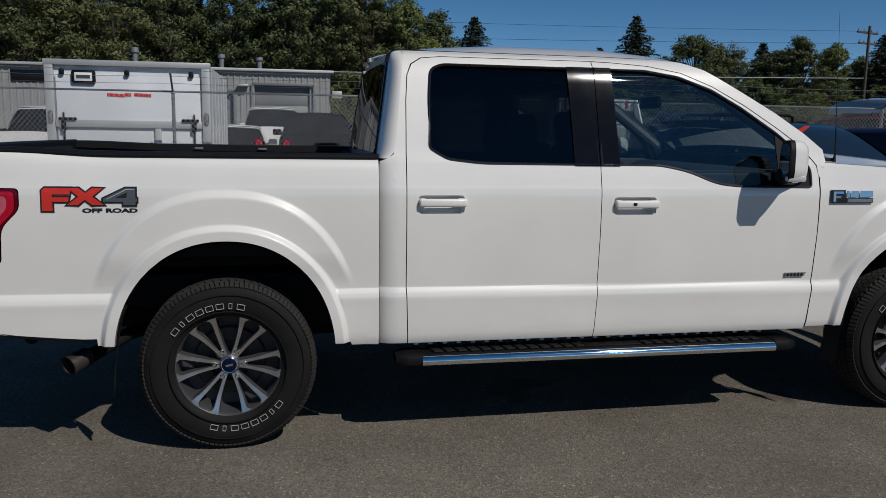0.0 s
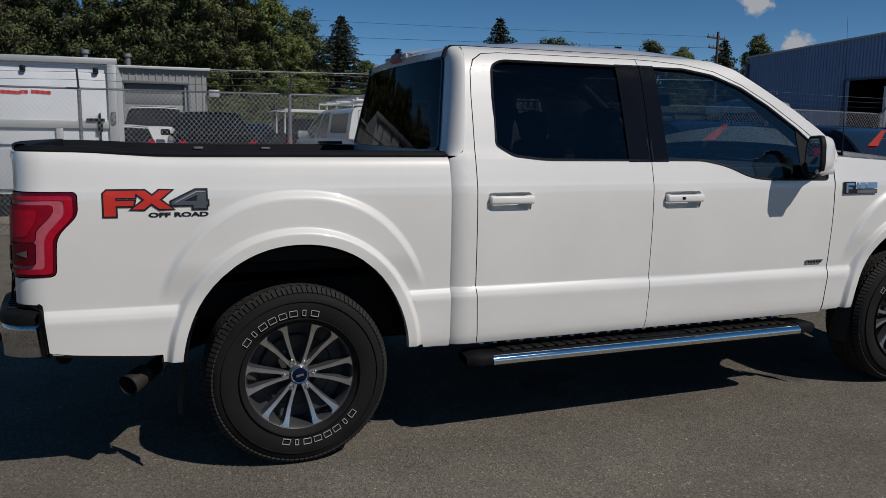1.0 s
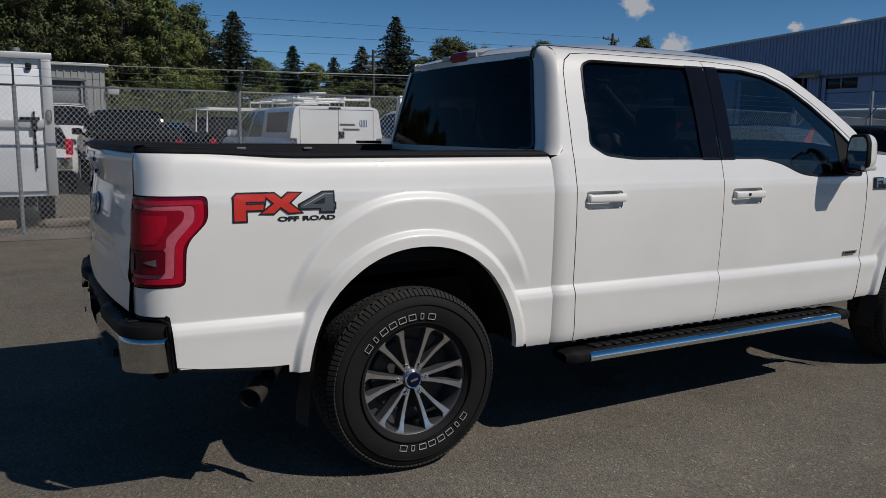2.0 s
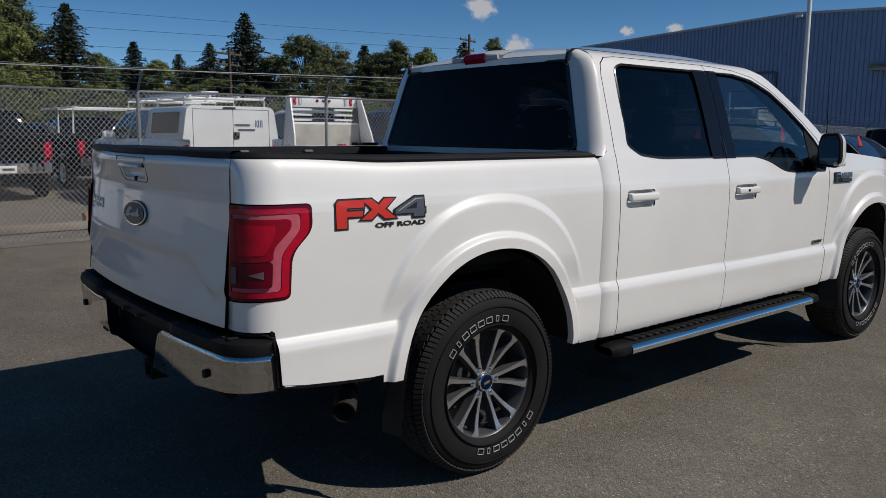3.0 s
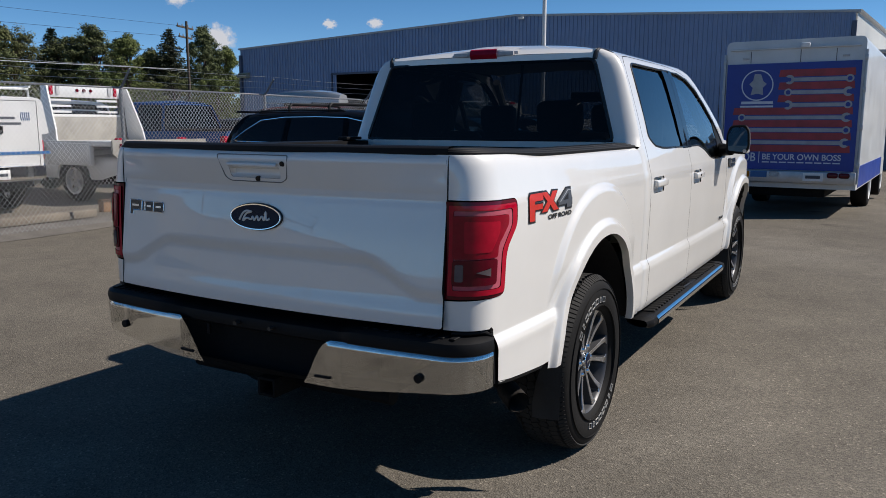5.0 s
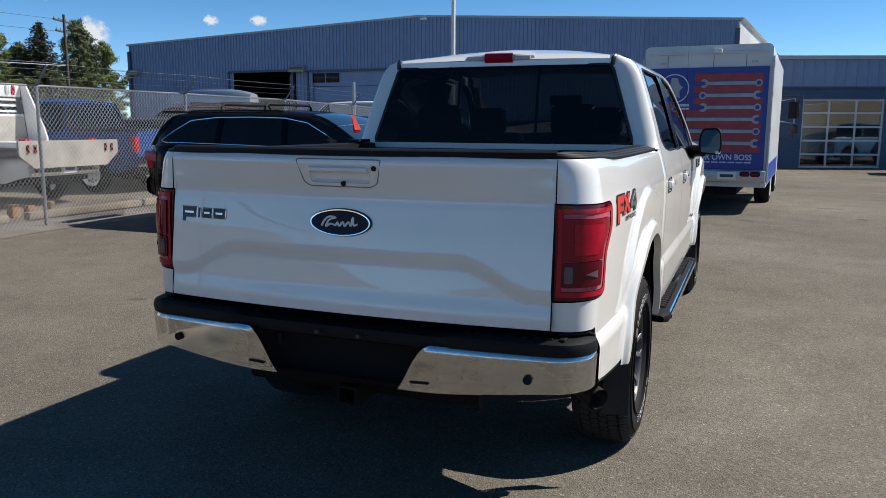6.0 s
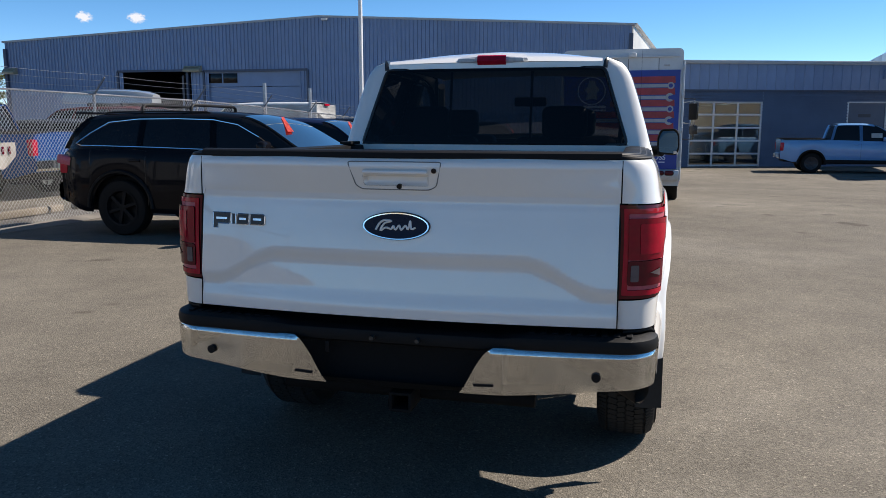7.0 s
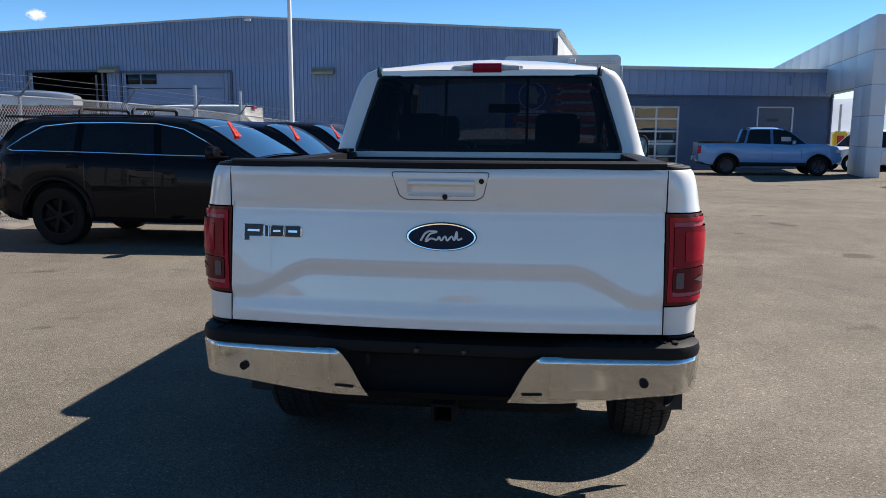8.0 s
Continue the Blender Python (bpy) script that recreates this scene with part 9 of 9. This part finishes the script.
def build_shed():
    Y = 36.0
    s = thing("grey_shed", "long grey steel shed with a dark roller door", "building", (0, Y, 0))
    x0, x1, h = -22.0, 2.45, 4.30
    doors = ((-1.40, 1.62, 3.65), (-3.35, -2.25, 3.3))
    cuts = sorted({x0, x1, *[q for d in doors for q in d[:2]]})
    cache = {}
    x = x0
    while x < x1 - 0.05:
        w = min(0.9, x1 - x)
        low = 0.0
        for a, b, hh in doors:
            if a < x + w / 2 < b:
                low = hh
        key = (round(w, 3), low)
        if key not in cache:
            bm = bmesh.new()
            pts = []
            q = 0.0
            while q < w - 1e-6:
                pts += [(q, 0), (min(w, q + 0.19), 0), (min(w, q + 0.22), -0.04), (min(w, q + 0.28), -0.04)]
                q += 0.30
            pts.append((w, 0))
            sheet(bm, [[(u, d, z) for u, d in pts] for z in (low, h)])
            cache[key] = mesh_of(bm, "cladding_sheet", SHEDGREY, 0)
        ob = new("cladding_sheet", cache[key])
        ob.parent = s
        ob.location = (x, 0, 0)
        x += 0.9
    bm = bmesh.new()
    box(bm, ((x0 + x1) / 2, -0.08, h + 0.02), (x1 - x0 + 0.3, 0.3, 0.13), 0.02)
    part("gutter", bm, ROOFSTEEL, s)
    bm = bmesh.new()
    sheet(bm, [[(x, y, z) for x in (x0, x1 + 0.1)] for y, z in ((-0.2, h + 0.06), (6, h + 0.35), (12, h + 0.1))])
    bmesh.ops.solidify(bm, geom=bm.faces[:], thickness=0.06)
    part("roof", bm, ROOFSTEEL, s)
    bm = bmesh.new()
    sheet(bm, [[(x1, y, z) for y in (0, 12)] for z in (0, h)])
    sheet(bm, [[(x, 12, z) for x in (x0, x1)] for z in (0, h)])
    part("back_wall", bm, SHEDGREY, s)
    for a, b, hh in doors:
        n = 7
        for k in range(n):
            bm = bmesh.new()
            box(bm, ((a + b) / 2, 0.18, hh * (k + 0.5) / n), (b - a, 0.05, hh / n - 0.02), 0.01)
            part("door_panel", bm, SHEDGREY if k < 5 and b > 0 else SHEDDARK, s)
        for q in (a, b):
            bm = bmesh.new()
            box(bm, (q, -0.02, hh / 2), (0.14, 0.2, hh), 0.01)
            part("jamb", bm, SHEDDARK, s)
        bm = bmesh.new()
        box(bm, ((a + b) / 2, -0.02, hh), (b - a, 0.2, 0.14), 0.01)
        part("lintel", bm, SHEDDARK, s)
    bm = bmesh.new()
    box(bm, (-11.6, -0.03, 3.75), (1.6, 0.06, 0.55), 0.01)
    part("window", bm, CARGLASS, s)
    bm = bmesh.new()
    box(bm, (-1.85, -0.2, 3.55), (0.5, 0.35, 0.12), 0.03)
    part("wall_lamp", bm, ROOFSTEEL, s)
    bm = bmesh.new()
    box(bm, (2.75, -0.1, 3.2), (0.5, 0.3, 0.35), 0.03)
    part("end_lamp", bm, ROOFSTEEL, s)
    for x, hh in ((-7.2, 0.8), (-3.0, 0.6), (-1.1, 0.5)):
        bm = bmesh.new()
        bar(bm, (x, 2.0, h + 0.2), (x, 2.0, h + 0.3 + hh * 0.7), 0.12, None, 10)
        bar(bm, (x, 2.0, h + 0.3 + hh * 0.7), (x, 2.0, h + 0.3 + hh), 0.19, 0.17, 10)
        part("roof_vent", bm, FENCEGREY, s)


# ---- trees ----
def scatter_leaves(verts, faces, spots, size, rng, droop=0.0):
    for c, n, s in spots:
        a = Vector((rng.gauss(0, 1), rng.gauss(0, 1), rng.gauss(0, 1))).normalized()
        u = (a - n * a.dot(n) * 0.6).normalized()
        v = n.cross(u).normalized() if abs(n.dot(u)) < 0.98 else u.orthogonal()
        k = len(verts)
        s1, s2 = s * size * rng.uniform(0.7, 1.5), s * size * rng.uniform(0.5, 0.9)
        verts += [tuple(c - u * s1 - v * s2 * 0.6), tuple(c + u * s1 - Vector((0, 0, droop * s1))), tuple(c + v * s2 - u * s1 * 0.3)]
        faces.append((k, k + 1, k + 2))


def broad_tree(seed, h, spread, tufts=110, per=130, mat=None, low=0.10):
    """A trunk with limbs out to many small leafy tufts inside an uneven crown."""
    rng = random.Random(seed)
    bm = bmesh.new()
    lean = rng.uniform(-0.3, 0.3)
    tube(bm, [(0, 0, 0), (rng.uniform(-0.1, 0.1), 0.05, h * 0.2), (lean, rng.uniform(-0.2, 0.2), h * 0.45), (lean * 1.4, 0, h * 0.78)], [0.024 * h, 0.019 * h, 0.013 * h, 0.004 * h], 8)
    shift = Vector((rng.uniform(0, 50), rng.uniform(0, 50), rng.uniform(0, 50)))
    centres = []
    while len(centres) < tufts:
        q = rng.random() ** 0.85
        z = h * (low + (0.96 - low) * q)
        a = rng.uniform(0, 2 * math.pi)
        n = Vector((math.cos(a), math.sin(a), q * 2.2))
        edge = spread * (math.sin(math.pi * min(0.985, 0.16 + 0.80 * q)) ** 0.75) * (0.86 + 0.55 * noise.noise(n * 1.7 + shift))
        f = rng.random() ** 0.45
        c = Vector((edge * f * math.cos(a), edge * f * math.sin(a), z + h * 0.06 * noise.noise(n * 2.3 - shift)))
        centres.append((c, h * rng.uniform(0.034, 0.074)))
        if len(centres) % 4 == 0:
            tube(bm, [(lean * z / h, 0, z * 0.62), c * 0.5 + Vector((0, 0, z * 0.36)), c], [0.008 * h, 0.005 * h, 0.0015 * h], 4)
    trunk = mesh_of(bm, "trunk", BARK)
    verts, faces, spots = [], [], []
    for c, r in centres:
        flat = rng.uniform(0.55, 0.9)
        for k in range(per):
            n = Vector((rng.gauss(0, 1), rng.gauss(0, 1), rng.gauss(0.25, 1))).normalized()
            p = c + Vector((n.x, n.y, n.z * flat)) * r * rng.uniform(0.35, 1.15)
            spots.append((p, n, 1.0))
    scatter_leaves(verts, faces, spots, 0.0105 * h, rng)
    me = bpy.data.meshes.new("crown")
    me.from_pydata(verts, [], faces)
    me.materials.append(mat or LEAFBROAD)
    return trunk, me


def conifer_tree(seed, h, spread, mat=None):
    rng = random.Random(seed)
    bm = bmesh.new()
    tube(bm, [(0, 0, 0), (0, 0, h * 0.5), (0, 0, h)], [0.016 * h, 0.010 * h, 0.002 * h], 8)
    verts, faces, spots = [], [], []
    z = h * 0.07
    while z < h * 0.985:
        q = z / h
        reach = spread * (1 - q) ** 0.85 * (0.9 + 0.1 * math.sin(z * 5)) + 0.12
        n_b = 9 if q < 0.7 else 7
        for k in range(n_b):
            a = 2 * math.pi * (k + rng.uniform(-0.35, 0.35)) / n_b + z * 2.1
            ln = reach * rng.uniform(0.68, 1.10)
            d = Vector((math.cos(a), math.sin(a), 0))
            tip = Vector((0, 0, z)) + d * ln + Vector((0, 0, -0.22 * ln + 0.10 * ln * q * 4))
            if q < 0.8:
                tube(bm, [(0, 0, z), tuple(Vector((0, 0, z)) * 0.5 + tip * 0.5 + Vector((0, 0, 0.05 * ln))), tuple(tip)], [0.02, 0.014, 0.005], 3)
            m = max(5, int(ln * 10.0))
            for j in range(m):
                f = (j + 0.6) / m
                p = Vector((0, 0, z)).lerp(tip, f) + Vector((0, 0, 0.10 * ln * math.sin(math.pi * f)))
                side = Vector((-d.y, d.x, 0))
                for g in (-1, 0, 1):
                    w = side * g * (0.16 + 0.30 * (1 - f)) * min(1.0, ln * 0.55) * rng.uniform(0.5, 1.2)
                    nn = Vector((rng.gauss(0, 0.5), rng.gauss(0, 0.5), 1)).normalized()
                    spots.append((p + w + Vector((0, 0, rng.uniform(-0.08, 0.05) - abs(g) * 0.05)), nn, rng.uniform(0.7, 1.2)))
        z += h * 0.020 + 0.10 * (1 - q) + 0.02
    scatter_leaves(verts, faces, spots, 0.15 * (h / 13) ** 0.5, rng, 0.5)
    for k in range(26):
        a = rng.uniform(0, 6.28)
        zz = h * rng.uniform(0.93, 1.0)
        spots.append((Vector((0.06 * math.cos(a), 0.06 * math.sin(a), zz)), Vector((math.cos(a), math.sin(a), 0.3)).normalized(), 0.6))
    trunk = mesh_of(bm, "trunk", BARK)
    me = bpy.data.meshes.new("crown")
    me.from_pydata(verts, [], faces)
    me.materials.append(mat or NEEDLES)
    return trunk, me


def plant_tree(kit, kind, az, dist, tall, base_h, rng, wide=1.0):
    # az: degrees from +x towards +y, seen from the middle of the walk (or its start, for the trees passed there)
    ex, ey = (-2.0, -3.0) if dist < 100 else (-2.88, -2.74) if az < 79 else (-0.6, -4.3)
    x, y = ex + dist * math.cos(radians(az)), ey + dist * math.sin(radians(az))
    s = tall / base_h
    nm, lab = ("spruce_tree", "dark green spruce with drooping boughs") if kind == "c" else ("broadleaf_tree", "leafy green broadleaf tree behind the yard")
    t = thing(nm, lab, "tree", (x, y, 0), rng.uniform(0, 360), "tree line")
    wide *= 1.3 if kind == "c" else 1.0
    t.scale = (s * wide, s * wide, s)
    for nm2, me in (("trunk", kit[0]), ("crown", kit[1])):
        ob = new(nm2, me)
        ob.parent = t


def build_trees():
    rng = random.Random(11)
    broad = [(broad_tree(s, 12.0, sp, tf, per, m, lo), 12.0) for s, sp, tf, per, m, lo in ((1, 4.3, 230, 105, LEAFBROAD, 0.03), (2, 3.3, 190, 105, LEAFBROAD, 0.04), (3, 4.8, 250, 100, LEAFBROAD, 0.02), (4, 3.4, 190, 105, LEAFBRIGHT, 0.03))]
    low = [(broad_tree(s, 12.0, sp, 70, 110, m, 0.0), 12.0) for s, sp, m in ((8, 6.2, LEAFBROAD), (9, 6.0, LEAFBRIGHT), (10, 6.6, LEAFBRIGHT))]
    con = [(conifer_tree(s, 13.0, sp), 13.0) for s, sp in ((5, 4.8), (6, 3.8), (7, 5.2))]
    D = 80.0

    def tall(el, dist):
        return 1.5 + dist * math.tan(radians(el))

    # (kind, azimuth, elevation of the top, which, distance, width)
    spec = [("c", 75.5, 8.1, 2, 76, 1.0), ("c", 71.5, 5.9, 1, 82, 1.1), ("c", 68.7, 5.2, 1, 88, 1.1), ("c", 64.2, 8.1, 0, 80, 1.0), ("c", 77.6, 6.2, 1, 74, 1.25), ("c", 56.0, 6.1, 1, 84, 1.2),
            ("c", 48.9, 6.4, 0, 78, 1.0), ("c", 66.6, 6.0, 0, 78, 1.0), ("c", 50.3, 4.8, 1, 90, 1.2), ("c", 95.6, 8.6, 1, 84, 1.3), ("c", 91.2, 8.3, 1, 82, 1.4), ("c", 88.0, 9.2, 2, 80, 1.1), ("c", 46.2, 5.4, 1, 82, 1.1), ("c", 52.2, 5.6, 1, 86, 1.1),
            ("b", 60.2, 6.7, 0, 78, 1.15), ("b", 58.2, 6.0, 2, 82, 1.0), ("b", 53.6, 6.3, 1, 80, 1.1), ("b", 51.6, 5.8, 3, 76, 1.0), ("b", 46.7, 6.5, 1, 74, 0.85), ("b", 45.2, 5.2, 3, 78, 0.9),
            ("b", 81.3, 9.0, 3, 70, 1.0), ("b", 83.6, 9.6, 2, 72, 1.05), ("b", 86.2, 9.9, 0, 74, 1.0), ("b", 89.6, 10.3, 1, 76, 1.1), ("b", 93.0, 9.6, 2, 78, 1.0), ("b", 97.6, 9.6, 0, 78, 1.05), ("b", 100.8, 9.3, 2, 76, 1.0), ("b", 103.8, 9.8, 1, 74, 1.1), ("b", 106.8, 9.2, 0, 72, 1.0), ("b", 110.0, 9.6, 2, 74, 1.0), ("b", 113.5, 9.0, 1, 74, 1.0),
            ("b", 79.4, 6.4, 3, 72, 1.1), ("b", 73.6, 4.9, 3, 78, 1.3), ("b", 70.0, 4.6, 3, 80, 1.4), ("b", 67.6, 4.4, 0, 84, 1.3), ("b", 62.4, 5.2, 2, 82, 1.2), ("b", 55.0, 5.6, 0, 82, 1.1), ("b", 49.6, 5.0, 2, 80, 1.1), ("b", 65.5, 4.4, 3, 84, 1.3), ("b", 76.4, 4.7, 0, 84, 1.3), ("b", 72.4, 4.2, 2, 88, 1.3)]
    for kind, az, el, k, dist, wide in spec:
        kit, bh = (con if kind == "c" else broad)[k]
        dist *= 2.05
        plant_tree(kit, kind, az, dist, tall(el, dist), bh, rng, wide)
    # lower thicket that closes the gaps
    for k in range(46):
        az = 43.5 + 70 * k / 45 + rng.uniform(-0.6, 0.6)
        kit, bh = low[rng.choice((0, 1, 2))]
        plant_tree(kit, "b", az, rng.uniform(60, 68), rng.uniform(3.6, 5.8), bh, rng, rng.uniform(1.2, 1.6))
    # a second rank far behind, which closes the row of big trees
    for k in range(14):
        az = 79 + 36 * k / 13 + rng.uniform(-0.7, 0.7)
        kit, bh = broad[rng.choice((0, 1, 2))]
        plant_tree(kit, "b", az, rng.uniform(184, 200), tall(rng.uniform(7.0, 8.6), 192), bh, rng, 1.2)


def build_poles():
    ex = []
    for x, y, h, lab in ((44.0, 49.5, 9.9, 1), (23.5, 53.4, 7.7, 0), (-30.0, 62.0, 9.6, 1)):
        p = thing("utility_pole", "weathered timber utility pole with crossarms", "pole", (x, y, 0), 20, "utility poles")
        bm = bmesh.new()
        bar(bm, (0, 0, 0), (0, 0, h), 0.14, 0.10, 10)
        part("pole", bm, WOODPOST, p)
        for z, w in ((h - 0.5, 1.35), (h - 1.3, 1.1)):
            bm = bmesh.new()
            box(bm, (0, 0.12, z), (2 * w, 0.12, 0.14), 0.01)
            part("crossarm", bm, WOODPOST, p)
            for k in (-1, -0.4, 0.4, 1):
                bm = bmesh.new()
                bar(bm, (k * w * 0.92, 0.12, z + 0.07), (k * w * 0.92, 0.12, z + 0.25), 0.05, 0.03, 8)
                part("insulator", bm, GREYTRIM, p)
        ex.append((x, y, h))
    lines = [((44, 49.5, 6.0), (-40, 54, 5.9), 0.5, 0.030), ((44, 49.5, 8.6), (-40, 58, 9.2), 0.7, 0.014), ((44, 49.5, 9.5), (-40, 58, 10.6), 0.7, 0.012), ((44, 49.5, 7.4), (-40, 56, 7.6), 0.6, 0.012), ((44, 49.5, 6.0), (90, 30, 5.0), 0.5, 0.02)]
    for a, b, sag, r in lines:
        bm = bmesh.new()
        tube(bm, [tuple(Vector(a).lerp(Vector(b), q / 24) - Vector((0, 0, sag * math.sin(math.pi * q / 24)))) for q in range(25)], r, 4)
        solo("overhead_cable", bm, WIRE if r > 0.02 else PLASTIC, "thin overhead cable strung between poles", "cable", "overhead cables")
    m = thing("flag_mast", "tall white metal mast behind the parked row", "mast", (20.2, 7.75, drop(20.2)))
    bm = bmesh.new()
    bar(bm, (0, 0, 0), (0, 0, 11.0), 0.075, 0.05, 14)
    part("pole", bm, TAGWHITE, m)
    bm = bmesh.new()
    bar(bm, (0, 0, 0), (0, 0, 0.5), 0.22, 0.20, 14)
    part("footing", bm, CONCRETE, m)
    s = thing("roadside_sign", "yellow and red roadside sign on a grey post", "sign", (45.0, -17.05, drop(45)), 10)
    bm = bmesh.new()
    bar(bm, (0, 0, 0), (0, 0, 3.4), 0.07, None, 8)
    part("post", bm, GALV, s)
    bm = bmesh.new()
    slab(bm, [(-0.40, 0.85), (0.40, 0.85), (0.46, 1.60), (0.30, 1.85), (-0.30, 1.85), (-0.46, 1.60)], lambda u, v, d: (-0.1 - d, u, v), 0.1)
    part("face", bm, SIGNYELLOW, s)
    bm = bmesh.new()
    slab(bm, [(-0.18, 1.0), (0.18, 1.0), (0.22, 1.6), (-0.22, 1.6)], lambda u, v, d: (-0.21 - d, u, v), 0.02)
    part("mark", bm, REDPRINT, s)
    for x, y, h in ((70, -28.0, 7.5), (95, -36.5, 8.5)):
        bm = bmesh.new()
        bar(bm, (0, 0, 0), (0, 0, h), 0.09, 0.06, 8)
        ob = solo("street_lamp", bm, GALV, "slim grey street lamp post far off", "lamp", "far posts")
        ob.location = (x, y, drop(x))


def build_distance():
    # hills beyond the town, right of the buildings; the haze is in their colour
    rng = random.Random(3)
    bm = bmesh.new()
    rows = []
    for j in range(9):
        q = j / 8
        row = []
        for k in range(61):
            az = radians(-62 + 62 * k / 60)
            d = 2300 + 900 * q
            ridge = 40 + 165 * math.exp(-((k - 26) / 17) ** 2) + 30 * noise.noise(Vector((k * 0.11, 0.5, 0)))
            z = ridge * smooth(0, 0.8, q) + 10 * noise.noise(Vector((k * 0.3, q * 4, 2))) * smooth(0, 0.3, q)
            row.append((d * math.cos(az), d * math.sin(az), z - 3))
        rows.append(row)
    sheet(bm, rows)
    solo("hill", bm, HILLMAT, "pale hillside beyond the town, haze in its colour", kind="structure")
    # unseen brown hills added behind the walk for the glass and the chrome to mirror
    bm = bmesh.new()
    rows = []
    for j in range(7):
        q = j / 6
        rows.append([(2200 * (1 + 0.4 * q) * math.cos(radians(118 + 170 * k / 80)), 2200 * (1 + 0.4 * q) * math.sin(radians(118 + 170 * k / 80)),
                      (150 + 90 * noise.noise(Vector((k * 0.08, 3.1, 0))) + 30 * noise.noise(Vector((k * 0.25, 1.1, 0)))) * smooth(0, 0.9, q) - 3) for k in range(81)])
    sheet(bm, rows)
    solo("hill", bm, DRYHILL, "unseen brown hills added for reflections", kind="structure")
    # small fair-weather clouds on far backdrops
    for az, el, w, h in ((48.0, 8.7, 104, 84), (37.8, 7.0, 48, 32), (34.6, 7.1, 54, 34), (45.3, 5.9, 96, 90)):
        d = 2400.0
        c = Vector((d * math.cos(radians(az)), d * math.sin(radians(az)), d * math.tan(radians(el))))
        bm = bmesh.new()
        sheet(bm, [[(x, y, 0) for x in (-1, 1)] for y in (-1, 1)])
        ob = solo("backdrop_cloud", bm, CLOUDMAT, "small white fair-weather cloud", kind="structure", smooth=0)
        ob.matrix_basis = Matrix.Translation(c) @ Matrix.Rotation(radians(az - 90), 4, "Z") @ Matrix.Rotation(radians(90), 4, "X") @ Matrix.Diagonal((w * 0.6, h * 0.6, 1, 1))


build_fence()
build_fence_foot()
build_trailer()
build_main_building()
build_low_building()
build_portal()
build_shed()
build_trees()
build_poles()
build_distance()
